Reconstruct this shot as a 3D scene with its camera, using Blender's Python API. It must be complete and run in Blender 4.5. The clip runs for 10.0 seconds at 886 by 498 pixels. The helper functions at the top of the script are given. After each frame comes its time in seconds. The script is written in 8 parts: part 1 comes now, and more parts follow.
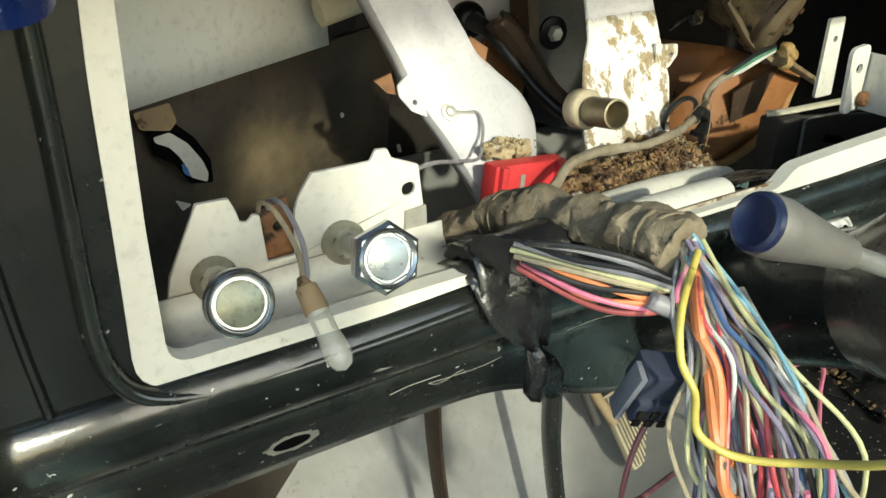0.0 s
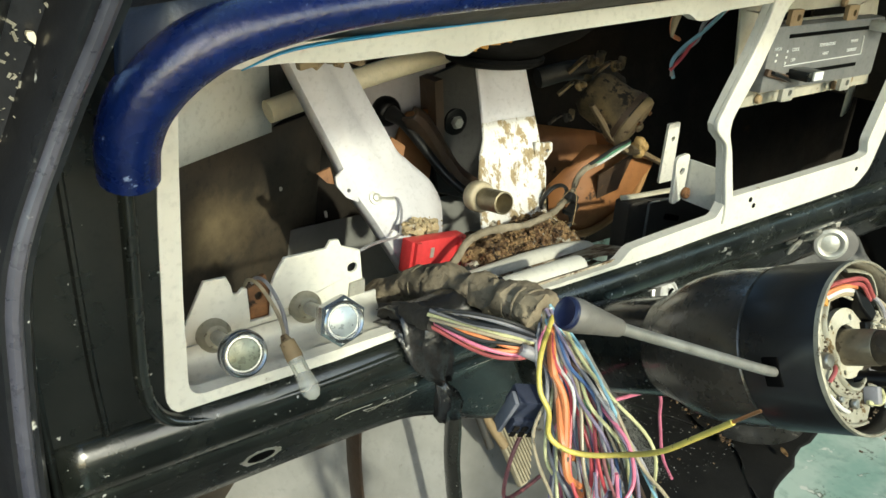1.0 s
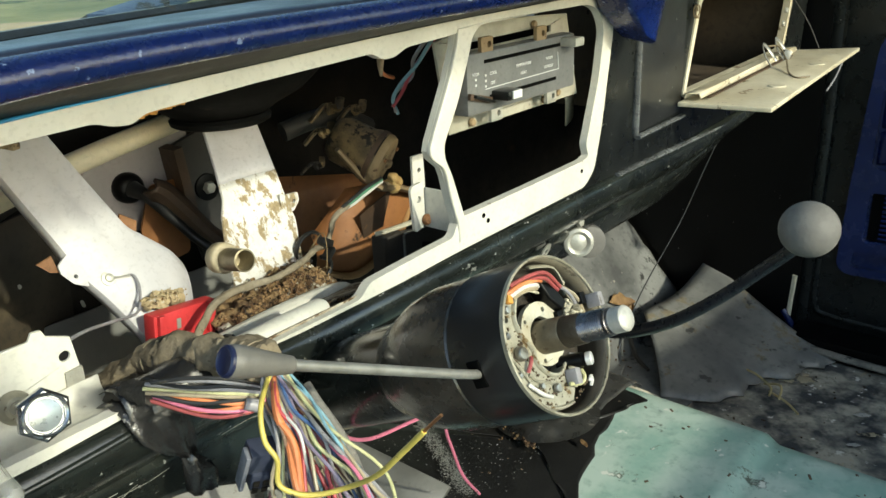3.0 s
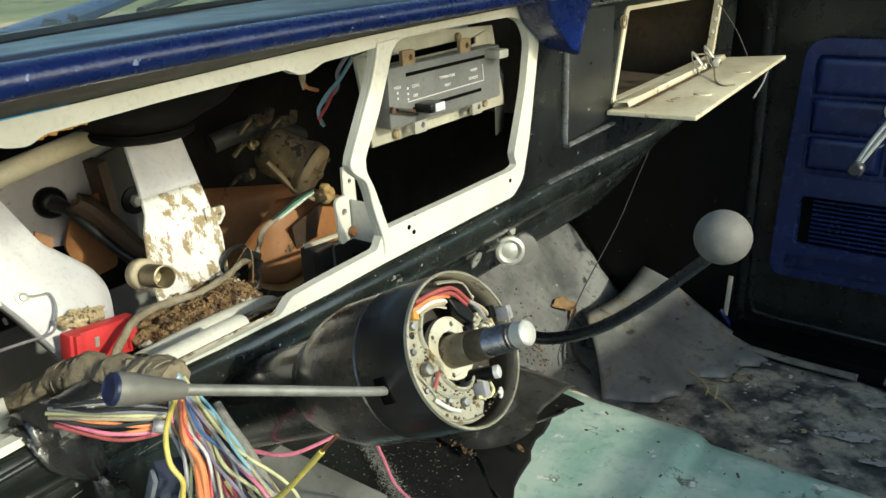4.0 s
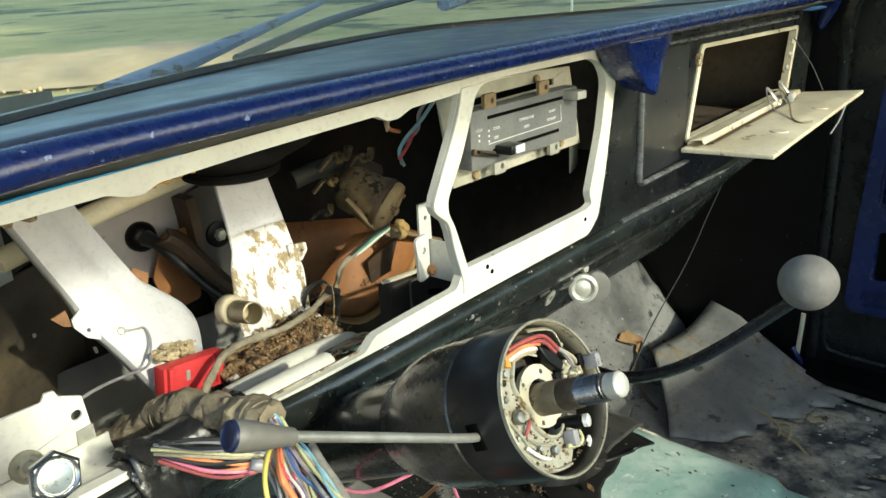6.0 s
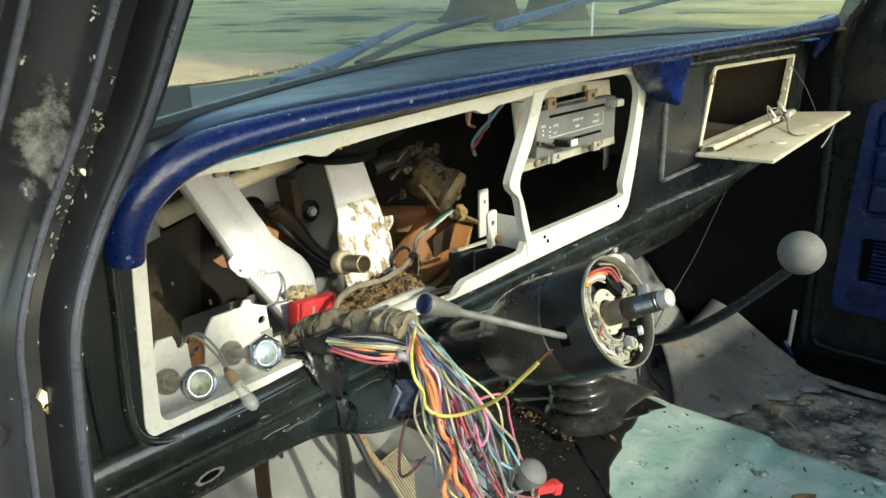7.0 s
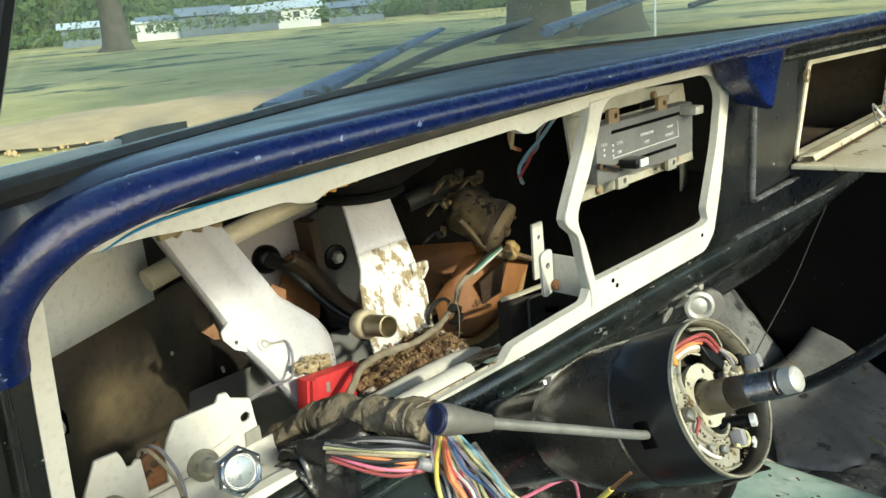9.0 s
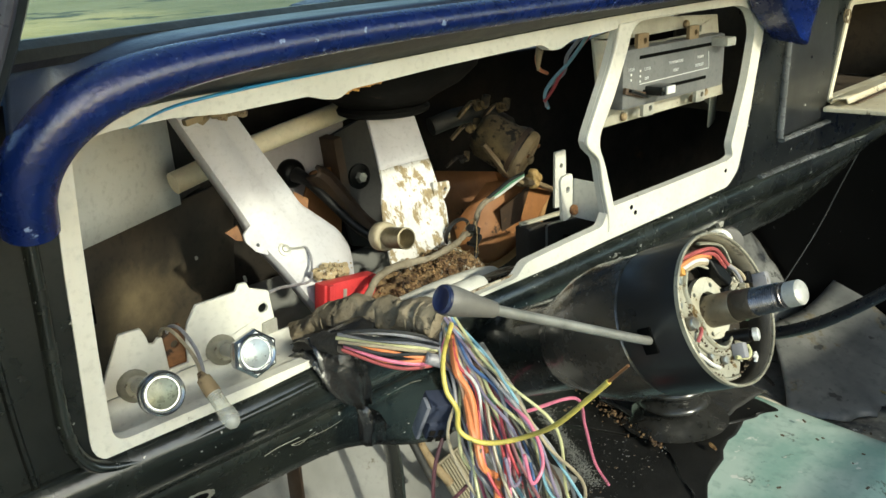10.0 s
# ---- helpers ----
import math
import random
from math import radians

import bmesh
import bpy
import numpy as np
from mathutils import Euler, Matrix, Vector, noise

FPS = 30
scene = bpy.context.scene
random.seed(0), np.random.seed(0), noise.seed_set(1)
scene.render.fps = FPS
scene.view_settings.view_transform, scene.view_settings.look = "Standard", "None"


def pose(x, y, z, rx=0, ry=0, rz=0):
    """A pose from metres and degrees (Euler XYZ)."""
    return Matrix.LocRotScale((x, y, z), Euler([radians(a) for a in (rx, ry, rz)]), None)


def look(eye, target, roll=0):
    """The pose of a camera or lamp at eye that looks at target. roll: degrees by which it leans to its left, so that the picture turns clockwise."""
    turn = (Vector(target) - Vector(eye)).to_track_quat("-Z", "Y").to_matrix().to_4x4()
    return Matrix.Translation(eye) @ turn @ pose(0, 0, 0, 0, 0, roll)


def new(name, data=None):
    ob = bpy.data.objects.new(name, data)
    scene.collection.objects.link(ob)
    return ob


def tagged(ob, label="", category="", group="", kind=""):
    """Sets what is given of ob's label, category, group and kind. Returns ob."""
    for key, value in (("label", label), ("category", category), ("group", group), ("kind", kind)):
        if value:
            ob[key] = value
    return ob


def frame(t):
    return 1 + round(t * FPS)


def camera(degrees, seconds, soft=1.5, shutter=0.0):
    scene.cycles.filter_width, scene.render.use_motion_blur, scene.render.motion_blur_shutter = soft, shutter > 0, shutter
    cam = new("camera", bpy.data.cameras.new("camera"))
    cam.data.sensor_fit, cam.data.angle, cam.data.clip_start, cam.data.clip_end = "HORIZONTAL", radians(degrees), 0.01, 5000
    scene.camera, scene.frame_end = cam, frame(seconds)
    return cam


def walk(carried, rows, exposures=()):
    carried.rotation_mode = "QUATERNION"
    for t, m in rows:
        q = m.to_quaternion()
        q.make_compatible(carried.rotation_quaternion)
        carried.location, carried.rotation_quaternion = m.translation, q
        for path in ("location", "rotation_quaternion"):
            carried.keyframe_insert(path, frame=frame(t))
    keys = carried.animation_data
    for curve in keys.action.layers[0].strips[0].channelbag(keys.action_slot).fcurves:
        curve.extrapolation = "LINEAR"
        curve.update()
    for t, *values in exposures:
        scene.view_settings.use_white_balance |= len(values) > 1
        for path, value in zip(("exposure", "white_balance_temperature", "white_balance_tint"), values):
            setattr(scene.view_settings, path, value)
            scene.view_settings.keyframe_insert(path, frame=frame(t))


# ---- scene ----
# Stripped cab of an old pickup, seen from the driver's door. x: to the passenger side, y: to the nose, z: up.
cam = camera(59.1, 10.0)
PATH = [
    (0, (0.007, -0.233, 1.334), (0.868, 1.318, 0.409), -1.2),
    (0.5, (-0.034, -0.267, 1.37), (0.977, 1.219, 0.492), 2.7),
    (1, (-0.071, -0.327, 1.417), (1.025, 1.12, 0.578), 2.9),
    (1.2, (-0.068, -0.34, 1.429), (1.117, 1.055, 0.622), 3.3),
    (1.5, (-0.025, -0.348, 1.43), (1.245, 1.009, 0.691), 1.7),
    (2, (-0.022, -0.31, 1.425), (1.44, 0.851, 0.707), 0.9),
    (2.2, (-0.028, -0.319, 1.413), (1.452, 0.822, 0.701), -0.2),
    (3.3, (-0.013, -0.406, 1.419), (1.392, 0.818, 0.69), -3.3),
    (3.5, (-0.014, -0.407, 1.42), (1.402, 0.802, 0.691), -3.0),
    (4, (0.003, -0.418, 1.426), (1.486, 0.711, 0.702), -2.5),
    (4.5, (0.014, -0.423, 1.425), (1.578, 0.606, 0.722), -2.4),
    (5, (0.003, -0.415, 1.431), (1.577, 0.618, 0.758), -2.9),
    (5.5, (-0.004, -0.413, 1.439), (1.549, 0.66, 0.777), -2.9),
    (6, (-0.014, -0.402, 1.444), (1.403, 0.846, 0.784), -3.1),
    (6.2, (-0.036, -0.398, 1.438), (1.327, 0.91, 0.78), -3.2),
    (7.3, (-0.261, -0.483, 1.461), (1.223, 0.722, 0.874), -0.4),
    (7.5, (-0.268, -0.489, 1.464), (1.234, 0.702, 0.895), -0.4),
    (8, (-0.19, -0.465, 1.446), (1.333, 0.711, 0.903), -2.0),
    (8.5, (-0.103, -0.398, 1.445), (1.341, 0.876, 0.907), -4.6),
    (9, (-0.071, -0.367, 1.429), (1.27, 1.011, 0.878), -5.3),
    (9.5, (-0.075, -0.358, 1.415), (1.214, 1.042, 0.8), -4.2),
    (10, (-0.081, -0.384, 1.404), (1.178, 1.017, 0.73), -3.0),
]
walk(cam, [(t, look(eye, target, roll)) for t, eye, target, roll in PATH], [(0.0, 1.80, 6900.0, -2.0), (2.0, 1.72, 6900.0, -2.0), (4.0, 1.70, 6900.0, -2.0), (5.5, 1.86, 6900.0, -2.0), (8.0, 1.88, 6900.0, -2.0), (10.0, 1.72, 6900.0, -2.0)])

# ---- light ----
world = bpy.data.worlds.new("world")
scene.world = world
world.use_nodes = True
SUN_EL, SUN_AZ = 26.0, 184.0
sky = world.node_tree.nodes.new("ShaderNodeTexSky")
sky.sky_type = "NISHITA"
sky.sun_disc = False
sky.sun_elevation, sky.sun_rotation = radians(SUN_EL), radians(SUN_AZ)
world.node_tree.links.new(sky.outputs[0], world.node_tree.nodes["Background"].inputs[0])
world.node_tree.nodes["Background"].inputs[1].default_value = 0.15
sun = new("sun", bpy.data.lights.new("sun", "SUN"))
sun.data.energy, sun.data.angle, sun.data.color = 1.15, radians(1.5), (1.0, 0.96, 0.85)
sun.matrix_world = look((10 * math.cos(radians(SUN_EL)) * math.sin(radians(SUN_AZ)), 10 * math.cos(radians(SUN_EL)) * math.cos(radians(SUN_AZ)), 10 * math.sin(radians(SUN_EL))), (0, 0, 0))


# ---- materials ----
def shader(name):
    m = bpy.data.materials.new(name)
    m.use_nodes = True
    return m, m.node_tree.nodes, m.node_tree.links, m.node_tree.nodes["Principled BSDF"]


def surface(name, a, b, rough=0.5, metal=0.0, grain=60.0, blotch=9.0, bump=0.15, stain=None, cover=0.5, stain_scale=25.0, coat=0.0, spread=0.12, stain_rough=0.85, speck=None, speck_cover=0.66, speck_scale=170.0, vary=0.0, contrast=0.15, spec=0.5, streak=None):
    """Two base colours mixed by blotches and grain, an optional stain with hard edges (rust, dirt, bare metal) and fine specks, relief and uneven gloss."""
    m, nodes, links, bsdf = shader(name)
    at = nodes.new("ShaderNodeTexCoord").outputs["Object"]

    def noise_of(scale, detail=6.0, rough_=0.6, run=None):
        n = nodes.new("ShaderNodeTexNoise")
        n.inputs["Scale"].default_value, n.inputs["Detail"].default_value, n.inputs["Roughness"].default_value = scale, detail, rough_
        source = at
        if run:
            squeeze = nodes.new("ShaderNodeVectorMath")
            squeeze.operation, squeeze.inputs[1].default_value = "MULTIPLY", run
            links.new(at, squeeze.inputs[0])
            source = squeeze.outputs[0]
        links.new(source, n.inputs["Vector"])
        return n.outputs["Fac"]

    def ramp(value, low, high):
        r = nodes.new("ShaderNodeMapRange")
        r.inputs["From Min"].default_value, r.inputs["From Max"].default_value = low, high
        links.new(value, r.inputs["Value"])
        return r.outputs["Result"]

    def mix(factor, one, two):
        x = nodes.new("ShaderNodeMix")
        x.data_type = "RGBA"
        links.new(factor, x.inputs["Factor"])
        for socket, value in ((x.inputs["A"], one), (x.inputs["B"], two)):
            if isinstance(value, tuple):
                socket.default_value = (*value, 1.0)
            else:
                links.new(value, socket)
        return x.outputs["Result"]

    fine = noise_of(grain)
    broad = noise_of(blotch, 4.0)
    colour = mix(ramp(broad, 0.5 - contrast, 0.5 + contrast), a, b)
    darker = tuple(0.72 * v for v in a)
    colour = mix(ramp(fine, 0.52, 0.8), colour, darker)
    gloss = ramp(noise_of(blotch * 3.1, 5.0), 0.2, 0.8)
    spreadnode = nodes.new("ShaderNodeMapRange")
    spreadnode.inputs["To Min"].default_value, spreadnode.inputs["To Max"].default_value = max(0.02, rough - spread), min(1.0, rough + spread)
    links.new(gloss, spreadnode.inputs["Value"])
    rough_out = spreadnode.outputs["Result"]
    metal_out = None
    if stain:
        edge = ramp(noise_of(stain_scale, 8.0, 0.68, streak), cover, cover + 0.05)
        shade = mix(ramp(noise_of(stain_scale * 4), 0.3, 0.7), stain, tuple(0.55 * v for v in stain))
        colour = mix(edge, colour, shade)
        r2 = nodes.new("ShaderNodeMix")
        links.new(edge, r2.inputs["Factor"])
        links.new(rough_out, r2.inputs["A"])
        r2.inputs["B"].default_value = stain_rough
        rough_out = r2.outputs["Result"]
        if metal > 0:
            m2 = nodes.new("ShaderNodeMapRange")
            m2.inputs["To Min"].default_value, m2.inputs["To Max"].default_value = metal, 0.0
            links.new(edge, m2.inputs["Value"])
            metal_out = m2.outputs["Result"]
    if speck:
        colour = mix(ramp(noise_of(speck_scale, 3.0), speck_cover, speck_cover + 0.04), colour, speck)
    if vary > 0:
        tint = nodes.new("ShaderNodeHueSaturation")
        span = nodes.new("ShaderNodeMapRange")
        span.inputs["To Min"].default_value, span.inputs["To Max"].default_value = 1 - vary, 1 + vary
        links.new(nodes.new("ShaderNodeObjectInfo").outputs["Random"], span.inputs["Value"])
        links.new(span.outputs["Result"], tint.inputs["Value"])
        links.new(colour, tint.inputs["Color"])
        colour = tint.outputs["Color"]
    links.new(colour, bsdf.inputs["Base Color"])
    links.new(rough_out, bsdf.inputs["Roughness"])
    if metal_out is not None:
        links.new(metal_out, bsdf.inputs["Metallic"])
    else:
        bsdf.inputs["Metallic"].default_value = metal
    bsdf.inputs["Coat Weight"].default_value = coat
    bsdf.inputs["Specular IOR Level"].default_value = spec
    bsdf.inputs["Coat Roughness"].default_value = 0.12
    if bump > 0:
        relief = nodes.new("ShaderNodeBump")
        relief.inputs["Strength"].default_value, relief.inputs["Distance"].default_value = bump, 0.002
        links.new(fine, relief.inputs["Height"])
        links.new(relief.outputs["Normal"], bsdf.inputs["Normal"])
    return m


def clear(name, tint, haze=0.06, haze_colour=(0.5, 0.55, 0.5)):
    """A pane: clear with a tint, a film of dust or painted haze, mirror gloss that grows to grazing angles."""
    m, nodes, links, bsdf = shader(name)
    nodes.remove(bsdf)
    see = nodes.new("ShaderNodeBsdfTransparent")
    see.inputs[0].default_value = (*tint, 1)
    dust = nodes.new("ShaderNodeBsdfDiffuse")
    dust.inputs[0].default_value = (*haze_colour, 1)
    film = nodes.new("ShaderNodeMixShader")
    n = nodes.new("ShaderNodeTexNoise")
    n.inputs["Scale"].default_value, n.inputs["Detail"].default_value = 7.0, 7.0
    links.new(nodes.new("ShaderNodeTexCoord").outputs["Object"], n.inputs["Vector"])
    r = nodes.new("ShaderNodeMapRange")
    r.inputs["From Min"].default_value, r.inputs["From Max"].default_value = 0.3, 0.75
    r.inputs["To Min"].default_value, r.inputs["To Max"].default_value = haze * 0.5, haze * 1.7
    links.new(n.outputs["Fac"], r.inputs["Value"])
    links.new(r.outputs["Result"], film.inputs[0])
    links.new(see.outputs[0], film.inputs[1])
    links.new(dust.outputs[0], film.inputs[2])
    gloss = nodes.new("ShaderNodeBsdfGlossy")
    gloss.inputs["Roughness"].default_value = 0.03
    facing = nodes.new("ShaderNodeLayerWeight")
    power = nodes.new("ShaderNodeMath")
    power.operation, power.inputs[1].default_value = "POWER", 4.0
    links.new(facing.outputs["Facing"], power.inputs[0])
    reach = nodes.new("ShaderNodeMapRange")
    reach.inputs["To Min"].default_value, reach.inputs["To Max"].default_value = 0.04, 0.75
    links.new(power.outputs[0], reach.inputs["Value"])
    top = nodes.new("ShaderNodeMixShader")
    links.new(reach.outputs["Result"], top.inputs[0])
    links.new(film.outputs[0], top.inputs[1])
    links.new(gloss.outputs[0], top.inputs[2])
    links.new(top.outputs[0], nodes["Material Output"].inputs["Surface"])
    return m


BLACK = surface("black_paint", (0.006, 0.007, 0.0068), (0.013, 0.0145, 0.014), 0.3, grain=300, blotch=12, bump=0.05, spread=0.14, coat=0.2, spec=0.35, speck=(0.35, 0.35, 0.33), speck_cover=0.715, speck_scale=120)
BLACK_WORN = surface("worn_black_paint", (0.006, 0.0075, 0.0068), (0.019, 0.022, 0.019), 0.24, grain=160, blotch=14, bump=0.12, coat=0.4, stain=(0.26, 0.26, 0.24), cover=0.66, stain_scale=62, stain_rough=0.6, streak=(0.45, 1.0, 1.0), speck=(0.4, 0.4, 0.38), speck_cover=0.69, speck_scale=210)
def dust_or_glow(material, centre, reach, colour, scale=90.0):
    """A cloudy mark, dust or a painted glow, of its own shape round one place on a thing."""
    nodes, links = material.node_tree.nodes, material.node_tree.links
    socket = next(n for n in nodes if n.type == "BSDF_PRINCIPLED").inputs["Base Color"]
    below = socket.links[0].from_socket
    at = nodes.new("ShaderNodeTexCoord").outputs["Object"]
    off = nodes.new("ShaderNodeVectorMath")
    off.operation, off.inputs[1].default_value = "SUBTRACT", centre
    size = nodes.new("ShaderNodeVectorMath")
    size.operation, size.inputs[1].default_value = "DIVIDE", reach
    length = nodes.new("ShaderNodeVectorMath")
    length.operation = "LENGTH"
    cloud = nodes.new("ShaderNodeTexNoise")
    cloud.inputs["Scale"].default_value, cloud.inputs["Detail"].default_value, cloud.inputs["Roughness"].default_value = scale, 8.0, 0.7
    fade = nodes.new("ShaderNodeMapRange")
    fade.inputs["From Min"].default_value, fade.inputs["From Max"].default_value = 1.2, 0.2
    fade.inputs["To Min"].default_value, fade.inputs["To Max"].default_value = -0.62, -0.30
    total = nodes.new("ShaderNodeMath")
    total.operation = "ADD"
    edge = nodes.new("ShaderNodeMapRange")
    edge.inputs["From Min"].default_value, edge.inputs["From Max"].default_value = 0.0, 0.25
    x = nodes.new("ShaderNodeMix")
    x.data_type = "RGBA"
    x.inputs["B"].default_value = (*colour, 1.0)
    links.new(at, off.inputs[0])
    links.new(off.outputs[0], size.inputs[0])
    links.new(size.outputs[0], length.inputs[0])
    links.new(at, cloud.inputs["Vector"])
    links.new(length.outputs["Value"], fade.inputs["Value"])
    links.new(fade.outputs["Result"], total.inputs[0])
    links.new(cloud.outputs["Fac"], total.inputs[1])
    links.new(total.outputs[0], edge.inputs["Value"])
    links.new(edge.outputs["Result"], x.inputs["Factor"])
    links.new(below, x.inputs["A"])
    links.new(x.outputs["Result"], socket)


JAMB = surface("dusty_black_jamb_paint", (0.006, 0.0066, 0.0076), (0.016, 0.0165, 0.019), 0.34, grain=200, blotch=6, bump=0.1, stain=(0.07, 0.07, 0.068), cover=0.66, stain_scale=26, stain_rough=0.8, streak=(1.0, 1.0, 0.6), spec=0.5, coat=0.3, speck=(0.5, 0.5, 0.46), speck_cover=0.69, speck_scale=90)
BLACK_DULL = surface("dull_black_paint", (0.002, 0.002, 0.0022), (0.0035, 0.0035, 0.0038), 0.38, grain=300, blotch=8, bump=0.05, spec=0.14, speck=(0.2, 0.2, 0.19), speck_cover=0.735, speck_scale=70)
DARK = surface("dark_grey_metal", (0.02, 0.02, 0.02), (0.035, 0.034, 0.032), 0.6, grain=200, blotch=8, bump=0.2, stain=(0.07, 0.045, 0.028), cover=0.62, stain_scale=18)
# near-black base with brown stain patches, used for firewall and plug pins
NEAR_BLACK = surface("near_black_firewall", (0.007, 0.0065, 0.006), (0.02, 0.016, 0.012), 0.75, grain=150, blotch=9, bump=0.25, spec=0.2, stain=(0.07, 0.042, 0.022), cover=0.64, stain_scale=14)
WHITE = surface("white_paint", (0.63, 0.615, 0.555), (0.54, 0.525, 0.465), 0.45, grain=220, blotch=14, bump=0.08, stain=(0.34, 0.24, 0.14), cover=0.69, stain_scale=55)
CREAM = surface("aged_cream_paint", (0.62, 0.57, 0.44), (0.5, 0.45, 0.33), 0.5, grain=180, blotch=20, bump=0.1, stain=(0.22, 0.13, 0.06), cover=0.7, stain_scale=60)
FLAKED = surface("flaking_white_paint", (0.66, 0.65, 0.63), (0.56, 0.545, 0.51), 0.55, grain=200, blotch=20, bump=0.3, stain=(0.36, 0.28, 0.165), cover=0.515, stain_scale=62, stain_rough=0.95, streak=(1.15, 1.0, 0.6), speck=(0.28, 0.2, 0.11), speck_cover=0.65, speck_scale=160)
GREY_PANEL = surface("grey_primer_panel", (0.62, 0.62, 0.59), (0.54, 0.54, 0.51), 0.65, grain=160, blotch=6, bump=0.08, stain=(0.2, 0.15, 0.1), cover=0.73, stain_scale=16)
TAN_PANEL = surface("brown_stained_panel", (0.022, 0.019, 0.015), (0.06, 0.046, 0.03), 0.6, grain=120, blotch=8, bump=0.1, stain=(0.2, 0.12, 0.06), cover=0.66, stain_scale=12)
LIGHT_FIREWALL = surface("light_grey_firewall", (0.2, 0.2, 0.19), (0.13, 0.13, 0.12), 0.55, grain=140, blotch=9, bump=0.15, stain=(0.13, 0.1, 0.07), cover=0.66, stain_scale=22)
BLUE_PAD = surface("blue_padded_vinyl", (0.003, 0.010, 0.07), (0.005, 0.016, 0.105), 0.27, grain=260, blotch=30, bump=0.25, spread=0.14, coat=0.25, speck=(0.2, 0.26, 0.42), speck_cover=0.68, speck_scale=150)
BLUE_TOP = surface("faded_blue_vinyl", (0.015, 0.024, 0.050), (0.026, 0.037, 0.072), 0.4, grain=500, blotch=9, bump=0.2, coat=0.15, stain=(0.13, 0.135, 0.14), cover=0.70, stain_scale=24, streak=(0.4, 1.0, 1.0))
BLUE_TRIM = surface("dark_blue_door_trim", (0.005, 0.012, 0.062), (0.008, 0.017, 0.082), 0.25, grain=600, blotch=10, bump=0.15, spec=0.5)
BLUE_PAINT = surface("blue_paint", (0.05, 0.16, 0.42), (0.08, 0.2, 0.46), 0.35, grain=200, blotch=20, bump=0.05)
STEEL = surface("machined_steel", (0.42, 0.41, 0.38), (0.3, 0.29, 0.26), 0.32, 0.9, grain=200, blotch=40, bump=0.15, stain=(0.16, 0.1, 0.05), cover=0.66, stain_scale=60)
CHROME = surface("pitted_chrome", (0.50, 0.51, 0.52), (0.38, 0.39, 0.40), 0.24, 0.95, grain=400, blotch=60, bump=0.03, stain=(0.3, 0.28, 0.24), cover=0.7, stain_scale=160, spread=0.06)
ALLOY = surface("dull_alloy", (0.5, 0.49, 0.44), (0.36, 0.35, 0.3), 0.42, 0.45, grain=250, blotch=40, bump=0.2, stain=(0.2, 0.14, 0.07), cover=0.62, stain_scale=70)
ZINC = surface("yellowed_zinc_casting", (0.32, 0.3, 0.235), (0.2, 0.185, 0.14), 0.5, 0.25, grain=200, blotch=50, bump=0.25, stain=(0.09, 0.066, 0.036), cover=0.6, stain_scale=230)
RUST = surface("brown_rust", (0.12, 0.055, 0.022), (0.26, 0.115, 0.042), 0.7, grain=180, blotch=22, bump=0.4, stain=(0.04, 0.024, 0.015), cover=0.52, stain_scale=30)
RUST_PALE = surface("pale_rusty_metal", (0.27, 0.2, 0.11), (0.19, 0.13, 0.07), 0.75, grain=150, blotch=30, bump=0.35, stain=(0.1, 0.06, 0.03), cover=0.58, stain_scale=60)
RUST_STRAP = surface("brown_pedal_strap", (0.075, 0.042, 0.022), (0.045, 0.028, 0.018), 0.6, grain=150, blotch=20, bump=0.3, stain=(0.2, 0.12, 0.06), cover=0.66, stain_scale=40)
RED_PLASTIC = surface("red_plastic", (0.62, 0.05, 0.055), (0.5, 0.035, 0.04), 0.38, grain=300, blotch=40, bump=0.05, stain=(0.3, 0.2, 0.14), cover=0.7, stain_scale=70)
# near-black plates take this colour for the darkness inside holes and gaps
HOLE = surface("painted_hole_black", (0.002, 0.002, 0.002), (0.003, 0.003, 0.003), 0.95, grain=200, blotch=14, bump=0.0, spec=0.05)
SKIRT = surface("dusty_grey_rubber", (0.026, 0.026, 0.025), (0.075, 0.072, 0.066), 0.22, grain=60, blotch=10, bump=0.12, contrast=0.2, stain=(0.36, 0.33, 0.27), cover=0.67, stain_scale=50, coat=0.4)
RUBBER = surface("black_rubber", (0.009, 0.009, 0.009), (0.018, 0.0175, 0.0165), 0.42, grain=200, blotch=14, bump=0.2, stain=(0.16, 0.14, 0.11), cover=0.64, stain_scale=30)
TAPE = surface("dusty_cloth_tape", (0.15, 0.12, 0.078), (0.25, 0.205, 0.14), 0.9, grain=260, blotch=50, bump=0.6, stain=(0.07, 0.056, 0.04), cover=0.60, stain_scale=85)
# pale patches in the tape colour stand in for highlights on its creases
BLACK_TAPE = surface("shiny_black_tape", (0.010, 0.010, 0.0105), (0.024, 0.023, 0.022), 0.2, grain=90, blotch=50, bump=0.9, spec=0.7, stain=(0.34, 0.32, 0.29), cover=0.64, stain_scale=90)
TEAL = surface("worn_teal_floor_paint", (0.27, 0.42, 0.36), (0.46, 0.57, 0.50), 0.42, grain=55, blotch=11, bump=0.2, contrast=0.1, stain=(0.15, 0.18, 0.14), cover=0.6, stain_scale=17, speck=(0.66, 0.68, 0.62), speck_cover=0.645, speck_scale=34)
DIRTY_MAT = surface("dirty_floor_covering", (0.075, 0.077, 0.08), (0.46, 0.42, 0.34), 0.38, grain=90, blotch=13, bump=0.5, contrast=0.09, stain=(0.62, 0.51, 0.34), cover=0.60, stain_scale=20, stain_rough=0.7, streak=(0.5, 1.0, 1.0), speck=(0.7, 0.68, 0.62), speck_cover=0.64, speck_scale=42)
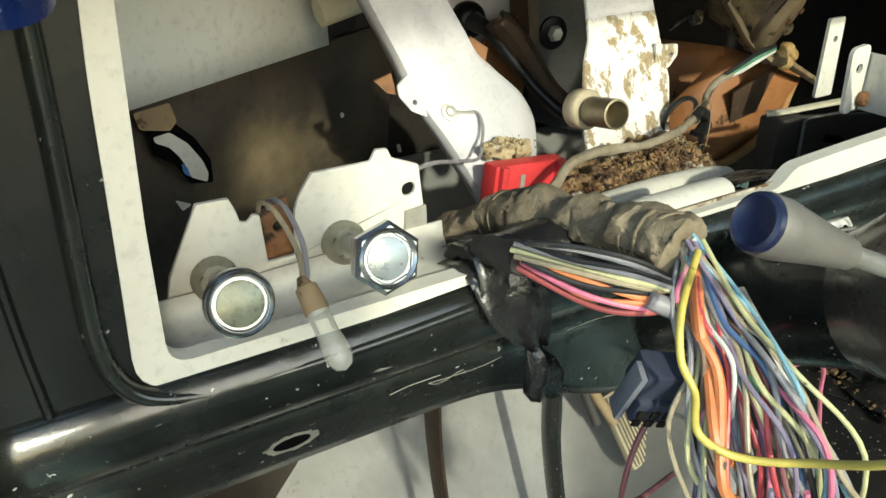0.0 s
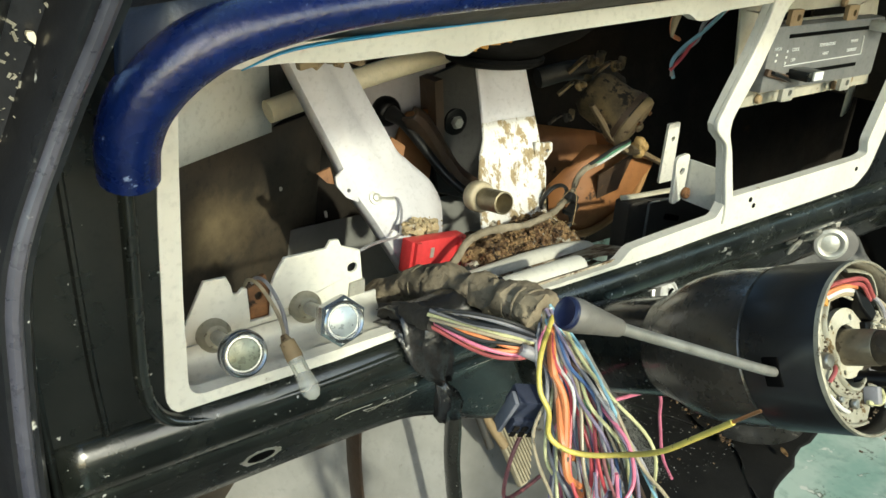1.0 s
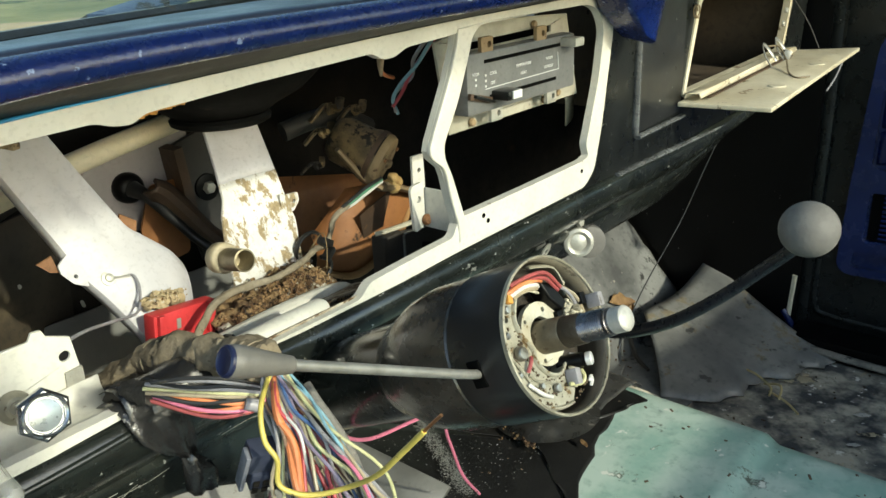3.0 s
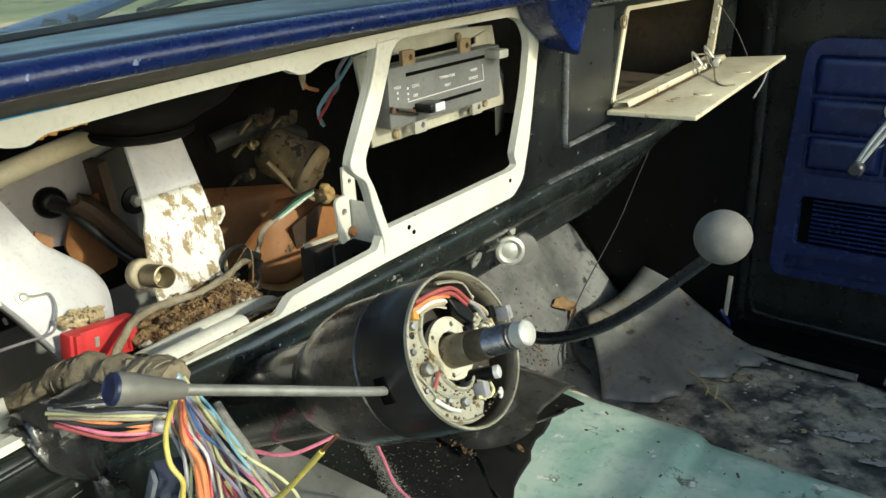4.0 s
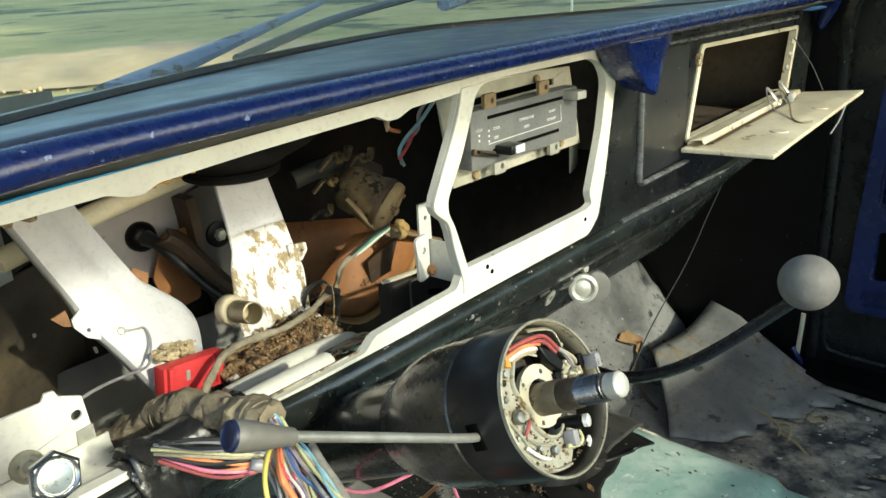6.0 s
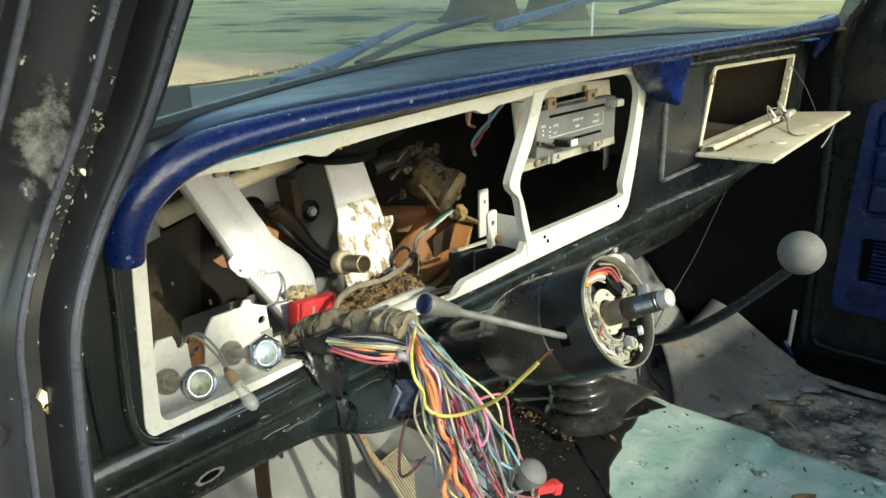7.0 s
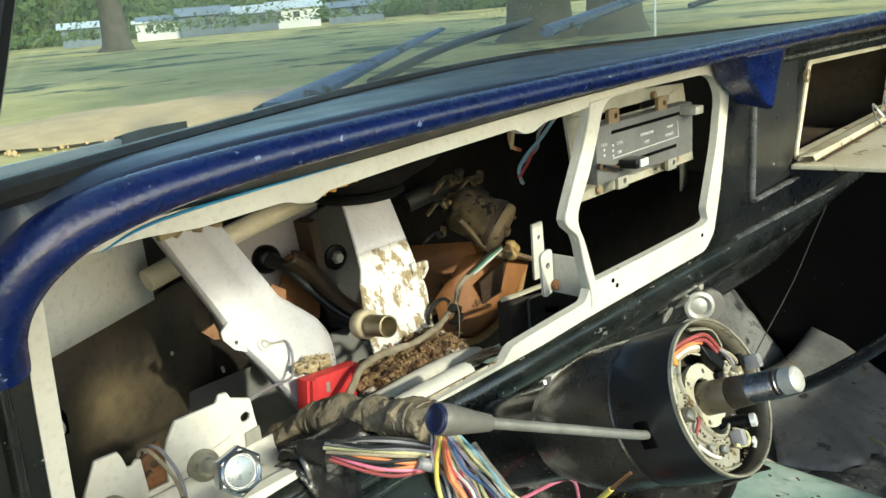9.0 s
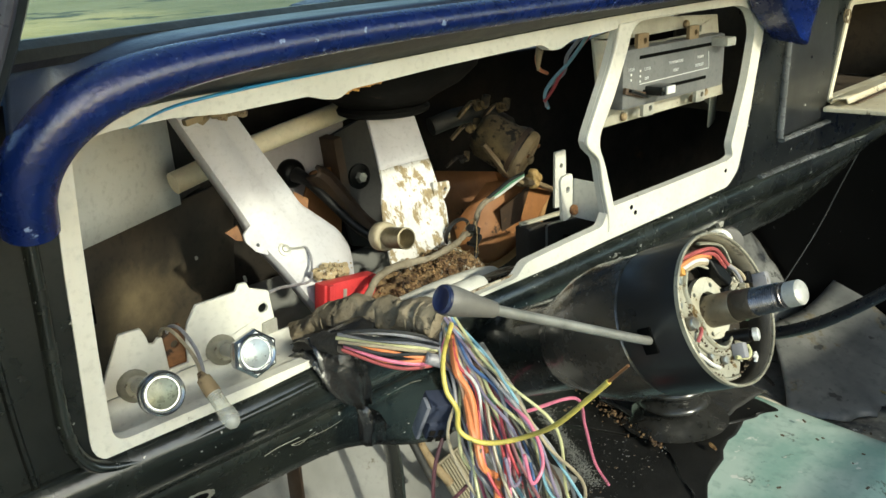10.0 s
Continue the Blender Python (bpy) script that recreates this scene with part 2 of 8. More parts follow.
GREY_MAT = surface("grey_dusty_rubber_sheet", (0.115, 0.117, 0.116), (0.235, 0.232, 0.218), 0.36, grain=60, blotch=9, bump=0.2, contrast=0.18, stain=(0.3, 0.25, 0.17), cover=0.60, stain_scale=12, speck=(0.05, 0.05, 0.047), speck_cover=0.64, speck_scale=22)
CRUMBS = surface("crumbled_rust_flakes", (0.09, 0.048, 0.022), (0.26, 0.165, 0.08), 0.95, grain=300, blotch=90, bump=0.5, contrast=0.08, stain=(0.04, 0.024, 0.014), cover=0.52, stain_scale=130, vary=0.4)
LEAF_DRY = surface("dry_leaf", (0.26, 0.16, 0.07), (0.16, 0.085, 0.035), 0.7, grain=120, blotch=50, bump=0.2)
STRAW = surface("dry_straw", (0.5, 0.42, 0.22), (0.4, 0.32, 0.16), 0.7, grain=120, blotch=50, bump=0.1)
GREY_KNOB = surface("worn_grey_plastic", (0.14, 0.133, 0.124), (0.105, 0.1, 0.093), 0.68, grain=260, blotch=45, bump=0.25, stain=(0.3, 0.28, 0.25), cover=0.66, stain_scale=60)
NAVY_CAP = surface("navy_plastic_cap", (0.007, 0.010, 0.034), (0.01, 0.014, 0.045), 0.35, grain=200, blotch=40, bump=0.1)
CONTROL = surface("charcoal_control_face", (0.1, 0.103, 0.103), (0.135, 0.137, 0.135), 0.5, grain=250, blotch=20, bump=0.08, stain=(0.14, 0.13, 0.11), cover=0.7, stain_scale=40)
PRINT = surface("white_print", (0.62, 0.63, 0.62), (0.55, 0.56, 0.55), 0.6, grain=300, blotch=60, bump=0.0)
LEVER = surface("grey_lever_steel", (0.3, 0.295, 0.275), (0.2, 0.197, 0.18), 0.4, 0.5, grain=250, blotch=50, bump=0.2, stain=(0.12, 0.1, 0.07), cover=0.63, stain_scale=90)
WORN_CREAM = surface("soiled_cream_paint", (0.62, 0.57, 0.44), (0.47, 0.41, 0.29), 0.45, grain=120, blotch=14, bump=0.2, stain=(0.2, 0.13, 0.07), cover=0.61, stain_scale=30, speck=(0.12, 0.09, 0.06), speck_cover=0.69, speck_scale=60)
SATIN = surface("satin_chrome", (0.62, 0.62, 0.6), (0.5, 0.5, 0.48), 0.36, 0.35, grain=300, blotch=60, bump=0.05, stain=(0.2, 0.19, 0.17), cover=0.68, stain_scale=120)
STRIP = surface("dusty_brown_strip", (0.1, 0.09, 0.08), (0.06, 0.056, 0.052), 0.7, grain=200, blotch=14, bump=0.3)
CYAN = surface("cyan_blue_paint", (0.02, 0.22, 0.46), (0.03, 0.28, 0.5), 0.4, grain=200, blotch=30, bump=0.05)
GRIME = surface("brown_grime", (0.07, 0.05, 0.032), (0.11, 0.08, 0.05), 0.85, grain=200, blotch=30, bump=0.5, stain=(0.2, 0.14, 0.08), cover=0.6, stain_scale=60)
FOAM = surface("orange_foam", (0.5, 0.24, 0.05), (0.4, 0.2, 0.05), 0.9, grain=160, blotch=60, bump=0.6)
NAVY_PLUG = surface("slate_blue_connector", (0.028, 0.034, 0.058), (0.04, 0.047, 0.072), 0.45, grain=200, blotch=50, bump=0.1, stain=(0.2, 0.18, 0.15), cover=0.68, stain_scale=80)
ORANGE = surface("orange_rusted_sheet", (0.30, 0.125, 0.04), (0.20, 0.08, 0.028), 0.65, grain=160, blotch=16, bump=0.25, stain=(0.07, 0.038, 0.018), cover=0.60, stain_scale=22)
# teal haze beyond the dust stands in for the dash top's reflection
GLASS = clear("windscreen_glass", (0.82, 0.90, 0.87), 0.2, (0.42, 0.54, 0.56))
SIDE_GLASS = clear("side_glass", (0.88, 0.93, 0.9), 0.1, (0.5, 0.55, 0.5))
BULB_GLASS = clear("bulb_glass", (0.93, 0.92, 0.86), 0.3, (0.75, 0.74, 0.68))
# dark green patches in the colour deepen the tree shade
LAWN = surface("dry_lawn", (0.36, 0.32, 0.1), (0.62, 0.5, 0.2), 0.95, grain=3.0, blotch=0.22, bump=0.0, stain=(0.10, 0.13, 0.045), cover=0.54, stain_scale=0.16)
ASPHALT = surface("grey_drive", (0.09, 0.095, 0.095), (0.13, 0.13, 0.125), 0.9, grain=8, blotch=0.8, bump=0.0)
GRAVEL = surface("pale_gravel", (0.66, 0.46, 0.25), (0.5, 0.35, 0.19), 0.95, grain=12, blotch=2.0, bump=0.0)
BARK = surface("grey_bark", (0.06, 0.052, 0.04), (0.1, 0.088, 0.068), 0.95, grain=6, blotch=1.2, bump=0.5)
FOLIAGE = surface("green_leaves", (0.055, 0.095, 0.025), (0.09, 0.13, 0.035), 0.7, grain=3, blotch=0.6, bump=0.0)
SIDING = surface("white_siding", (0.7, 0.7, 0.68), (0.62, 0.62, 0.6), 0.7, grain=2, blotch=0.4, bump=0.0)
BLUE_ROOF = surface("blue_grey_roof", (0.16, 0.2, 0.27), (0.2, 0.24, 0.3), 0.7, grain=2, blotch=0.4, bump=0.0)
GLAZING = surface("dark_window_glass", (0.03, 0.035, 0.04), (0.04, 0.045, 0.05), 0.1, grain=3, blotch=1, bump=0.0)


def wire_coat(name, c):
    grey = sum(c) / 3
    c = tuple(0.8 * v + 0.2 * grey for v in c)
    return surface("wire_" + name, c, tuple(0.75 * v for v in c), 0.42, grain=300, blotch=70, bump=0.05, stain=(0.13, 0.11, 0.085), cover=0.63, stain_scale=110)


COATS = {
    "yellow": wire_coat("yellow", (0.6, 0.47, 0.04)), "orange": wire_coat("orange", (0.75, 0.2, 0.03)), "red": wire_coat("red", (0.55, 0.03, 0.05)),
    "pink": wire_coat("pink", (0.68, 0.13, 0.25)), "light_blue": wire_coat("light_blue", (0.2, 0.44, 0.55)), "blue": wire_coat("blue", (0.05, 0.13, 0.33)),
    "grey": wire_coat("grey", (0.27, 0.26, 0.28)), "violet": wire_coat("violet", (0.24, 0.19, 0.29)), "pale_yellow": wire_coat("pale_yellow", (0.55, 0.53, 0.24)),
    "green": wire_coat("green", (0.07, 0.25, 0.14)), "white": wire_coat("white", (0.62, 0.61, 0.57)), "black": wire_coat("black", (0.02, 0.02, 0.02)),
    "dull_red": wire_coat("dull_red", (0.36, 0.05, 0.05)), "brown": wire_coat("brown", (0.22, 0.13, 0.08)), "maroon": wire_coat("maroon", (0.25, 0.07, 0.08)), "tan": wire_coat("tan", (0.35, 0.28, 0.17)),
}


# ---- builders ----
from mathutils.geometry import tessellate_polygon


class Geo:
    """Collects vertices and faces of one mesh."""

    def __init__(self):
        self.v, self.f = [], []

    def add(self, verts, faces):
        n = len(self.v)
        self.v += [tuple(p) for p in verts]
        self.f += [tuple(i + n for i in face) for face in faces]
        return self


def smooth_line(points, steps=6):
    """A Catmull-Rom line through the points."""
    p = np.array(points, float)
    if len(p) < 3:
        return np.array([p[0] + (p[-1] - p[0]) * s for s in np.linspace(0, 1, 3)])
    q = np.vstack([2 * p[0] - p[1], p, 2 * p[-1] - p[-2]])
    out = []
    for i in range(1, len(q) - 2):
        for s in np.arange(steps) / steps:
            a, b, c, d = q[i - 1], q[i], q[i + 1], q[i + 2]
            out.append(0.5 * (2 * b + (c - a) * s + (2 * a - 5 * b + 4 * c - d) * s ** 2 + (3 * b - a - 3 * c + d) * s ** 3))
    return np.array(out + [p[-1]])


def sweep(geo, points, radius, sides=10, steps=6, flat=1.0, up=None, raw=False):
    """A tube along a line; radius: a number or one for each point; flat: thickness over width."""
    line = np.array(points, float) if raw else smooth_line(points, steps)
    n = len(line)
    radii = np.interp(np.linspace(0, 1, n), np.linspace(0, 1, np.size(radius)), np.atleast_1d(radius)) if np.size(radius) > 1 else np.full(n, float(np.atleast_1d(radius)[0]))
    tan = np.gradient(line, axis=0)
    tan /= np.linalg.norm(tan, axis=1)[:, None] + 1e-12
    ref = np.array(up if up is not None else ((0, 0, 1) if abs(tan[0][2]) < 0.9 else (1, 0, 0)), float)
    verts, faces = [], []
    for i in range(n):
        side = np.cross(tan[i], ref)
        side /= np.linalg.norm(side) + 1e-12
        top = np.cross(side, tan[i])
        if up is None:
            ref = top
        for k in range(sides):
            a = 2 * math.pi * (k + 0.5) / sides
            verts.append(line[i] + radii[i] * (math.cos(a) * side + flat * math.sin(a) * top))
    for i in range(n - 1):
        for k in range(sides):
            a, b = i * sides + k, i * sides + (k + 1) % sides
            faces.append((a, b, b + sides, a + sides))
    faces.append(tuple(range(sides - 1, -1, -1)))
    faces.append(tuple(range((n - 1) * sides, n * sides)))
    return geo.add(verts, faces)


def basis(axis):
    w = Vector(axis).normalized()
    u = w.cross(Vector((0, 0, 1)) if abs(w.z) < 0.9 else Vector((1, 0, 0))).normalized()
    return u, w.cross(u), w


def lathe(geo, centre, axis, profile, sides=32, phase=0.0, caps=True):
    """A turned body: profile rows (distance along the axis, radius)."""
    u, v, w = basis(axis)
    c = Vector(centre)
    verts, faces = [], []
    for s, r in profile:
        for k in range(sides):
            a = 2 * math.pi * k / sides + phase
            verts.append(c + w * s + (u * math.cos(a) + v * math.sin(a)) * max(r, 1e-5))
    for i in range(len(profile) - 1):
        for k in range(sides):
            a, b = i * sides + k, i * sides + (k + 1) % sides
            faces.append((a, b, b + sides, a + sides))
    if caps:
        faces.append(tuple(range(sides - 1, -1, -1)))
        faces.append(tuple(range((len(profile) - 1) * sides, len(profile) * sides)))
    return geo.add(verts, faces)


def slab(geo, centre, size, turn=None, bevel=0.0):
    """A block with bevelled edges, turned by a rotation matrix."""
    bm = bmesh.new()
    bmesh.ops.create_cube(bm, size=1.0)
    bmesh.ops.scale(bm, vec=size, verts=bm.verts)
    if bevel:
        bmesh.ops.bevel(bm, geom=bm.edges[:], offset=bevel, segments=2, affect="EDGES", profile=0.6)
    m = Matrix.Translation(centre) @ (turn.to_4x4() if turn else Matrix.Identity(4))
    bm.verts.index_update()
    geo.add([m @ v.co for v in bm.verts], [[v.index for v in f.verts] for f in bm.faces])
    bm.free()
    return geo


def turned(rx=0, ry=0, rz=0):
    return Euler([radians(a) for a in (rx, ry, rz)]).to_matrix()


def fillet(poly, radius, steps=5):
    """Rounds a polygon's corners; radius: a number, or one for each corner."""
    out, n = [], len(poly)
    radii = radius if isinstance(radius, (list, tuple)) else [radius] * n
    for i in range(n):
        a, b, c = (Vector(poly[(i + k) % n]) for k in (-1, 0, 1))
        d, e = a - b, c - b
        r = min(radii[i], 0.45 * d.length, 0.45 * e.length)
        if r < 1e-5:
            out.append(tuple(b))
            continue
        p, q = b + d.normalized() * r, b + e.normalized() * r
        for k in range(steps + 1):
            s = k / steps
            out.append(tuple((1 - s) ** 2 * p + 2 * s * (1 - s) * b + s * s * q))
    return out


def plate(geo, outline, holes, place, thick):
    """A flat plate with holes: 2D outlines, place(u, v, w) gives the world point, w from 0 to thick."""
    loops = [outline] + list(holes)
    flat = [p for loop in loops for p in loop]
    tris = tessellate_polygon([[Vector((p[0], p[1], 0)) for p in loop] for loop in loops])
    n = len(flat)
    verts = [place(p[0], p[1], 0.0) for p in flat] + [place(p[0], p[1], thick) for p in flat]
    faces = [tuple(t) for t in tris] + [tuple(i + n for i in reversed(t)) for t in tris]
    start = 0
    for loop in loops:
        m = len(loop)
        for k in range(m):
            a, b = start + k, start + (k + 1) % m
            faces.append((a, b, b + n, a + n))
        start += m
    return geo.add(verts, faces)


def sheet(geo, rows):
    """A surface through rows of points."""
    m = len(rows[0])
    verts = [p for row in rows for p in row]
    faces = [(i * m + k, i * m + k + 1, (i + 1) * m + k + 1, (i + 1) * m + k) for i in range(len(rows) - 1) for k in range(m - 1)]
    return geo.add(verts, faces)


ORIGIN = {}


def thing(name, at, label, category, group="", kind=""):
    ob = new(name)
    ob.location = at
    ob.empty_display_size = 0.02
    ORIGIN[ob.name] = Vector(at)
    return tagged(ob, label, category, group, kind)


def mesh_of(name, geo, material, origin=(0, 0, 0), smooth=40, both=False):
    me = bpy.data.meshes.new(name)
    o = Vector(origin)
    me.from_pydata([Vector(p) - o for p in geo.v], [], geo.f)
    bm = bmesh.new()
    bm.from_mesh(me)
    bmesh.ops.recalc_face_normals(bm, faces=bm.faces)
    bm.to_mesh(me)
    bm.free()
    me.materials.append(material)
    if smooth:
        me.polygons.foreach_set("use_smooth", [True] * len(me.polygons))
        me.set_sharp_from_angle(angle=radians(smooth))
    return me


def part(name, geo, material, parent, label="", smooth=40, bevel=0.0, solid=0.0):
    o = ORIGIN[parent.name]
    ob = new(name, mesh_of(name, geo, material, o, smooth))
    ob.parent = parent
    ORIGIN[ob.name] = o
    dress(ob, bevel, solid)
    return tagged(ob, label)


def dress(ob, bevel, solid):
    if solid:
        s = ob.modifiers.new("solid", "SOLIDIFY")
        s.thickness, s.offset = abs(solid), 1.0 if solid > 0 else -1.0
    if bevel:
        b = ob.modifiers.new("bevel", "BEVEL")
        b.width, b.segments, b.limit_method, b.angle_limit = bevel, 2, "ANGLE", radians(40)


def whole(name, geo, material, label, category, group="", kind="", smooth=40, bevel=0.0, solid=0.0):
    """A top-level thing of one mesh."""
    pts = np.array(geo.v, float)
    o = Vector((*(0.5 * (pts.min(0) + pts.max(0)))[:2], pts[:, 2].min()))
    ob = new(name, mesh_of(name, geo, material, o, smooth))
    ob.location = o
    ORIGIN[ob.name] = o
    dress(ob, bevel, solid)
    return tagged(ob, label, category, group, kind)


def xz(y0, sign=1.0):
    """Plates that face the seat: outline in x, z; the thickness goes to the nose."""
    return lambda u, v, w: (u, y0 + sign * w, v)


def screw(geo, at, axis, r):
    return lathe(geo, at, axis, [(0, r), (r * 0.5, r), (r * 0.8, r * 0.75), (r * 0.85, 0.0)], 12)


def ring_of(cx, cz, r, n=16):
    return [(cx + r * math.cos(2 * math.pi * k / n), cz + r * math.sin(2 * math.pi * k / n)) for k in range(n)]

# ---- structure of the cab ----
def floor_height(x, y):
    s = abs(x - 0.74)
    k = min(max((0.36 - s) / 0.2, 0.0), 1.0)
    z = 0.62 + 0.172 * k * k * (3 - 2 * k)
    z -= 0.012 * min(max((-0.138 - y) / 0.016, 0.0), 1.0) * min(k * 1.5, 1.0)
    toe = 0.62 + max(0.0, y - 0.22) * 1.15
    return max(z, toe + 0.25 * (z - 0.62))


g = Geo()
sheet(g, [[(x, y, floor_height(x, y)) for x in np.linspace(-0.1, 1.58, 90)] for y in np.linspace(-1.05, 0.46, 190)])
whole("floor", g, TEAL, "worn teal painted steel cab floor with a raised tunnel", "floor", kind="structure", smooth=60, solid=-0.004)

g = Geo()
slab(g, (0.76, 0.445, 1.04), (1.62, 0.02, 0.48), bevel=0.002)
whole("wall_front", g, NEAR_BLACK, "dark steel firewall behind the stripped dashboard", "firewall", kind="structure")

g = Geo()
sheet(g, [[(x, y, max(z, floor_height(x, y) + 0.012)) for x in np.linspace(-0.03, 0.575, 20)] for y, z in ((0.12, 0.0), (0.18, 0.0), (0.22, 0.0), (0.26, 0.0), (0.32, 0.0), (0.37, 0.80), (0.40, 0.86), (0.41, 0.95), (0.415, 1.06))])
whole("firewall_lining", g, LIGHT_FIREWALL, "light grey dusty firewall panel behind the pedals", "panel", kind="structure", solid=0.004)

# inner cowl wall behind the left of the opening: grey above, brown below, white plates for daylight holes
def cowl(x, z, off=0.0):
    return (x, 0.385 + 0.478 * (x - 0.228) - off, z)


def cowl_seam(x):
    return 1.1805 + 0.026 * (x - 0.08)


g = Geo()
sheet(g, [[cowl(x, cowl_seam(x) + (1.352 - cowl_seam(x)) * k, 0.012 * k) for x in np.linspace(-0.05, 0.246 - 0.008 * k, 12)] for k in np.linspace(0, 1, 6)])
whole("cowl_side_upper", g, GREY_PANEL, "plain grey primed inner cowl panel", "panel", kind="structure", solid=-0.004)
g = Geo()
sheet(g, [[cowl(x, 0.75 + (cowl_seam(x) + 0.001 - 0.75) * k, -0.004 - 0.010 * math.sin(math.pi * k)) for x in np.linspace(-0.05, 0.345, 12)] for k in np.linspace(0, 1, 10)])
# tan cloud in the colour stands in for warm light low on the panel
dust_or_glow(TAN_PANEL, (0.03, 0.013, 0.35), (0.09, 0.07, 0.06), (0.15, 0.115, 0.065), 6.0)
whole("cowl_side_lower", g, TAN_PANEL, "brown stained inner cowl panel with a painted tan glow", "panel", kind="structure", solid=-0.004)
# dark sheet stands in for shade in the recess beside the grey panel
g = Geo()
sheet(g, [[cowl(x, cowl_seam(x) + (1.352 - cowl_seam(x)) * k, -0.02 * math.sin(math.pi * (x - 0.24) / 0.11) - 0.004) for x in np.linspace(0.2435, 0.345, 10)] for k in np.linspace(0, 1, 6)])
whole("cowl_recess", g, DARK, "dark sheet coloured for the shade in a shallow cowl recess", "panel", kind="structure", solid=-0.004)
# flat plates: white stands in for daylight, black for the shaded hollow
gap = thing("cowl_patch", cowl(0.1, 1.11, 0.004), "white crescent painted for daylight through a cut in the brown cowl panel", "patch")
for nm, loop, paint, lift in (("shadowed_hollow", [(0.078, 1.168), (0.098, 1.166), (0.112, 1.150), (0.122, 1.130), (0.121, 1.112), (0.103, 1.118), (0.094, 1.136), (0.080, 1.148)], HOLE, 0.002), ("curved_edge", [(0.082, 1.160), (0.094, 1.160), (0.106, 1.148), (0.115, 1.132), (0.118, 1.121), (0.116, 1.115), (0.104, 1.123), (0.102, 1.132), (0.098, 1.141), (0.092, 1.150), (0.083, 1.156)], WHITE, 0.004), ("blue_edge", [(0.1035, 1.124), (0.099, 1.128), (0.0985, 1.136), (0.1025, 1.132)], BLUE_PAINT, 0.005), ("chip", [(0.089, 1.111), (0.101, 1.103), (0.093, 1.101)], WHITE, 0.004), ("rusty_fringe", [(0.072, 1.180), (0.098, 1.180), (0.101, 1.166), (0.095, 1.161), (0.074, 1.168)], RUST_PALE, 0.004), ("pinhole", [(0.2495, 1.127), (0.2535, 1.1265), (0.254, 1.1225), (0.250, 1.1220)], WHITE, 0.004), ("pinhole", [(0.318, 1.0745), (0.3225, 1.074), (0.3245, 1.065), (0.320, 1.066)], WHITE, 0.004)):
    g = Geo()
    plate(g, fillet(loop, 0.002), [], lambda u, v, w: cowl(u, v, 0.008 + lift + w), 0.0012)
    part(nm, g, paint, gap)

for name, x in (("wall_left_kick", -0.052), ("wall_right_kick", 1.542)):
    g = Geo()
    slab(g, (x, 0.218, 0.98), (0.012, 0.445, 0.76))
    whole(name, g, BLACK_DULL, "black painted kick panel beside the footwell", "panel", kind="structure")

# unseen roof added to keep sky light off the dash
g = Geo()
sheet(g, [[(x, y, 1.965 - 0.05 * (2 * (x - 0.75) / 1.5) ** 2) for x in np.linspace(-0.02, 1.52, 14)] for y in np.linspace(-1.0, -0.36, 8)])
whole("ceiling", g, WHITE, "unseen white cab roof added to block the sky", "ceiling", kind="structure", solid=0.004)

# unseen wall: window opening sized to frame the sun, cream for bounce
g = Geo()
plate(g, [(-0.08, 0.6), (1.58, 0.6), (1.58, 1.99), (-0.08, 1.99)], [fillet([(0.02, 1.24), (1.48, 1.24), (1.44, 1.83), (0.06, 1.83)], 0.05)], xz(-1.02), 0.03)
whole("wall_back", g, CREAM, "unseen plain rear cab wall, cream to bounce light, with an open rear window", "wall", kind="structure")

# door opening flange and windscreen pillar, left and right
PILLAR = [(-0.05, -0.03, 0.62), (-0.049, -0.03, 1.0), (-0.047, -0.03, 1.15), (-0.042, -0.03, 1.235), (-0.034, -0.03, 1.285), (-0.012, -0.033, 1.335), (0.013, -0.055, 1.395), (0.032, -0.09, 1.474), (0.058, -0.17, 1.60), (0.095, -0.29, 1.82), (0.12, -0.36, 1.94)]
PROFILE = [(-0.012, 0.03), (-0.001, 0.012), (0.0, 0.004), (-0.003, -0.005), (-0.016, -0.008), (-0.0205, -0.001), (-0.024, 0.012), (-0.034, 0.014), (-0.0385, 0.002), (-0.042, -0.006), (-0.0455, -0.005), (-0.049, 0.004), (-0.056, 0.012), (-0.075, 0.012), (-0.0805, 0.003), (-0.0835, -0.004), (-0.0870, -0.003), (-0.0905, 0.006), (-0.098, 0.008), (-0.103, 0.003), (-0.106, -0.001), (-0.109, 0.003), (-0.106, 0.016)]


def pillar(mirror):
    geo = Geo()
    line = smooth_line(PILLAR, 5)
    rows = []
    for x, y, z in line:
        k = min(max((z - 1.25) / 0.13, 0.0), 1.0)
        f, far = 0.80 + 0.24 * k, 1.75 - 0.75 * k
        row = [(x + max(dx, -0.0455) * f + min(dx + 0.0455, 0.0) * far, y + dy, z) for dx, dy in PROFILE]
        rows.append([(1.50 - p[0], p[1] + 0.012, p[2]) for p in row] if mirror else row)
    return sheet(geo, rows)


post_left = thing("windscreen_pillar", (-0.05, -0.03, 0.62), "black painted door jamb and windscreen pillar with ridges and chips", "pillar", kind="structure")
dust_or_glow(JAMB, (0.004, -0.012, 0.766), (0.016, 0.05, 0.036), (0.16, 0.16, 0.15))
part("pillar_shell", pillar(False), JAMB, post_left, smooth=50)
rnd = random.Random(64)
g = Geo()
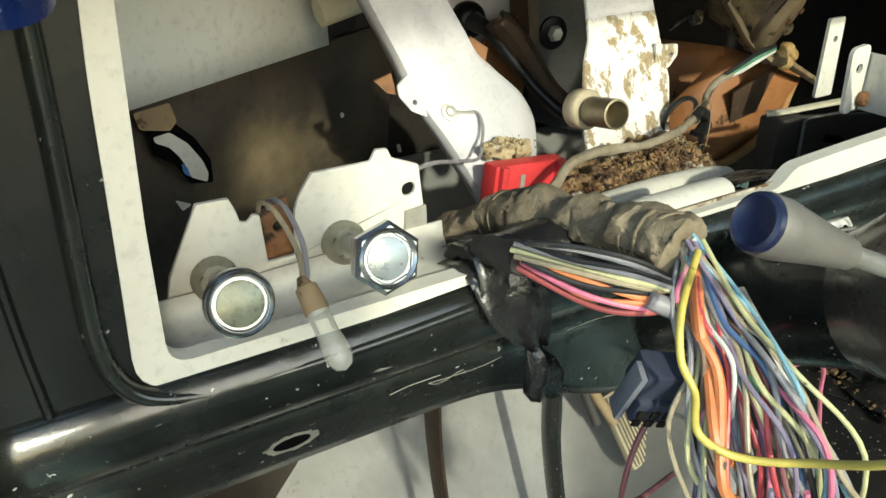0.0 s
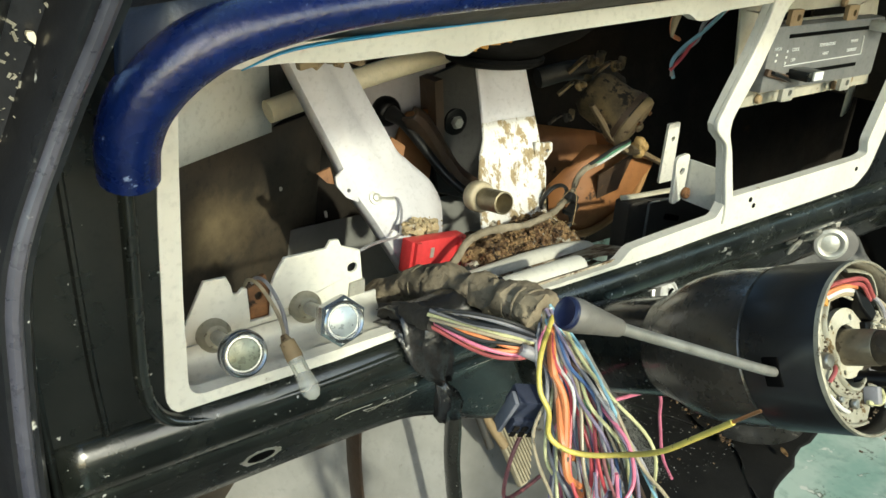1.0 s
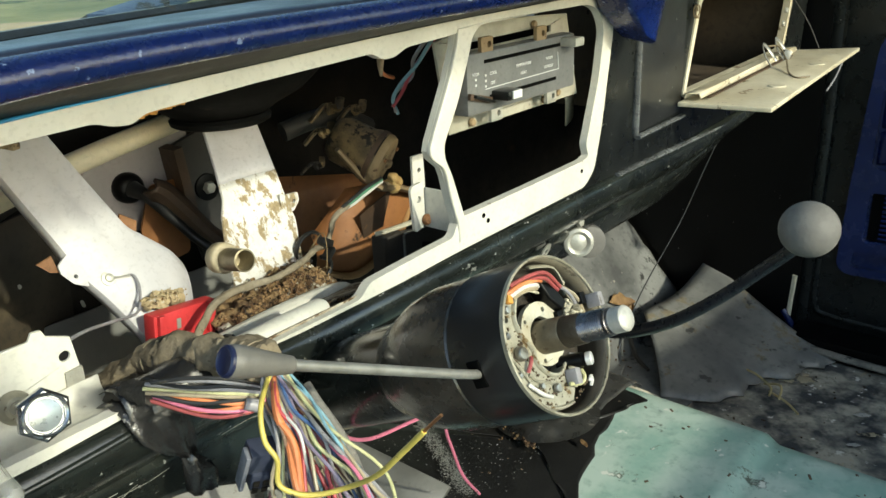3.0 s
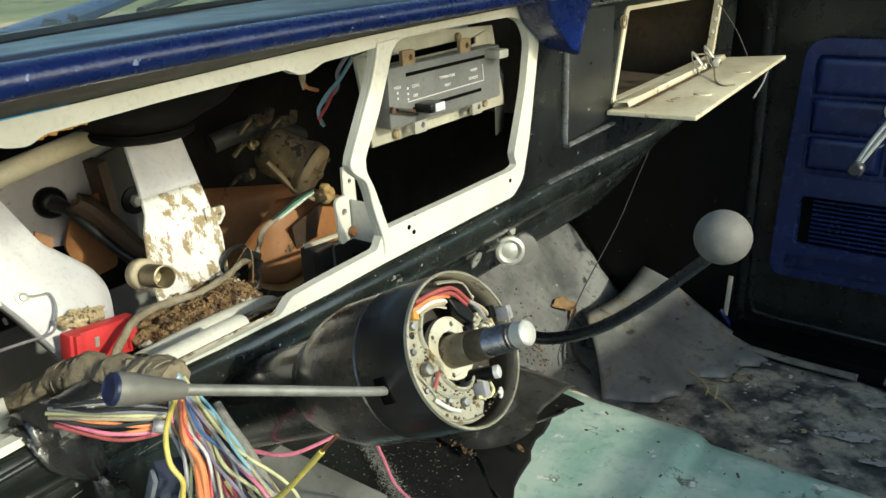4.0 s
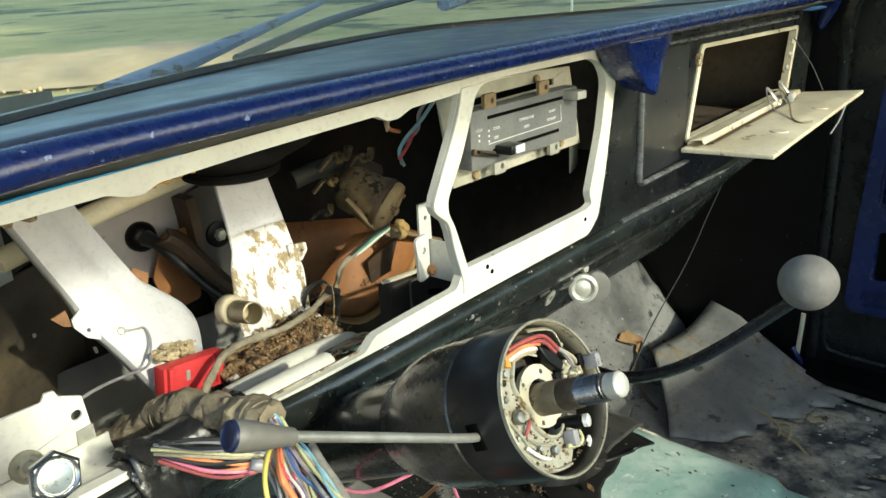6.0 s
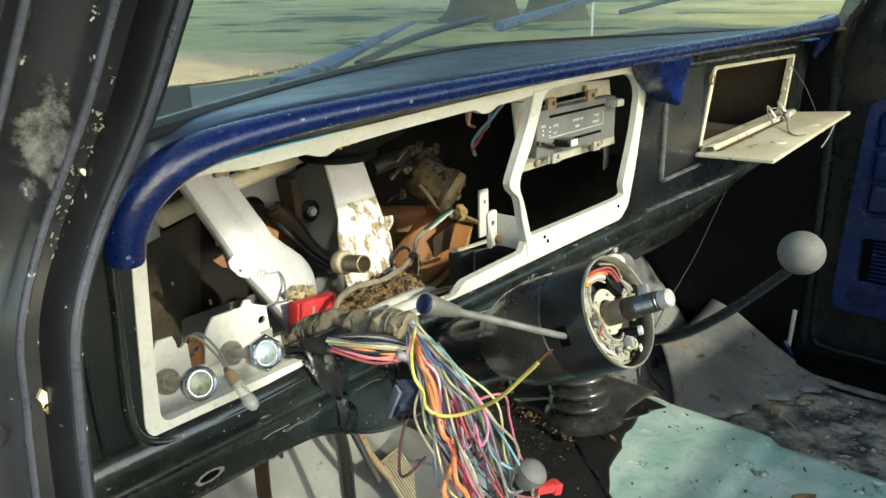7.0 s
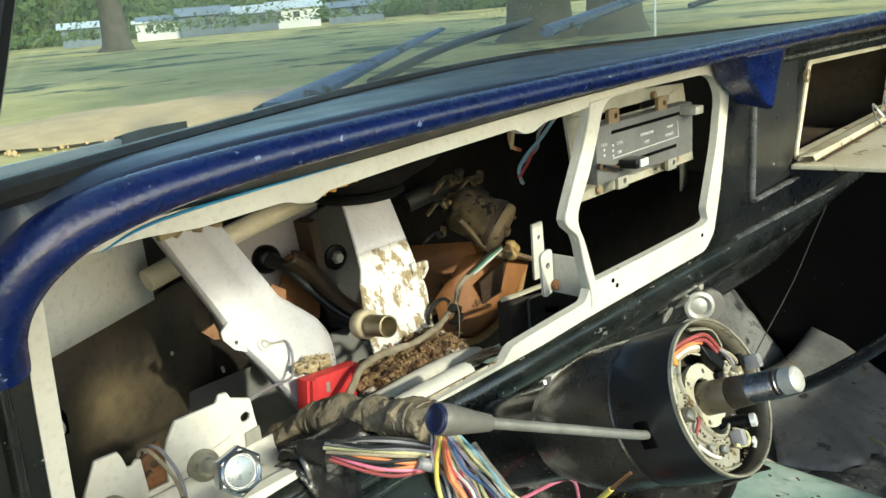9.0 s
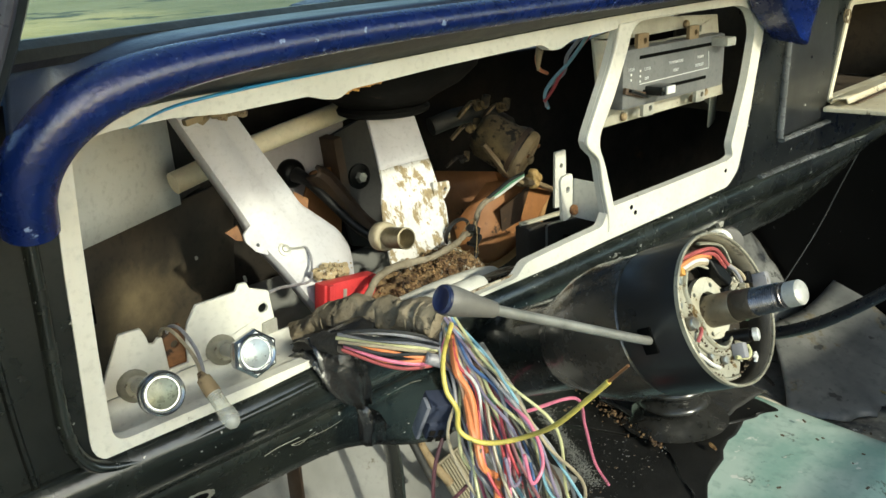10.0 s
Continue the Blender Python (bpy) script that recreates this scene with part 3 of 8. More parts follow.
for x, y, z in ((-0.019, -0.040, 1.390), (-0.021, -0.036, 1.381), (-0.028, -0.031, 1.368), (-0.030, -0.026, 1.354), (-0.034, -0.023, 1.337), (-0.008, -0.052, 1.419), (-0.023, -0.076, 1.450), (-0.015, -0.043, 1.396), (-0.039, -0.020, 1.326)):
    for k in range(16):
        d = rnd.choice((0.0003, 0.0004, 0.0006, 0.0010))
        slab(g, (x + rnd.gauss(0, 0.0022), y - 0.0003, z + rnd.gauss(0, 0.006)), (d * rnd.uniform(1.0, 3.5), 0.0005, d), turned(rnd.uniform(-20, 20), rnd.uniform(0, 180), 0))
part("paint_flakes", g, surface("pale_flaked_paint", (0.2, 0.195, 0.165), (0.13, 0.125, 0.1), 0.8, grain=300, blotch=90, bump=0.3), post_left, "pale flakes caught in the groove", smooth=0)
# ridge colour lightened to carry the sky's sheen on the crests
RIDGE = surface("sheen_lightened_ridge", (0.04, 0.04, 0.053), (0.065, 0.065, 0.082), 0.3, grain=200, blotch=30, bump=0.1, spec=0.6, speck=(0.4, 0.4, 0.37), speck_cover=0.69, speck_scale=90)
for dx, dy, r in ((-0.0440, -0.0045, 0.0030), (-0.0852, -0.0025, 0.0030), (-0.0100, -0.0062, 0.0042), (-0.1065, 0.0015, 0.0034)):
    g = Geo()
    line = smooth_line(PILLAR, 5)
    run = []
    for x, y, z in line:
        k = min(max((z - 1.25) / 0.13, 0.0), 1.0)
        run.append((x + max(dx, -0.0455) * (0.80 + 0.24 * k) + min(dx + 0.0455, 0.0) * (1.75 - 0.75 * k), y + dy, z))
    sweep(g, run, r, 10, flat=0.8, raw=True)
    part("ridge", g, RIDGE, post_left)
g = Geo()
lathe(g, (-0.094, -0.022, 1.229), (0, -1, 0), [(0, 0.009), (0.004, 0.009), (0.005, 0.006), (0.008, 0.006), (0.0085, 0.0)], 6)
part("bolt", g, JAMB, post_left, "painted hinge bolt")
for k, (x, y, z, r, paint) in enumerate(((-0.094, -0.062, 1.408, 0.0035, PRINT), (-0.0965, -0.056, 1.394, 0.0026, PRINT), (-0.083, -0.021, 1.252, 0.002, PRINT), (-0.098, -0.021, 1.247, 0.0016, PRINT), (-0.0615, -0.0205, 1.238, 0.0045, CREAM), (-0.0600, -0.0205, 1.231, 0.0035, RUST_PALE), (-0.0905, -0.0215, 1.217, 0.003, RUST), (-0.065, -0.034, 1.392, 0.0022, CREAM), (-0.0245, -0.034, 1.366, 0.002, CREAM))):
    g = Geo()
    rnd = random.Random(k)
    plate(g, [(x + r * rnd.uniform(0.5, 1.2) * math.cos(a), z + 1.3 * r * rnd.uniform(0.5, 1.2) * math.sin(a)) for a in np.linspace(0, 2 * math.pi, 12)[:-1]], [], xz(y - 0.001), 0.003)
    part("paint_chip", g, paint, post_left)
post_right = thing("windscreen_pillar", (1.55, -0.03, 0.62), "dark blue and black windscreen pillar beside the passenger door", "pillar", kind="structure")
part("pillar_shell", pillar(True), BLACK, post_right, smooth=50)

# windscreen: curved base line, glass leaning back
def base_line(x):
    return 0.30 - 0.49 * abs(x - 0.75) ** 1.42


def screen_point(x, k):
    return (x + (0.75 - x) * 0.12 * k, base_line(x) - 0.34 * k * (1 + 0.1 * abs((x - 0.75) / 0.71)), 1.372 + 0.55 * k)


XS = np.linspace(0.0, 1.50, 30)
screen = thing("window_1", (0.75, 0.28, 1.37), "dusty curved windscreen glass with painted teal haze in a black rubber seal", "windscreen", kind="structure")
g = Geo()
sheet(g, [[screen_point(x, k) for x in XS] for k in np.linspace(0, 1, 10)])
pane = part("pane", g, GLASS, screen, smooth=80)
pane.visible_shadow = False
g = Geo()
sweep(g, [(x, base_line(x) - 0.006, 1.379) for x in XS], 0.0065, 8, 2)
part("seal", g, RUBBER, screen)
g = Geo()
sheet(g, [[(x + (0.75 - x) * 0.12, base_line(x) - 0.34 - 0.03 * k, 1.922 + 0.03 * k) for x in XS] for k in (0, 1)])
part("header_rail", g, BLACK, screen, solid=0.01)

g = Geo()
sheet(g, [[(x, base_line(x) + 0.02 + (0.52 - base_line(x)) * k, 1.362 - 0.085 * k) for x in XS] for k in (0, 0.5, 1)])
whole("cowl_panel", g, BLUE_PAINT, "blue painted cowl panel below the windscreen", "cowl", kind="structure", solid=-0.004)

# ---- dashboard ----
dash = thing("dashboard", (0.75, 0.04, 1.05), "black steel pickup dashboard stripped of its instruments, with blue pad", "dashboard")
OUTER = [(0.0205, 1.148), (0.10, 1.1485), (0.2, 1.154), (0.37, 1.1480), (0.5, 1.152), (0.736, 1.1545), (0.757, 1.170), (0.772, 1.218), (0.793, 1.325), (0.786, 1.348), (0.757, 1.3625), (0.52, 1.358), (0.4, 1.354), (0.2, 1.3455), (0.10, 1.3435), (0.060, 1.340), (0.043, 1.328), (0.032, 1.305), (0.0285, 1.27), (0.0245, 1.205)]
INNER = [(0.034, 1.157), (0.22, 1.158), (0.27, 1.1528), (0.378, 1.1530), (0.390, 1.1635), (0.444, 1.1662), (0.4985, 1.168), (0.508, 1.184), (0.62, 1.1845), (0.730, 1.1860), (0.743, 1.189), (0.737, 1.203), (0.762, 1.272), (0.7715, 1.325), (0.758, 1.3455), (0.735, 1.353), (0.56, 1.3515), (0.50, 1.346), (0.452, 1.3435), (0.436, 1.3375), (0.424, 1.3375), (0.412, 1.3435), (0.3, 1.3385), (0.222, 1.3335), (0.212, 1.3285), (0.200, 1.3300), (0.190, 1.3335), (0.132, 1.3315), (0.10, 1.334), (0.067, 1.333), (0.052, 1.3305), (0.0435, 1.322), (0.0405, 1.285), (0.036, 1.215)]
outer = fillet(OUTER, [0.016] + [0.02] * 4 + [0.008, 0.008, 0.02, 0.02, 0.012, 0.02] + [0.02] * 9)
inner = fillet(INNER, [0.010, 0.02, 0.02, 0.006, 0.006, 0.02, 0.005, 0.003, 0.02, 0.005, 0.004, 0.005, 0.02, 0.012, 0.010, 0.02] + [0.004] * 18)
GLOVE = [(0.992, 1.214), (1.395, 1.224), (1.425, 1.332), (1.028, 1.338)]
g = Geo()
plate(g, [(-0.036, 1.142), (1.44, 1.142), (1.50, 1.20), (1.515, 1.30), (1.515, 1.372), (-0.036, 1.372)], [outer, fillet(GLOVE, 0.008)], xz(0.036), 0.006)
part("face_panel", g, BLACK, dash, bevel=0.002)
g = Geo()
plate(g, outer, [inner], xz(0.0345), 0.009)
flange = part("opening_flange", g, WHITE, dash, "white painted flange round the instrument opening", bevel=0.002)
for x, z in ((0.545, 1.176), (0.552, 1.169), (0.728, 1.175), (0.735, 1.345)):
    g = Geo()
    plate(g, ring_of(x, z, 0.0024, 10), [], xz(0.0338), 0.0006)
    part("screw_hole", g, HOLE, flange)

# rolled lower panel: nose under the lip, crease, flat apron
def apron(x):
    dip = math.exp(-((x - 0.39) / 0.14) ** 4) * 0.047
    rise = max(0.0, x - 1.02) ** 1.4 * 0.32
    out = [(0.040, 1.150), (0.034, 1.146), (0.030, 1.138), (0.031, 1.129), (0.037, 1.119), (0.047, 1.110), (0.056, 1.103), (0.060, 1.097), (0.0585, 1.092), (0.061, 1.088), (0.068, 1.074), (0.076, 1.058 - dip), (0.080, 1.050 - dip), (0.086, 1.0475 - dip), (0.12, 1.0475 - dip)]
    return [(x, y, z + rise * (1.165 - z) / 0.115) for y, z in out]


g = Geo()
sheet(g, [apron(x) for x in np.linspace(-0.036, 1.50, 110)])
lower = part("lower_panel", g, BLACK_WORN, dash, "scratched black lower dash panel", smooth=50, solid=0.003)
g = Geo()
sheet(g, [[(-0.04, 0.03 + 0.35 * k, z) for k in (0, 1)] for z in (1.05, 1.37)])
part("end_panel", g, BLACK, dash, solid=0.004)
# pressed frame round the blank panel beside the glove box
g = Geo()
plate(g, fillet([(0.862, 1.192), (0.982, 1.197), (0.985, 1.345), (0.862, 1.345)], 0.006), [], xz(0.0325), 0.004)
part("blank_panel", g, surface("satin_black_panel", (0.010, 0.0105, 0.010), (0.016, 0.0165, 0.016), 0.36, grain=300, blotch=10, bump=0.04, spec=0.9, coat=0.3, speck=(0.35, 0.35, 0.33), speck_cover=0.70, speck_scale=110), dash, bevel=0.0018)
# grey in the rib colour stands in for gloss catching the sky
RIB_SHEEN = surface("sheen_grey_rib", (0.06, 0.063, 0.066), (0.15, 0.155, 0.16), 0.28, grain=200, blotch=16, bump=0.08, contrast=0.15, spec=0.8)
for a, b in (((0.856, 0.0315, 1.187), (0.990, 0.0315, 1.189)), ((0.810, 0.034, 1.150), (1.246, 0.0335, 1.1435)), ((0.853, 0.033, 1.19), (0.853, 0.033, 1.34)), ((0.855, 0.030, 1.352), (1.40, 0.030, 1.349))):
    g = Geo()
    sweep(g, [a, tuple(0.5 * (p + q) for p, q in zip(a, b)), b], 0.005, 8, 8, flat=0.6)
    part("pressed_rib", g, RIB_SHEEN, dash, "pressed rib lightened grey for its sheen")

# raised bead round the lower left corner of the opening, two ribs on the end of the face
g = Geo()
sweep(g, [(0.016, 0.0362, 1.300), (0.014, 0.0360, 1.25), (0.0115, 0.0358, 1.20), (0.0110, 0.0356, 1.177), (0.0135, 0.0354, 1.161), (0.021, 0.035, 1.149), (0.036, 0.0345, 1.1425), (0.060, 0.034, 1.140), (0.12, 0.033, 1.140), (0.2, 0.034, 1.143)], 0.0058, 14, 8, flat=0.7)
part("corner_bead", g, BLACK_WORN, dash)
g = Geo()
sweep(g, [(-0.012, 0.036, 1.30), (-0.012, 0.036, 1.2), (-0.010, 0.036, 1.15)], 0.003, 8, 5, flat=0.7)
part("edge_rib", g, BLACK, dash)
# white ledge between the lip and the switch bracket
g = Geo()
LEDGE = [(0.0345, 1.1505), (0.040, 1.1500), (0.052, 1.1485), (0.064, 1.1475), (0.072, 1.1490), (0.0765, 1.1540), (0.0775, 1.162)]
sheet(g, [[(x, y, z + 0.004 * max(0.0, x - 0.06) / 0.12) for x in np.linspace(0.033, 0.178, 12)] for y, z in LEDGE])
part("ledge", g, WHITE, flange, "white ledge behind the lip", solid=-0.002)

# divider post between the instruments and the radio bay
g = Geo()
left = [(0.516, 1.351), (0.5135, 1.340), (0.508, 1.326), (0.500, 1.309), (0.486, 1.284), (0.474, 1.262), (0.4715, 1.254), (0.4745, 1.247), (0.488, 1.236), (0.492, 1.226), (0.4965, 1.207), (0.506, 1.176), (0.507, 1.160)]
right = [(0.556, 1.353), (0.543, 1.3485), (0.5345, 1.341), (0.529, 1.328), (0.519, 1.306), (0.5095, 1.287), (0.493, 1.261), (0.4905, 1.252), (0.4915, 1.243), (0.4985, 1.229), (0.5065, 1.207), (0.515, 1.184), (0.523, 1.172)]
plate(g, [tuple(p[:2]) for p in smooth_line([(x, z, 0.0) for x, z in left], 3)] + [tuple(p[:2]) for p in smooth_line([(x, z, 0.0) for x, z in right], 3)][::-1], [], xz(0.0325), 0.005)
divider = part("divider_post", g, WHITE, dash, "white painted post with a kink", bevel=0.002)
for side, reach in ((left, 0.006), (right, 0.003)):
    g = Geo()
    plate(g, side + [(x + (0.0018 if side is left else -0.0018), z) for x, z in side[::-1]], [], xz(0.0372), reach)
    part("folded_side", g, WHITE, divider)

# padded roll, dull strip below it, and dash top
ROLL = [(0.010, 0.004, 1.299), (0.010, -0.003, 1.318), (0.017, -0.009, 1.336), (0.034, -0.014, 1.352), (0.06, -0.017, 1.362), (0.11, -0.019, 1.369), (0.2, -0.020, 1.3735), (0.4, -0.020, 1.3775), (0.7, -0.020, 1.380), (1.0, -0.021, 1.383), (1.25, -0.022, 1.387), (1.42, -0.022, 1.391), (1.475, -0.010, 1.391), (1.498, 0.012, 1.388)]
RADII = [0.0130, 0.0135, 0.0138, 0.0135, 0.0122, 0.0100, 0.0090, 0.0086, 0.0088, 0.0092, 0.0105, 0.0135, 0.0165, 0.014]
g = Geo()
sweep(g, ROLL, RADII, 18, 6, up=(0, 1, 0.001))
part("pad_roll", g, BLUE_PAD, dash, "glossy dark blue padded vinyl roll", smooth=80)
g = Geo()
sweep(g, [(1.468, -0.004, 1.386), (1.488, 0.002, 1.372), (1.496, 0.010, 1.350), (1.497, 0.020, 1.322)], [0.015, 0.016, 0.013, 0.006], 14, 6)
part("pad_end", g, BLUE_TRIM, dash, "dark padded end of the roll", smooth=80)
g = Geo()
edge = smooth_line(ROLL, 5)[6:]
rows = []
for k in np.linspace(0, 1, 8):
    row = []
    for x, y, z in edge:
        back = Vector((max(x - 0.004, 0.006), base_line(min(max(x, 0.006), 1.46)) - 0.002, 1.3745))
        row.append(Vector((x - 0.004, y + 0.004, min(z + 0.006, 1.381 + 0.005 * x / 1.5))).lerp(back, k) + Vector((0, 0, 0.003 * math.sin(math.pi * k))))
    rows.append(row)
sheet(g, rows)
part("dash_top", g, BLUE_TOP, dash, "faded blue vinyl dash top", smooth=70, solid=-0.004)
g = Geo()
XU = [0.05, 0.075, 0.1, 0.15, 0.2, 0.3, 0.4, 0.5, 0.6, 0.7, 0.78, 0.9, 1.1, 1.3, 1.5]
LOW = np.interp(XU, [0.05, 0.07, 0.10, 0.2, 0.4, 0.52, 0.757, 0.8, 1.5], [1.3375, 1.3425, 1.3445, 1.3465, 1.355, 1.359, 1.3635, 1.3635, 1.357])
sheet(g, [[(x, -0.012 + 0.0455 * k, (1.368 + 0.004 * (x / 1.5)) * (1 - k ** 1.3) + low * k ** 1.3) for x, low in zip(XU, LOW)] for k in (0, 0.25, 0.5, 0.75, 1)])
part("pad_underside", g, STRIP, dash, "dusty brown strip under the pad", solid=0.002)
g = Geo()
sweep(g, [(0.075, 0.0335, 1.3325), (0.102, 0.0335, 1.3405), (0.15, 0.0335, 1.3445), (0.2, 0.0335, 1.3465), (0.24, 0.0335, 1.348)], [0.0006, 0.0016, 0.0018, 0.0012, 0.0004], 8, 5, flat=0.6)
part("paint_smear", g, CYAN, flange, "cyan blue paint along the flange edge")
g = Geo()
sweep(g, [(0.5, 0.0335, 1.3605), (0.62, 0.0335, 1.362), (0.74, 0.0335, 1.3635)], [0.0004, 0.0012, 0.0004], 8, 5, flat=0.6)
part("paint_smear", g, CYAN, flange, "cyan blue paint along the flange edge")
# blue wedge of padding that hangs beside the radio bay
g = Geo()
P = [(0.735, -0.010, 1.372), (0.795, -0.022, 1.374), (0.842, -0.010, 1.372), (0.788, -0.004, 1.318), (0.800, -0.012, 1.305), (0.815, -0.004, 1.314), (0.735, 0.034, 1.372), (0.848, 0.034, 1.372), (0.804, 0.033, 1.312), (0.752, -0.006, 1.345), (0.752, 0.033, 1.345)]
g.add(P, [(0, 9, 3, 4, 1), (1, 4, 5, 2), (0, 6, 10, 9), (9, 10, 8, 3), (3, 8, 4), (4, 8, 5), (2, 5, 8, 7), (0, 1, 2, 7, 6), (6, 7, 8, 10)])
part("pad_wedge", g, BLUE_PAD, dash, "dark blue padded wedge", bevel=0.004)
# studs, hole and slot in the lower panel
g = Geo()
plate(g, [(0.085 + 0.010 * math.cos(a) , 1.0725 + 0.0055 * math.sin(a)) for a in np.linspace(0, 2 * math.pi, 15)[:-1]], [], lambda u, v, w: (u, 0.0655 + (1.074 - v) * 0.45 - w, v), 0.0012)
part("oval_hole", g, HOLE, lower)
g = Geo()
rnd = random.Random(5)
turns = np.linspace(0, 2 * math.pi, 31)[:-1]
plate(g, [(0.085 + 0.0125 * rnd.uniform(0.95, 1.2) * math.cos(a), 1.0725 + 0.0072 * rnd.uniform(0.95, 1.25) * math.sin(a)) for a in turns], [[(0.085 + 0.0098 * math.cos(a), 1.0725 + 0.0053 * math.sin(a)) for a in turns]], lambda u, v, w: (u, 0.0650 + (1.074 - v) * 0.45 - w, v), 0.0009)
part("hole_rim", g, ALLOY, lower, "scratched bare metal rim")
rnd = random.Random(33)
for k in range(16):
    x, z = rnd.uniform(0.0, 0.30) if k < 11 else rnd.uniform(0.75, 1.3), rnd.uniform(1.064, 1.088)
    a, L = rnd.uniform(-0.5, 0.9), rnd.uniform(0.006, 0.026)
    g = Geo()
    pts = [(x + L * s * math.cos(a), z + 0.5 * L * s * math.sin(a) + 0.002 * math.sin(2.2 * s + k)) for s in (-1, -0.3, 0.4, 1)]
    pts = [(u, min(max(v, 1.061), 1.0875)) for u, v in pts]
    sweep(g, [(u, 0.061 + (1.088 - v) * 0.52 - 0.0032, v + max(0.0, u - 1.02) ** 1.4 * 0.32 * (1.165 - v) / 0.115) for u, v in pts], rnd.uniform(0.00022, 0.00045), 5, 4)
    part("scratch", g, ALLOY, lower)
for x, z in ((0.845, 1.100), (0.981, 1.089), (1.006, 1.108), (0.90, 1.112)):
    g = Geo()
    screw(g, (x, 0.0585 + max(0, 1.095 - z) * 0.5, z), (0, -1, 0.2), 0.005)
    part("screw", g, BLACK_WORN, lower)
g = Geo()
lathe(g, (0.762, 0.060, 1.078), (-0.75, -0.64, 0.12), [(0, 0.016), (0.010, 0.0155), (0.014, 0.0175), (0.018, 0.0185), (0.021, 0.0175), (0.0225, 0.014), (0.0215, 0.0115), (0.019, 0.010), (0.0205, 0.007), (0.021, 0.0)], 32)
part("release_knob", g, ALLOY, lower, "round bright metal release knob")
g = Geo()
lathe(g, (0.800, 0.066, 1.063), (-0.6, -0.78, 0.1), [(0, 0.0), (0, 0.021), (0.006, 0.0215), (0.012, 0.020), (0.0145, 0.015), (0.015, 0.0)], 30)
part("release_drum", g, GREY_KNOB, lower, "pale grey drum behind the release knob")
g = Geo()
lathe(g, (0.762, 0.058, 1.10), (0, -1, 0.15), [(0, 0.006), (0.006, 0.006), (0.008, 0.0)], 6)
part("bolt", g, ALLOY, lower)
g = Geo()
plate(g, [(0.689 + 0.008 * math.cos(a), 1.0865 + 0.0105 * math.sin(a)) for a in np.linspace(0, 2 * math.pi, 13)[:-1]], [ring_of(0.689, 1.0865, 0.003, 10)], lambda u, v, w: (u, 0.0590 + (1.084 - v) * 0.45 - w, v), 0.002)
part("lock_plate", g, ALLOY, lower)
lock = Vector((0.470, 0.058, 1.092))
g = Geo()
lathe(g, lock, (0, -1, 0.35), [(0, 0.0145), (0.004, 0.0145), (0.005, 0.0125), (0.011, 0.0120), (0.0125, 0.0105), (0.0125, 0.0090), (0.0105, 0.0085), (0.0105, 0.0)], 28)
cylinder = part("ignition_lock", g, SATIN, lower, "round chrome ignition lock")
g = Geo()
slab(g, lock + Vector((0, -0.0105, 0.0037)), (0.0022, 0.002, 0.011), turned(20, 12, 0))
part("key_slot", g, HOLE, cylinder)
g = Geo()
lathe(g, (0.275, 0.056, 1.11), (0, -1, 0.3), [(0, 0.004), (0.005, 0.004), (0.006, 0.0028), (0.007, 0)], 6)
part("bolt", g, ALLOY, lower)
g = Geo()
sweep(g, [(0.595, 0.0535, 1.1035), (0.64, 0.0535, 1.1025), (0.681, 0.0535, 1.1010)], 0.0012, 6, 4)
part("slit", g, HOLE, lower)
g = Geo()
plate(g, fillet([(0.664, 1.0965), (0.683, 1.0980), (0.681, 1.1045), (0.668, 1.1035)], 0.001), [], xz(0.0525), 0.002)
part("catch", g, STEEL, lower)
g = Geo()
sheet(g, [[(0.318 + 0.040 * s, 0.030 + 0.012 * k, 1.131 + 0.011 * math.sin(math.pi * s) * k - 0.010 * s * s) for s in np.linspace(0, 1, 9)] for k in (0, 0.5, 1)])
part("clip_tab", g, RUST_PALE, lower, "tan metal clip by the column", solid=0.0012)

# folded shelf sloping down behind the lip: a slot in front, a groove full of dirt, rolled edges
def on_shelf(u, v, w):
    return (u, v, 1.146 - 0.44 * (v - 0.056) + w)


g = Geo()
plate(g, fillet([(0.275, 0.040), (0.415, 0.040), (0.452, 0.118), (0.448, 0.136), (0.29, 0.138)], 0.006), [fillet([(0.356, 0.0445), (0.400, 0.0445), (0.406, 0.058), (0.402, 0.074), (0.356, 0.076)], 0.006), fillet([(0.300, 0.086), (0.392, 0.084), (0.404, 0.098), (0.398, 0.112), (0.300, 0.114)], 0.005)], on_shelf, 0.002)
shelf = part("lip_shelf", g, surface("dirt_covered_shelf", (0.42, 0.38, 0.3), (0.24, 0.19, 0.125), 0.6, grain=160, blotch=40, bump=0.3, contrast=0.1, stain=(0.13, 0.08, 0.04), cover=0.50, stain_scale=60), flange, "soiled white shelf with a slot and a groove", bevel=0.0008)
g = Geo()
sweep(g, [(0.272, 0.054, 1.1500), (0.31, 0.054, 1.1505), (0.350, 0.053, 1.1510), (0.3525, 0.053, 1.1510)], [0.0100, 0.0100, 0.0098, 0.006], 14, 5, flat=0.85)
part("rolled_edge", g, WHITE, shelf)
g = Geo()
sweep(g, [(0.30, 0.124, 1.1205), (0.36, 0.124, 1.1225), (0.41, 0.125, 1.1210), (0.44, 0.127, 1.1175), (0.452, 0.129, 1.1140)], [0.0085, 0.0088, 0.0085, 0.0065, 0.003], 14, 5, flat=0.8)
part("rolled_edge", g, WHITE, shelf)
g = Geo()
sheet(g, [[(x, y, 1.146 - 0.44 * (y - 0.056) - 0.006 + 0.004 * noise.noise((x * 120, y * 120, 4))) for x in np.linspace(0.294, 0.408, 26)] for y in np.linspace(0.078, 0.118, 10)])
part("groove_dirt", g, GRIME, shelf, "brown dirt in the groove", solid=-0.001)
g = Geo()
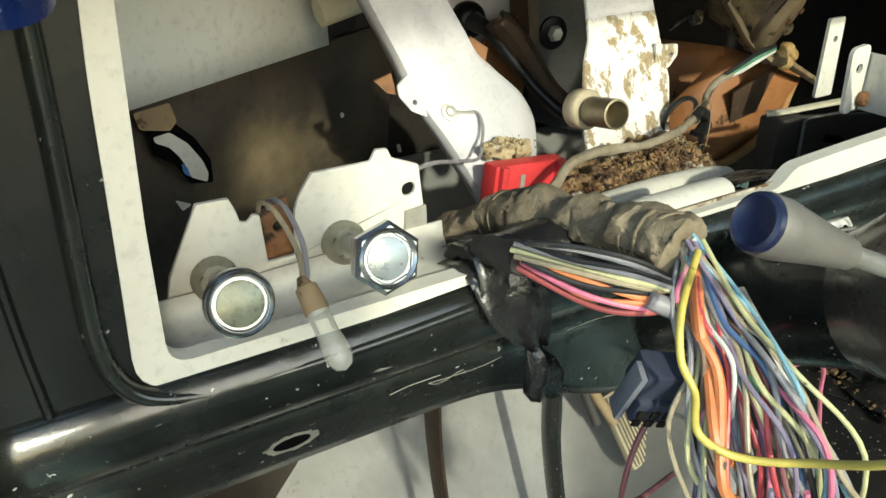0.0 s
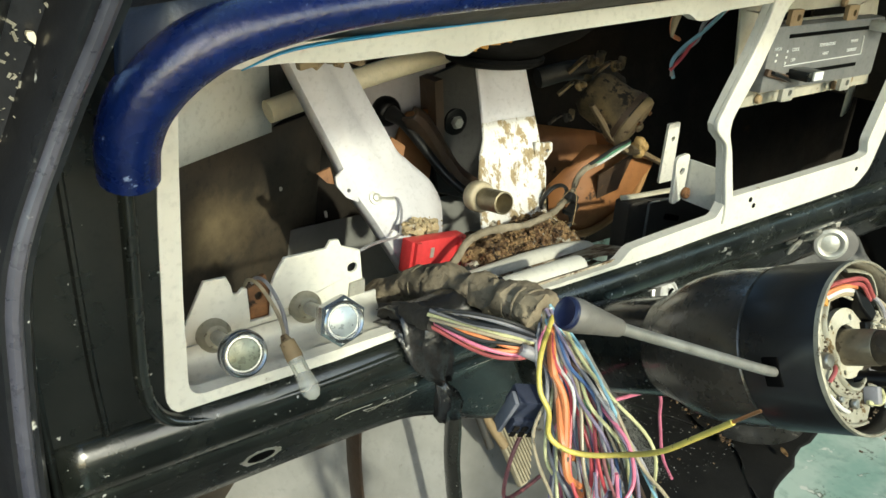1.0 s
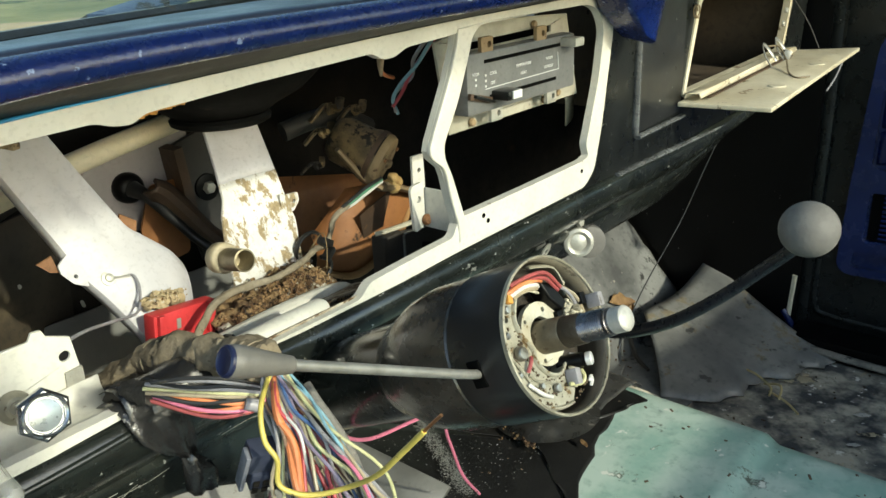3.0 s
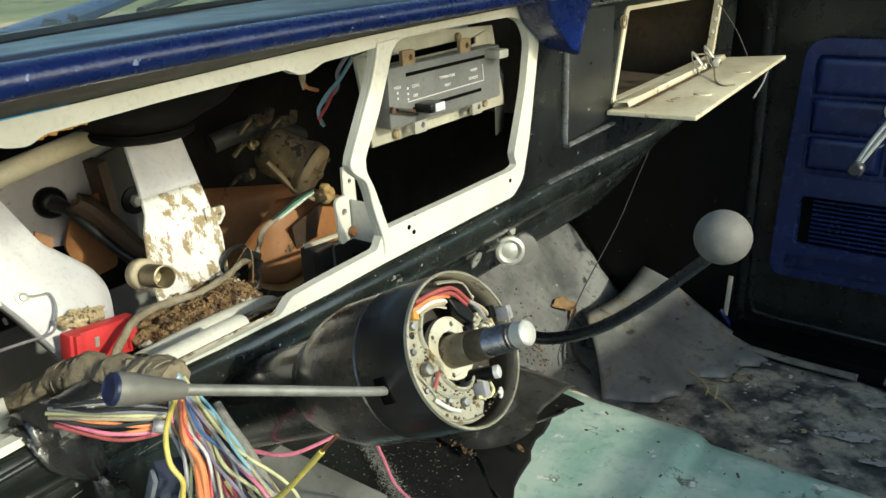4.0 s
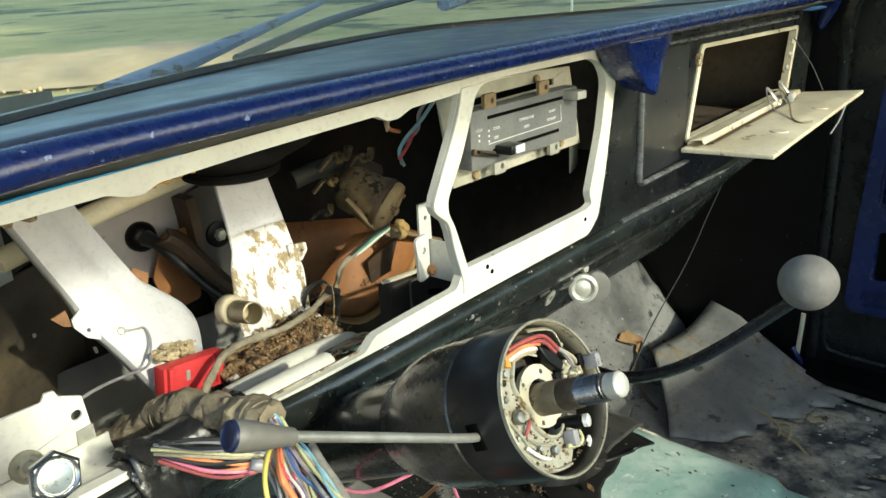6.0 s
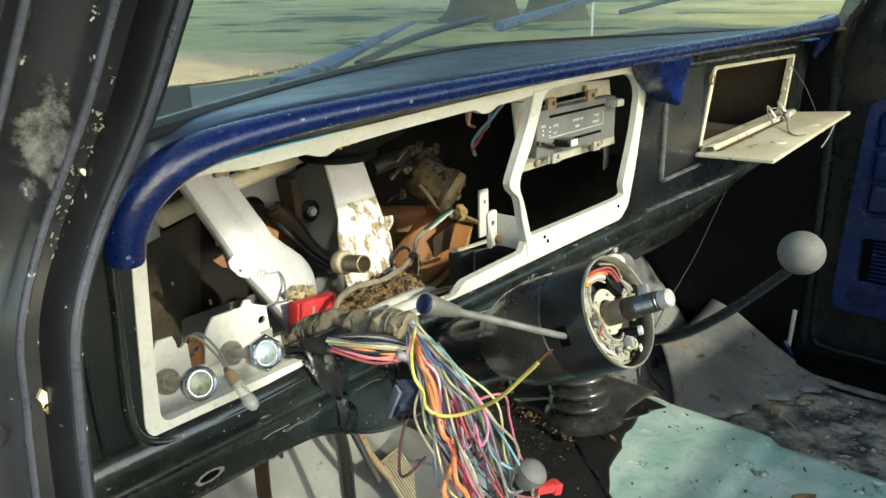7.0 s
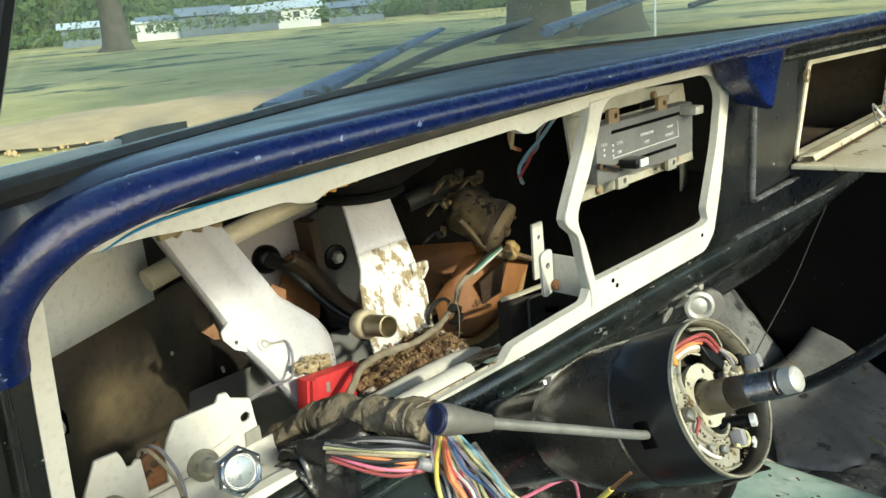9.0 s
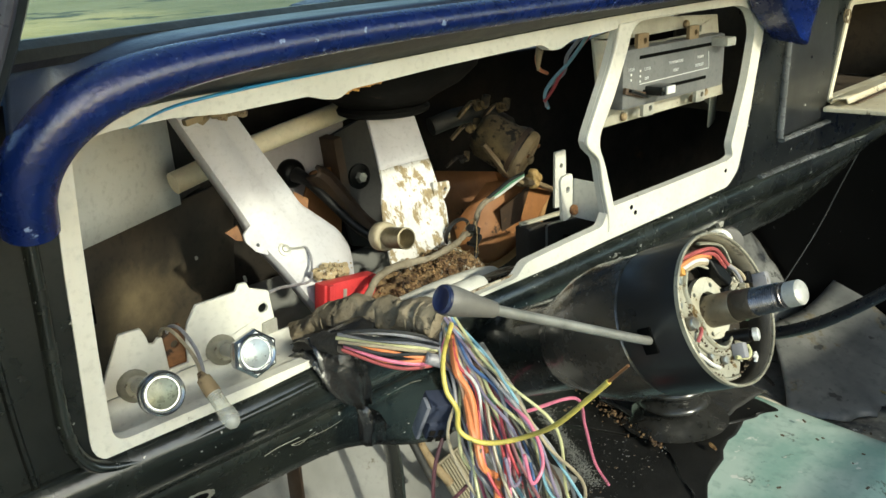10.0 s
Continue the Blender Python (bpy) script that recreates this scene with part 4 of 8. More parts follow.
sheet(g, [[(x, y, 1.118) for x in (0.35, 0.41)] for y in (0.04, 0.082)])
part("slot_floor", g, HOLE, shelf, solid=-0.001)

# ---- behind the opening ----
# left brace: bent pressed channel from the cowl to the column support
brace = thing("dash_brace", (0.27, 0.2, 1.12), "white pressed steel dash brace with a thin ground wire", "brace")
LEFT_EDGE = [(1.335, 0.192), (1.285, 0.207), (1.24, 0.2215), (1.205, 0.233), (1.185, 0.2375), (1.172, 0.2430), (1.158, 0.2505), (1.14, 0.259), (1.105, 0.275)]
RIGHT_EDGE = [(1.335, 0.244), (1.285, 0.262), (1.24, 0.2785), (1.205, 0.2935), (1.19, 0.308), (1.178, 0.3205), (1.166, 0.3300), (1.146, 0.3335), (1.105, 0.320)]


def brace_y(z):
    return 0.213 + 0.5 * (z - 1.175)


g = Geo()
rows = []
for (zl, xl, _), (zr, xr, _) in zip(smooth_line([(z, x, 0) for z, x in LEFT_EDGE], 5), smooth_line([(z, x, 0) for z, x in RIGHT_EDGE], 5)):
    flare = min(max((1.215 - zr) / 0.03, 0.0), 1.0)
    row = []
    for a, d in ((0, 0.012), (0.015, 0.003), (0.04, 0.0), (0.2, 0.0), (0.27, -0.0035), (0.34, -0.004), (0.52, -0.004), (0.60, -0.0005), (0.68, 0.0005), (0.80, 0.0012 + 0.004 * flare), (0.92, 0.002 + 0.009 * flare), (0.985, 0.003 + 0.012 * flare), (1, 0.014 + 0.012 * flare)):
        z = zl + (zr - zl) * a
        row.append((xl + (xr - xl) * a, brace_y(z) + d, z))
    rows.append(row)
sheet(g, rows)
PRIMER = surface("lilac_white_paint", (0.53, 0.52, 0.535), (0.45, 0.44, 0.455), 0.5, grain=220, blotch=16, bump=0.1, stain=(0.33, 0.26, 0.18), cover=0.69, stain_scale=40)
body = part("channel", g, PRIMER, brace, smooth=45, solid=0.002)
g = Geo()
plate(g, fillet([(0.2365, 1.1985), (0.2268, 1.1925), (0.2262, 1.1865), (0.2330, 1.1765), (0.243, 1.1715), (0.244, 1.19)], 0.0015), [ring_of(0.2365, 1.1815, 0.0017, 10)], lambda u, v, w: (u, brace_y(v) - 0.002 + w, v), 0.002)
part("tab", g, PRIMER, body)
g = Geo()
plate(g, [(0.214, 1.196), (0.227, 1.199), (0.2275, 1.186), (0.221, 1.188)], [], lambda u, v, w: (u, brace_y(v) + 0.004 + w, v), 0.002)
part("rusty_notch", g, RUST, brace)
g = Geo()
plate(g, [(0.289, 1.200), (0.297, 1.212), (0.309, 1.203), (0.302, 1.191)], [], lambda u, v, w: (u, brace_y(v) + 0.012 + w, v), 0.002)
part("rusty_notch", g, RUST, brace)
g = Geo()
RT = Vector((0.260, 0.2085, 1.173))
lathe(g, RT, (-0.05, -0.9, 0.45), [(-0.003, 0.0064), (0.0006, 0.0064), (0.001, 0.0038), (0.0022, 0.0034), (0.0026, 0.0026), (0.0026, 0)], 16)
sweep(g, [RT + Vector((0.002, 0.0, 0.0)), RT + Vector((0.008, -0.001, -0.0015)), RT + Vector((0.016, -0.003, -0.0025))], 0.0035, 8, 4, flat=0.4)
part("ring_terminal", g, ALLOY, brace, "screwed ring terminal")
g = Geo()
sweep(g, [RT + Vector((0.013, -0.002, -0.002)), RT + Vector((0.018, -0.006, -0.003)), RT + Vector((0.017, -0.014, -0.010)), (0.271, 0.186, 1.155), (0.258, 0.170, 1.152), (0.224, 0.140, 1.167), (0.192, 0.106, 1.184), (0.172, 0.090, 1.190), (0.158, 0.090, 1.185)], 0.0012, 8, 6)
part("ground_wire", g, COATS["grey"], brace, "thin grey ground wire")

# centre post, flaking paint below
post = thing("dash_brace", (0.43, 0.22, 1.11), "white dash support post with flaking paint and rust below", "brace")
POST_EDGES = [(1.32, 0.416, 0.468), (1.263, 0.4060, 0.4658), (1.223, 0.400, 0.4646), (1.195, 0.3943, 0.4637), (1.1885, 0.388, 0.4634), (1.163, 0.3785, 0.4640), (1.14, 0.373, 0.4560), (1.095, 0.364, 0.4450)]


def post_rows(a, b):
    rows = []
    for z in np.linspace(a, b, 18):
        xl, xr = (float(np.interp(-z, [-e[0] for e in POST_EDGES], [e[k] for e in POST_EDGES])) for k in (1, 2))
        y = 0.228 + 0.5 * (z - 1.19)
        rows.append([(0.5 * (xl + xr) + c * 0.5 * (xr - xl), y + d, z) for c, d in ((-1, 0.0015), (-0.97, 0.0), (-0.84, -0.0004), (-0.7, 0.0012), (0.0, 0.0015), (0.6, 0.0012), (0.74, -0.0004), (0.96, 0.0), (1, 0.010))])
    return rows


part("upper_channel", sheet(Geo(), post_rows(1.32, 1.212)), PRIMER, post, smooth=45, solid=0.002)
part("lower_channel", sheet(Geo(), post_rows(1.2125, 1.095)), FLAKED, post, "flaked white paint over rusty steel", smooth=45, solid=0.002)
g = Geo()
plate(g, fillet([(0.452, 1.170), (0.4676, 1.1707), (0.4755, 1.1795), (0.4746, 1.1885), (0.460, 1.1895), (0.452, 1.192)], 0.002), [ring_of(0.4685, 1.1805, 0.0022, 10)], xz(0.219), 0.003)
part("side_tab", g, FLAKED, post)

# short pipe on the post's foot
pipe = thing("drain_pipe", (0.36, 0.16, 1.16), "short open metal pipe on a pale collar", "pipe")
ax = Vector((-0.05, -0.95, 0.18))
g = Geo()
lathe(g, (0.350, 0.184, 1.166), ax, [(-0.002, 0.0125), (0.0, 0.0140), (0.010, 0.0140), (0.0115, 0.0128), (0.012, 0.0105), (0.012, 0.0)], 24)
part("collar", g, surface("tan_collar", (0.4, 0.34, 0.23), (0.3, 0.25, 0.16), 0.6, grain=200, blotch=40, bump=0.2), pipe)
g = Geo()
lathe(g, (0.350, 0.169, 1.168), ax, [(0.0, 0.0102), (0.026, 0.0102), (0.0263, 0.0088), (0.004, 0.0086), (0.003, 0.0)], 28)
part("tube", g, surface("tarnished_brass_tube", (0.26, 0.22, 0.14), (0.17, 0.14, 0.085), 0.4, 0.6, grain=200, blotch=40, bump=0.2, stain=(0.1, 0.07, 0.035), cover=0.6, stain_scale=60), pipe, "tarnished brass tube")

# red connector
red = thing("connector_block", (0.296, 0.17, 1.11), "red plastic connector block with a window slot", "connector")
tr = turned(0, 8, 6)
g = Geo()
slab(g, (0.296, 0.172, 1.1275), (0.064, 0.014, 0.030), tr, 0.002)
body = part("shell", g, RED_PLASTIC, red)
g = Geo()
for dx in (-0.026, 0.024):
    slab(g, Vector((0.296, 0.172, 1.1275)) + tr @ Vector((dx, -0.008, 0)), (0.006, 0.006, 0.029), tr, 0.001)
slab(g, Vector((0.296, 0.172, 1.1275)) + tr @ Vector((0.0, -0.0075, -0.0135)), (0.056, 0.004, 0.003), tr, 0.0008)
part("rib", g, RED_PLASTIC, body)
g = Geo()
slab(g, Vector((0.296, 0.172, 1.1275)) + tr @ Vector((-0.008, -0.0072, 0.003)), (0.004, 0.0015, 0.009), tr, 0.0004)
part("terminal", g, ALLOY, body)

# grey sleeve that crosses the connector and the debris, plastic clips
sleeve = thing("cable_sleeve", (0.36, 0.14, 1.15), "dusty fabric sleeve over the debris, held by black clips", "cable")
g = Geo()
sweep(g, [(0.276, 0.130, 1.120), (0.294, 0.136, 1.136), (0.318, 0.146, 1.146), (0.35, 0.150, 1.146), (0.385, 0.150, 1.143), (0.42, 0.154, 1.146), (0.445, 0.168, 1.145), (0.468, 0.188, 1.136), (0.497, 0.208, 1.126), (0.514, 0.218, 1.138), (0.525, 0.220, 1.149), (0.545, 0.222, 1.1535)], [0.0034, 0.0036, 0.0036, 0.0034, 0.0032, 0.003, 0.003, 0.003, 0.003, 0.003, 0.003], 10, 6)
g.v = [tuple(Vector(p) + 0.0012 * noise.noise_vector(Vector(p) * 160)) for p in g.v]
part("sleeve", g, surface("grimy_sleeve", (0.27, 0.23, 0.165), (0.17, 0.14, 0.095), 0.9, grain=260, blotch=60, bump=0.6, stain=(0.22, 0.18, 0.12), cover=0.6, stain_scale=110), sleeve)
for k, c in enumerate(("white", "green", "black")):
    g = Geo()
    sweep(g, [(0.535, 0.221, 1.151 + 0.0015 * k), (0.555, 0.222, 1.154 + 0.003 * k), (0.578, 0.226, 1.158 + 0.0035 * k), (0.618, 0.240, 1.160 + 0.002 * k)], 0.0021, 8, 5)
    part("wire", g, COATS[c], sleeve)
g = Geo()
cc = Vector((0.462, 0.196, 1.136))
sweep(g, [cc + Vector((0.017 * math.cos(a), -0.004 * math.sin(a), 0.017 * math.sin(a))) for a in np.linspace(-0.4, 5.0, 16)], 0.0026, 8, 3, flat=0.7)
clip = part("clip", g, RUBBER, sleeve, "black plastic cable clip")
g = Geo()
slab(g, cc + Vector((0.016, -0.008, 0.003)), (0.020, 0.010, 0.008), turned(0, 30, 20), 0.002)
slab(g, cc + Vector((0.018, -0.009, -0.010)), (0.016, 0.010, 0.006), turned(0, -24, 20), 0.002)
part("clip_jaw", g, RUBBER, clip)
g = Geo()
sweep(g, [cc + Vector((0.010 + 0.012 * math.cos(a), -0.006, -0.024 + 0.012 * math.sin(a))) for a in np.linspace(-2.2, 1.6, 10)], 0.0024, 8, 3)
part("clip_hook", g, RUBBER, clip)

# debris: crumbled rust and nest litter heaped on the post's foot
def heap(x, y):
    return 1.114 + 0.16 * max(0.0, y - 0.135) + 0.017 * math.exp(-((x - 0.415) / 0.030) ** 2) * math.exp(-((y - 0.160) / 0.028) ** 2) + 0.012 * math.exp(-((x - 0.345) / 0.02) ** 2) * math.exp(-((y - 0.150) / 0.02) ** 2) + 0.008 * noise.noise((x * 95, y * 95, 0)) + 0.003 * noise.noise((x * 260, y * 260, 0))


random.seed(4)
LITTER = surface("nest_litter", (0.25, 0.165, 0.08), (0.075, 0.042, 0.02), 0.95, grain=260, blotch=75, bump=0.9, contrast=0.08, stain=(0.62, 0.58, 0.48), cover=0.555, stain_scale=34, speck=(0.03, 0.018, 0.01), speck_cover=0.60, speck_scale=190)
g = Geo()
sheet(g, [[(x, y, heap(x, y)) for x in np.linspace(0.318, 0.446, 60)] for y in np.linspace(0.128, 0.198, 36)])
whole("debris_bed", g, LITTER, "crusted brown and pale nest litter on the post's foot", "debris", kind="stuff", solid=-0.003)
g = Geo()
for n in range(1700):
    f = random.random()
    if f < 0.55:
        x, y = 0.408 + random.gauss(0, 0.018), 0.158 + random.gauss(0, 0.014)
    elif f < 0.8:
        x, y = random.uniform(0.325, 0.44), 0.138 + abs(random.gauss(0, 0.006))
    else:
        x, y = random.uniform(0.32, 0.44), random.uniform(0.082, 0.19)
    if not 0.318 < x < 0.446 or y > 0.197 or 0.120 < y < 0.133:
        continue
    z = heap(x, y) if y > 0.13 else 1.146 - 0.44 * (y - 0.056) - 0.003
    d = random.choice((0.0005, 0.0008, 0.0012, 0.0018, 0.0024))
    slab(g, (x, y, z + 0.3 * d), (d * random.uniform(1, 2.6), d, d * random.uniform(0.25, 0.9)), turned(random.uniform(0, 360), random.uniform(0, 360), random.uniform(0, 360)))
whole("debris", g, CRUMBS, "loose brown rust crumbs and flakes", "debris", kind="stuff", smooth=0)
g = Geo()
for n in range(60):
    a = random.uniform(0, 6.28)
    x, y = 0.41 + random.gauss(0, 0.024), 0.158 + random.gauss(0, 0.014)
    c = Vector((x, y, heap(x, y) + 0.002))
    d = Vector((math.cos(a), 0.5 * math.sin(a), 0.5 * math.sin(3 * a))) * random.uniform(0.003, 0.011)
    sweep(g, [c - d, c + Vector((0, -0.001, 0.003)), c + d], 0.0003, 4, 3)
sweep(g, [(0.446, 0.176, 1.142), (0.456, 0.166, 1.160), (0.452, 0.156, 1.150), (0.444, 0.150, 1.130)], 0.0005, 5, 6)
whole("straw", g, surface("brown_nest_fibre", (0.24, 0.17, 0.085), (0.15, 0.1, 0.05), 0.9, grain=200, blotch=60, bump=0.1), "fine brown nest fibres in the rust litter", "straw", kind="stuff")
g = Geo()
for cx, cy, cz, r in ((0.287, 0.186, 1.148, 0.009), (0.299, 0.188, 1.146, 0.008), (0.277, 0.187, 1.150, 0.006), (0.308, 0.190, 1.143, 0.006)):
    lump = Geo()
    lathe(lump, (cx, cy, cz), (0, -0.6, 0.8), [(-r, 0.0), (-0.7 * r, 0.7 * r), (0, r), (0.35 * r, 0.8 * r), (0.6 * r, 0.4 * r), (0.62 * r, 0.0)], 18)
    lump.v = [tuple(Vector(p) + 0.004 * noise.noise_vector(Vector(p) * 260)) for p in lump.v]
    g.add(lump.v, lump.f)
for n in range(40):
    s = random.uniform(0.0008, 0.002)
    slab(g, (0.291 + random.gauss(0, 0.010), 0.180 + random.uniform(-0.004, 0.004), 1.152 + random.gauss(0, 0.003)), (s, s, s * 0.8), turned(random.uniform(0, 90), random.uniform(0, 90), 0))
whole("litter_crust", g, surface("tan_crust", (0.42, 0.34, 0.2), (0.3, 0.23, 0.13), 0.95, grain=260, blotch=90, bump=0.7, stain=(0.6, 0.56, 0.46), cover=0.58, stain_scale=160), "tan crust of nest litter on the brace foot", "debris", kind="stuff", smooth=20)

# pale cross tube, lilac plate, dark pedal bracket with bolt, black cable
g = Geo()
sweep(g, [(0.22, 0.335, 1.222), (0.32, 0.338, 1.243), (0.44, 0.342, 1.262), (0.52, 0.345, 1.275)], 0.011, 14, 5)
whole("cross_tube", g, CREAM, "pale dusty tube across the firewall", "tube")
g = Geo()
plate(g, [(0.33, 1.15), (0.47, 1.12), (0.47, 1.25), (0.33, 1.22)], [], xz(0.40), 0.004)
whole("firewall_plate", g, surface("lilac_grey_paint", (0.36, 0.33, 0.34), (0.27, 0.25, 0.25), 0.6, grain=150, blotch=10, bump=0.15, stain=(0.2, 0.1, 0.05), cover=0.6, stain_scale=16), "lilac grey painted plate with rusty patches on the firewall", "panel")
bracket = thing("pedal_bracket", (0.47, 0.36, 1.05), "dark steel pedal bracket with a single bolt", "bracket")
g = Geo()
plate(g, [(0.437, 1.222), (0.525, 1.247), (0.545, 1.05), (0.46, 1.08), (0.446, 1.15)], [], xz(0.388), 0.006)
part("side_plate", g, DARK, bracket, bevel=0.001)
g = Geo()
plate(g, [(0.431, 1.223), (0.442, 1.225), (0.449, 1.15), (0.438, 1.15)], [], xz(0.366), 0.03)
part("flange", g, RUST_STRAP, bracket)
g = Geo()
lathe(g, (0.478, 0.387, 1.167), (0, -1, 0), [(0, 0.008), (0.006, 0.008), (0.009, 0.006), (0.010, 0)], 6)
part("bolt", g, ALLOY, bracket)
g = Geo()
lathe(g, (0.478, 0.388, 1.167), (0, -1, 0), [(0, 0.016), (0.003, 0.016), (0.004, 0.013), (0.004, 0)], 24)
part("washer", g, BLACK_DULL, bracket)
lever = thing("throttle_plate", (0.42, 0.36, 1.09), "curved brown strap with a black cable before a rusty patch", "strap")
g = Geo()
upper = smooth_line([(0.396, 1.199, 0), (0.412, 1.190, 0), (0.430, 1.167, 0), (0.458, 1.127, 0), (0.482, 1.106, 0), (0.505, 1.094, 0)], 4)
below = smooth_line([(0.384, 1.192, 0), (0.394, 1.178, 0), (0.409, 1.157, 0), (0.438, 1.120, 0), (0.462, 1.098, 0), (0.495, 1.082, 0)], 4)
sheet(g, [[(a[0] + (b[0] - a[0]) * k, 0.357 - 0.012 * math.sin(math.pi * k), a[1] + (b[1] - a[1]) * k) for a, b in zip(upper, below)] for k in np.linspace(0, 1, 6)])
part("web", g, RUST_STRAP, lever, solid=0.004)
g = Geo()
plate(g, fillet([(0.405, 1.188), (0.444, 1.188), (0.446, 1.150), (0.44, 1.10), (0.40, 1.095), (0.385, 1.14)], 0.006), [], xz(0.382), 0.003)
part("rusty_patch", g, ORANGE, lever)
g = Geo()
sweep(g, [(0.386, 0.384, 1.189), (0.391, 0.365, 1.182), (0.402, 0.340, 1.158), (0.416, 0.315, 1.132), (0.436, 0.292, 1.112), (0.462, 0.270, 1.102)], [0.0095, 0.0062, 0.0052, 0.0052, 0.005, 0.005], 12, 6)
part("cable", g, RUBBER, lever, "black rubber covered cable")
g = Geo()
lathe(g, (0.386, 0.392, 1.189), (-0.2, -1, 0.2), [(-0.006, 0.017), (0.0, 0.017), (0.005, 0.014), (0.008, 0.008), (0.008, 0)], 20)
part("grommet", g, BLACK_DULL, lever)

# black round duct that shows as a dark arc below the top rail
DUCT = surface("dull_black_plastic", (0.004, 0.0042, 0.0044), (0.008, 0.008, 0.008), 0.75, grain=200, blotch=14, bump=0.1, spec=0.1, stain=(0.05, 0.042, 0.03), cover=0.62, stain_scale=30)
vent = thing("defrost_duct", (0.426, 0.262, 1.27), "round dull black duct under the dash top", "duct")
g = Geo()
lathe(g, (0.426, 0.262, 1.272), (0, 0, 1), [(0.004, 0.0), (0.004, 0.046), (0.012, 0.058), (0.024, 0.082), (0.040, 0.100), (0.062, 0.106), (0.064, 0.0)], 48)
part("drum", g, DUCT, vent)
g = Geo()
lathe(g, (0.426, 0.262, 1.266), (0, 0, 1), [(0, 0.0), (0, 0.044), (0.002, 0.048), (0.006, 0.049), (0.009, 0.046), (0.009, 0.0)], 48)
part("rim", g, DUCT, vent)
g = Geo()
random.seed(7)
for n in range(14):
    slab(g, (0.213 + 0.0034 * n, 0.042 + random.uniform(-0.003, 0.003), 1.3315 + 0.0003 * n + random.uniform(-0.001, 0.001)), (0.006, 0.005, 0.0022), turned(random.uniform(-20, 20), random.uniform(-20, 20), random.uniform(0, 90)), 0.001)
whole("foam_scrap", g, FOAM, "crumbled orange foam scrap stuck under the top flange", "foam")
g = Geo()
for n in range(7):
    slab(g, (0.122 + 0.005 * n, 0.058 + 0.003 * (n % 3), 1.327 + 0.001 * (n % 2)), (0.011, 0.006, 0.004 + 0.001 * (n % 3)), turned(15 * (n % 3), 25 * (n % 2) - 10, 20 * n), 0.001)
whole("foam_scrap", g, RUST_PALE, "frayed brown felt scrap under the top flange", "foam")

# wiper motor and rusty heater duct
motor = thing("wiper_motor", (0.65, 0.28, 1.12), "rusty brown wiper motor with a round end cover", "motor")
g = Geo()
MA = (-0.38, 0.8, 0.46)
MO, MD = Vector((0.634, 0.245, 1.178)), Vector(MA).normalized()
lathe(g, MO, MA, [(0.004, 0.0), (0.004, 0.030), (0.010, 0.0325), (0.022, 0.0330), (0.030, 0.0300), (0.062, 0.0290), (0.072, 0.022), (0.075, 0.0)], 30)
MOTOR = surface("oily_rusted_motor", (0.06, 0.045, 0.026), (0.21, 0.145, 0.07), 0.5, 0.1, grain=160, blotch=38, bump=0.5, stain=(0.02, 0.016, 0.012), cover=0.53, stain_scale=42)
part("housing", g, MOTOR, motor, "sooty brown motor body", smooth=50)
MU = MD.cross(Vector((0, 0, 1))).normalized()
MV = MU.cross(MD)
g = Geo()
lathe(g, MO, MA, [(0.012, 0.0330), (0.012, 0.0345), (0.018, 0.0345), (0.018, 0.0330)], 30, caps=False)
part("band", g, RUST_STRAP, motor)
for k in range(3):
    a = 0.6 + 2.09 * k
    g = Geo()
    screw(g, MO - MD * 0.0005 + (MU * math.cos(a) + MV * math.sin(a)) * 0.0245, -MD, 0.0028)
    part("screw", g, RUST, motor)
g = Geo()
lathe(g, MO - MD * 0.001, -MD, [(0, 0.006), (0.003, 0.006), (0.005, 0.004), (0.006, 0.0)], 16)
part("bearing_cap", g, RUST_PALE, motor)
g = Geo()
lathe(g, MO, MA, [(-0.001, 0.0), (-0.001, 0.010), (0.0, 0.0115), (0.0, 0.026), (0.0015, 0.0315), (0.006, 0.0335), (0.010, 0.0335), (0.010, 0.0)], 30)
part("end_cover", g, RUST_PALE, motor, "tan round end cover")
g = Geo()
sweep(g, [(0.578, 0.268, 1.204), (0.590, 0.262, 1.186), (0.604, 0.256, 1.166), (0.626, 0.250, 1.150)], [0.006, 0.0065, 0.007, 0.008], 8, 5, flat=0.6)
part("mounting_bracket", g, RUST_PALE, motor)
g = Geo()
sweep(g, [(0.626, 0.250, 1.150), (0.652, 0.254, 1.143), (0.668, 0.258, 1.136), (0.70, 0.266, 1.122), (0.755, 0.282, 1.098)], [0.011, 0.010, 0.007, 0.006, 0.006], 8, 5, flat=0.6)
part("mounting_bracket", g, RUST_PALE, motor)
g = Geo()
for k in range(4):
    lathe(g, (0.648 + 0.006 * math.cos(1.6 * k), 0.249, 1.149 + 0.006 * math.sin(1.6 * k)), (0.2, -1, 0.2), [(-0.004, 0.0075), (0.003, 0.007), (0.006, 0.004), (0.006, 0)], 8)
part("wire_boss", g, surface("ochre_dried_grease", (0.42, 0.28, 0.11), (0.3, 0.19, 0.07), 0.7, grain=200, blotch=50, bump=0.5), motor, "lump of ochre dried grease")
